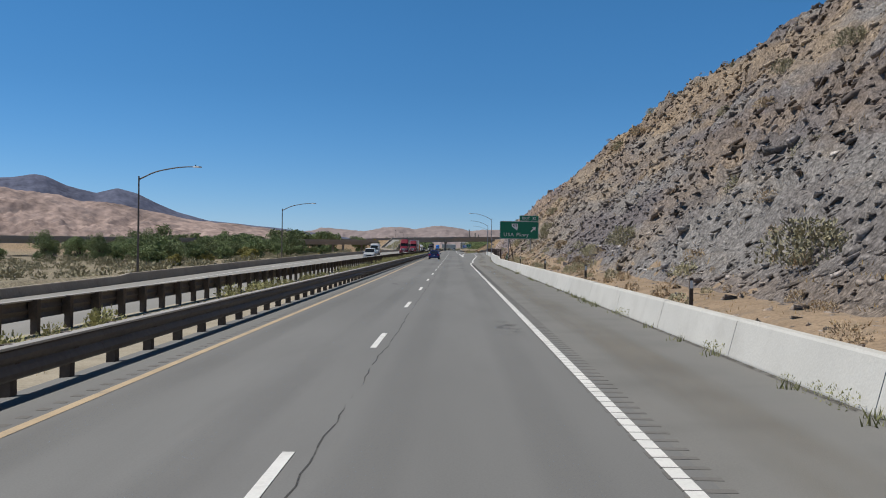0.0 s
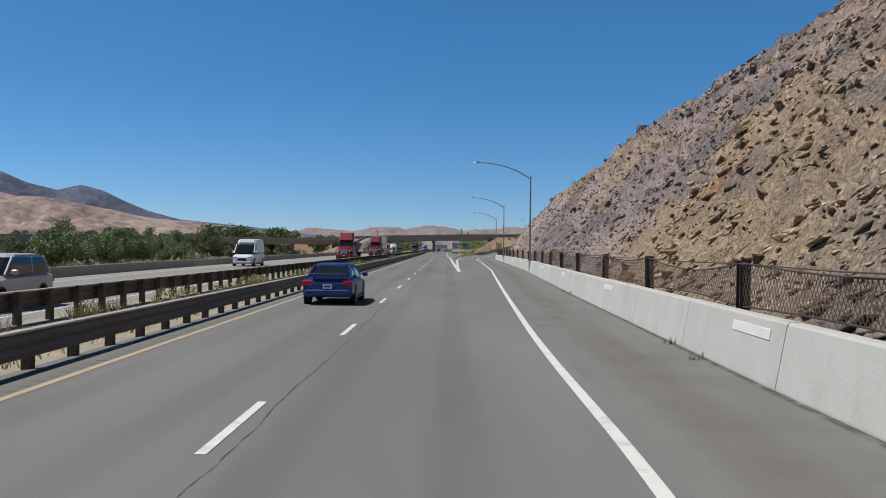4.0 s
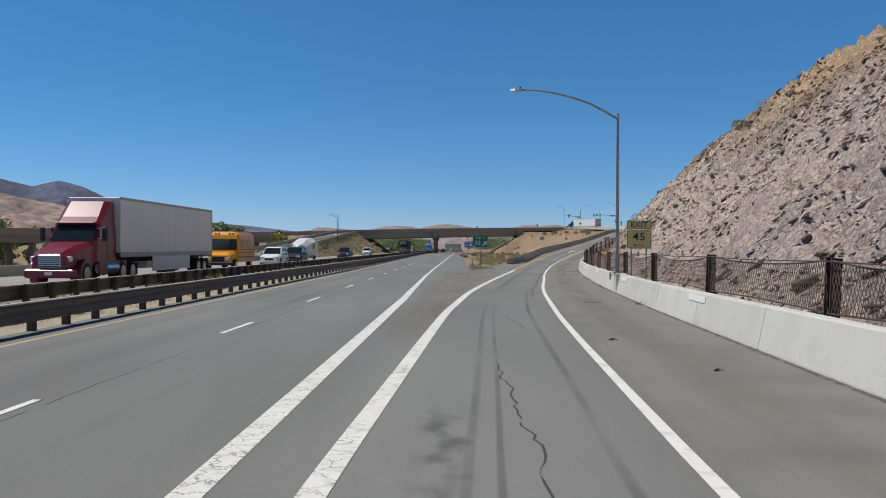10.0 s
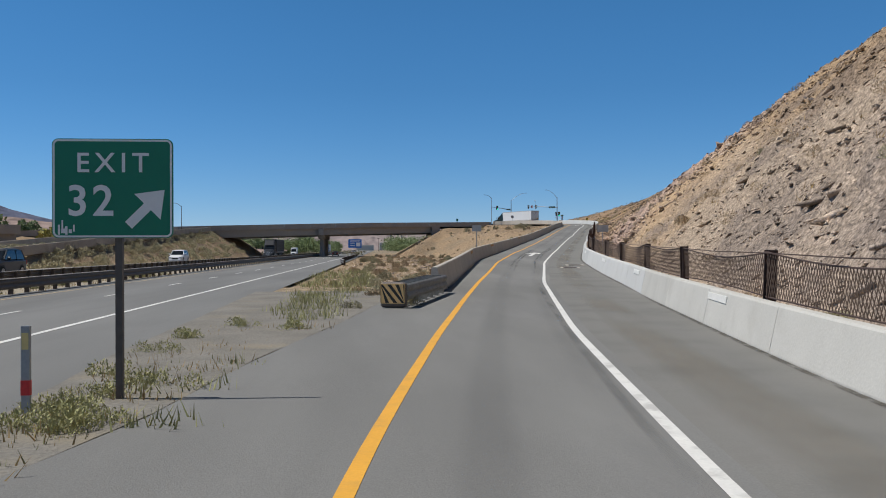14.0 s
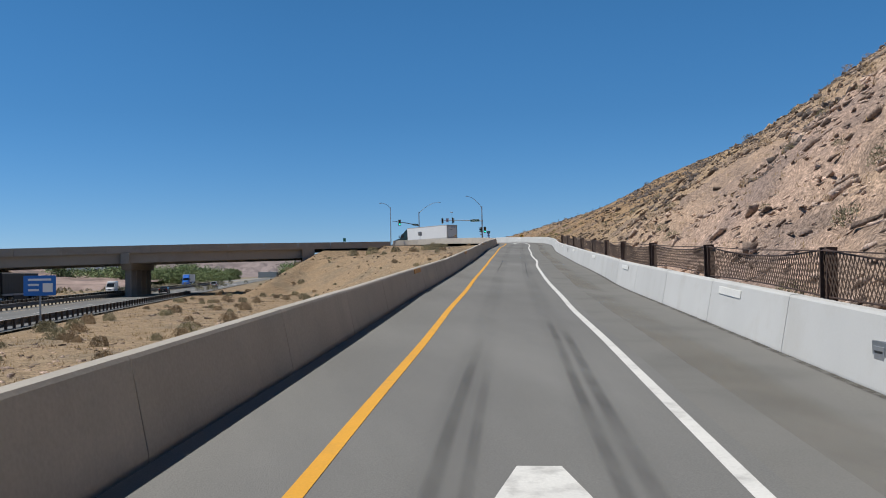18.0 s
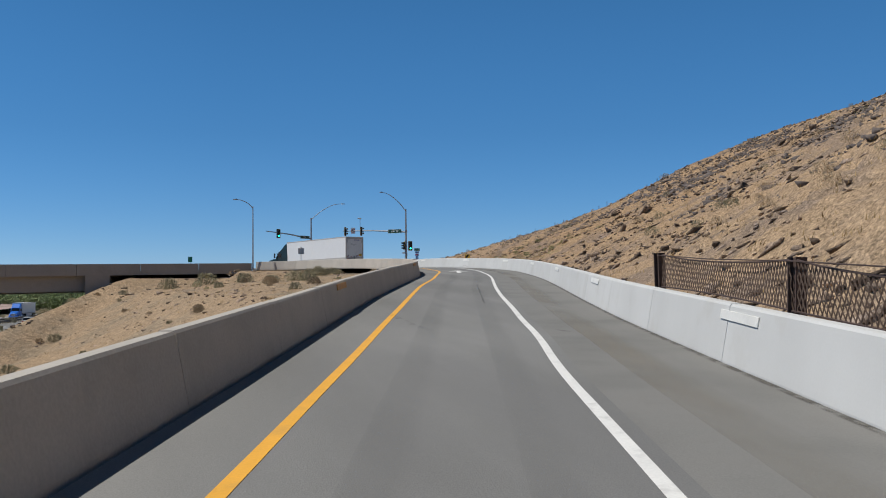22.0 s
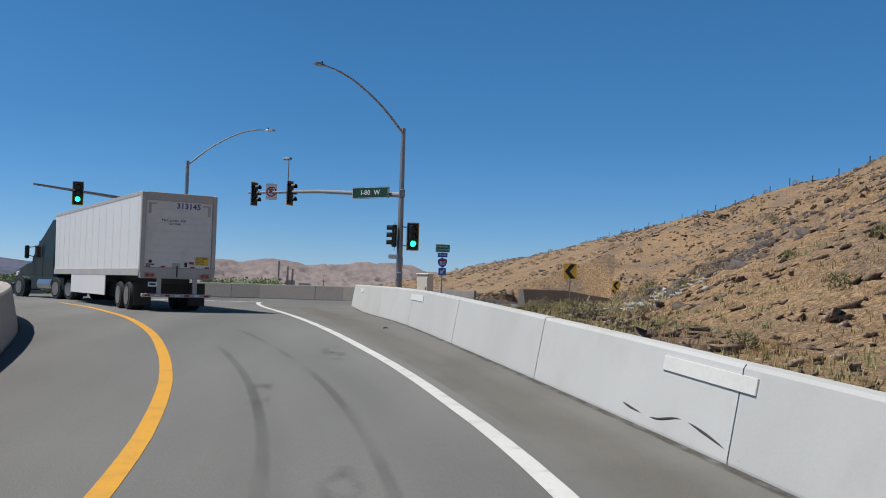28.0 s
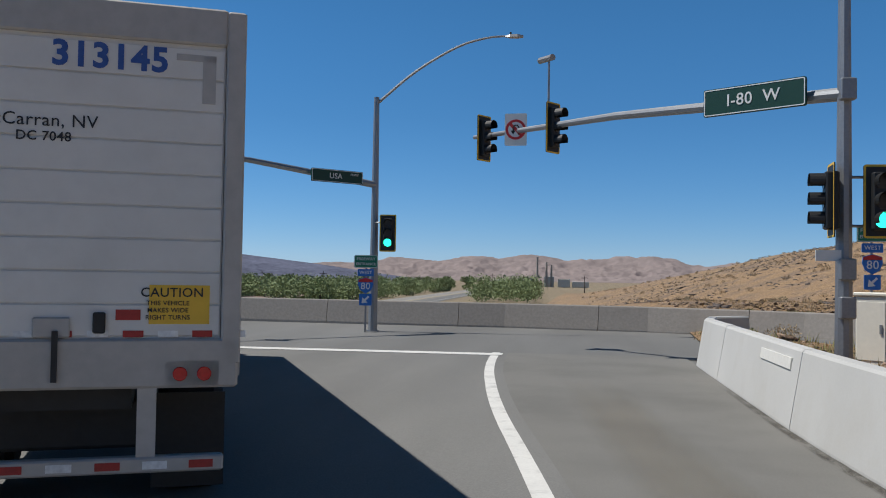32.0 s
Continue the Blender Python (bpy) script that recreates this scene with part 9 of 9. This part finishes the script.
for x_p, y_, kk, top_ in ((-76, 532, 0, 11.0), (-72, 538, 1, 9.2), (-82, 528, 1, 9.6), (-80, 538, 2, 10.4), (-88, 524, 0, 11.6), (-94, 520, 2, 10.2), (-92, 530, 1, 9.5), (-101, 522, 0, 10.5), (-49.6, 482, 3, 6.1), (-44, 500, 4, 5.8)):
    tree(kk, x_p, y_, gz(x_p, y_), max(0.25, (top_ - gz(x_p, y_)) / (9, 7.5, 10, 5.5, 3.6)[kk]), "cottonwood rising above the overpass approach", "river trees")
for k in range(95):
    y_ = rnd.uniform(950, 1750)
    x_p = -38 - rnd.uniform(0, 1) ** 1.5 * 260
    tree(rnd.choice((0, 1, 2)), x_p, y_, gz(x_p, y_), rnd.uniform(1.0, 1.6), "cottonwood in the green belt beyond the overpass", "far river trees")

# green belt along the river, far off
gb = np.random.RandomState(44)
nb = 1700
by = 960 + gb.uniform(0, 1, nb) ** 1.4 * 420
bx = 59 - (by - 602) * np.tan(np.radians(gb.uniform(1.5, 25, nb)))
ok_ = (bx < -32) | ((bx > 16) & (by > 1000))
by, bx = by[ok_], bx[ok_]
nb = len(bx)
bh, br = gb.uniform(7, 13, nb), gb.uniform(3.0, 6.5, nb)
kq = 90
dq = gb.randn(nb, kq, 3)
dq /= np.linalg.norm(dq, axis=2)[:, :, None]
pq = np.stack([bx, by, ground_z(bx, by) + bh * 0.55], -1)[:, None] + dq * gb.uniform(0.5, 1.05, (nb, kq, 1)) * np.stack([br, br, bh * 0.5], -1)[:, None]
t1 = gb.randn(nb, kq, 3)
t1 /= np.linalg.norm(t1, axis=2)[:, :, None]
t2 = np.cross(t1, gb.randn(nb, kq, 3))
t2 /= np.linalg.norm(t2, axis=2)[:, :, None] + 1e-9
sq = 0.5 * gb.uniform(0.6, 1.4, (nb, kq, 1))
vq = np.stack([pq - t1 * sq, pq + t2 * sq * 0.6, pq + t1 * sq, pq - t2 * sq * 0.6], 2).reshape(-1, 3)
solid("woods", put(array_mesh("woods", vq, np.arange(len(vq)).reshape(-1, 4)), LEAF), LEAF, "distant green belt of trees along the river", "trees", "stuff")
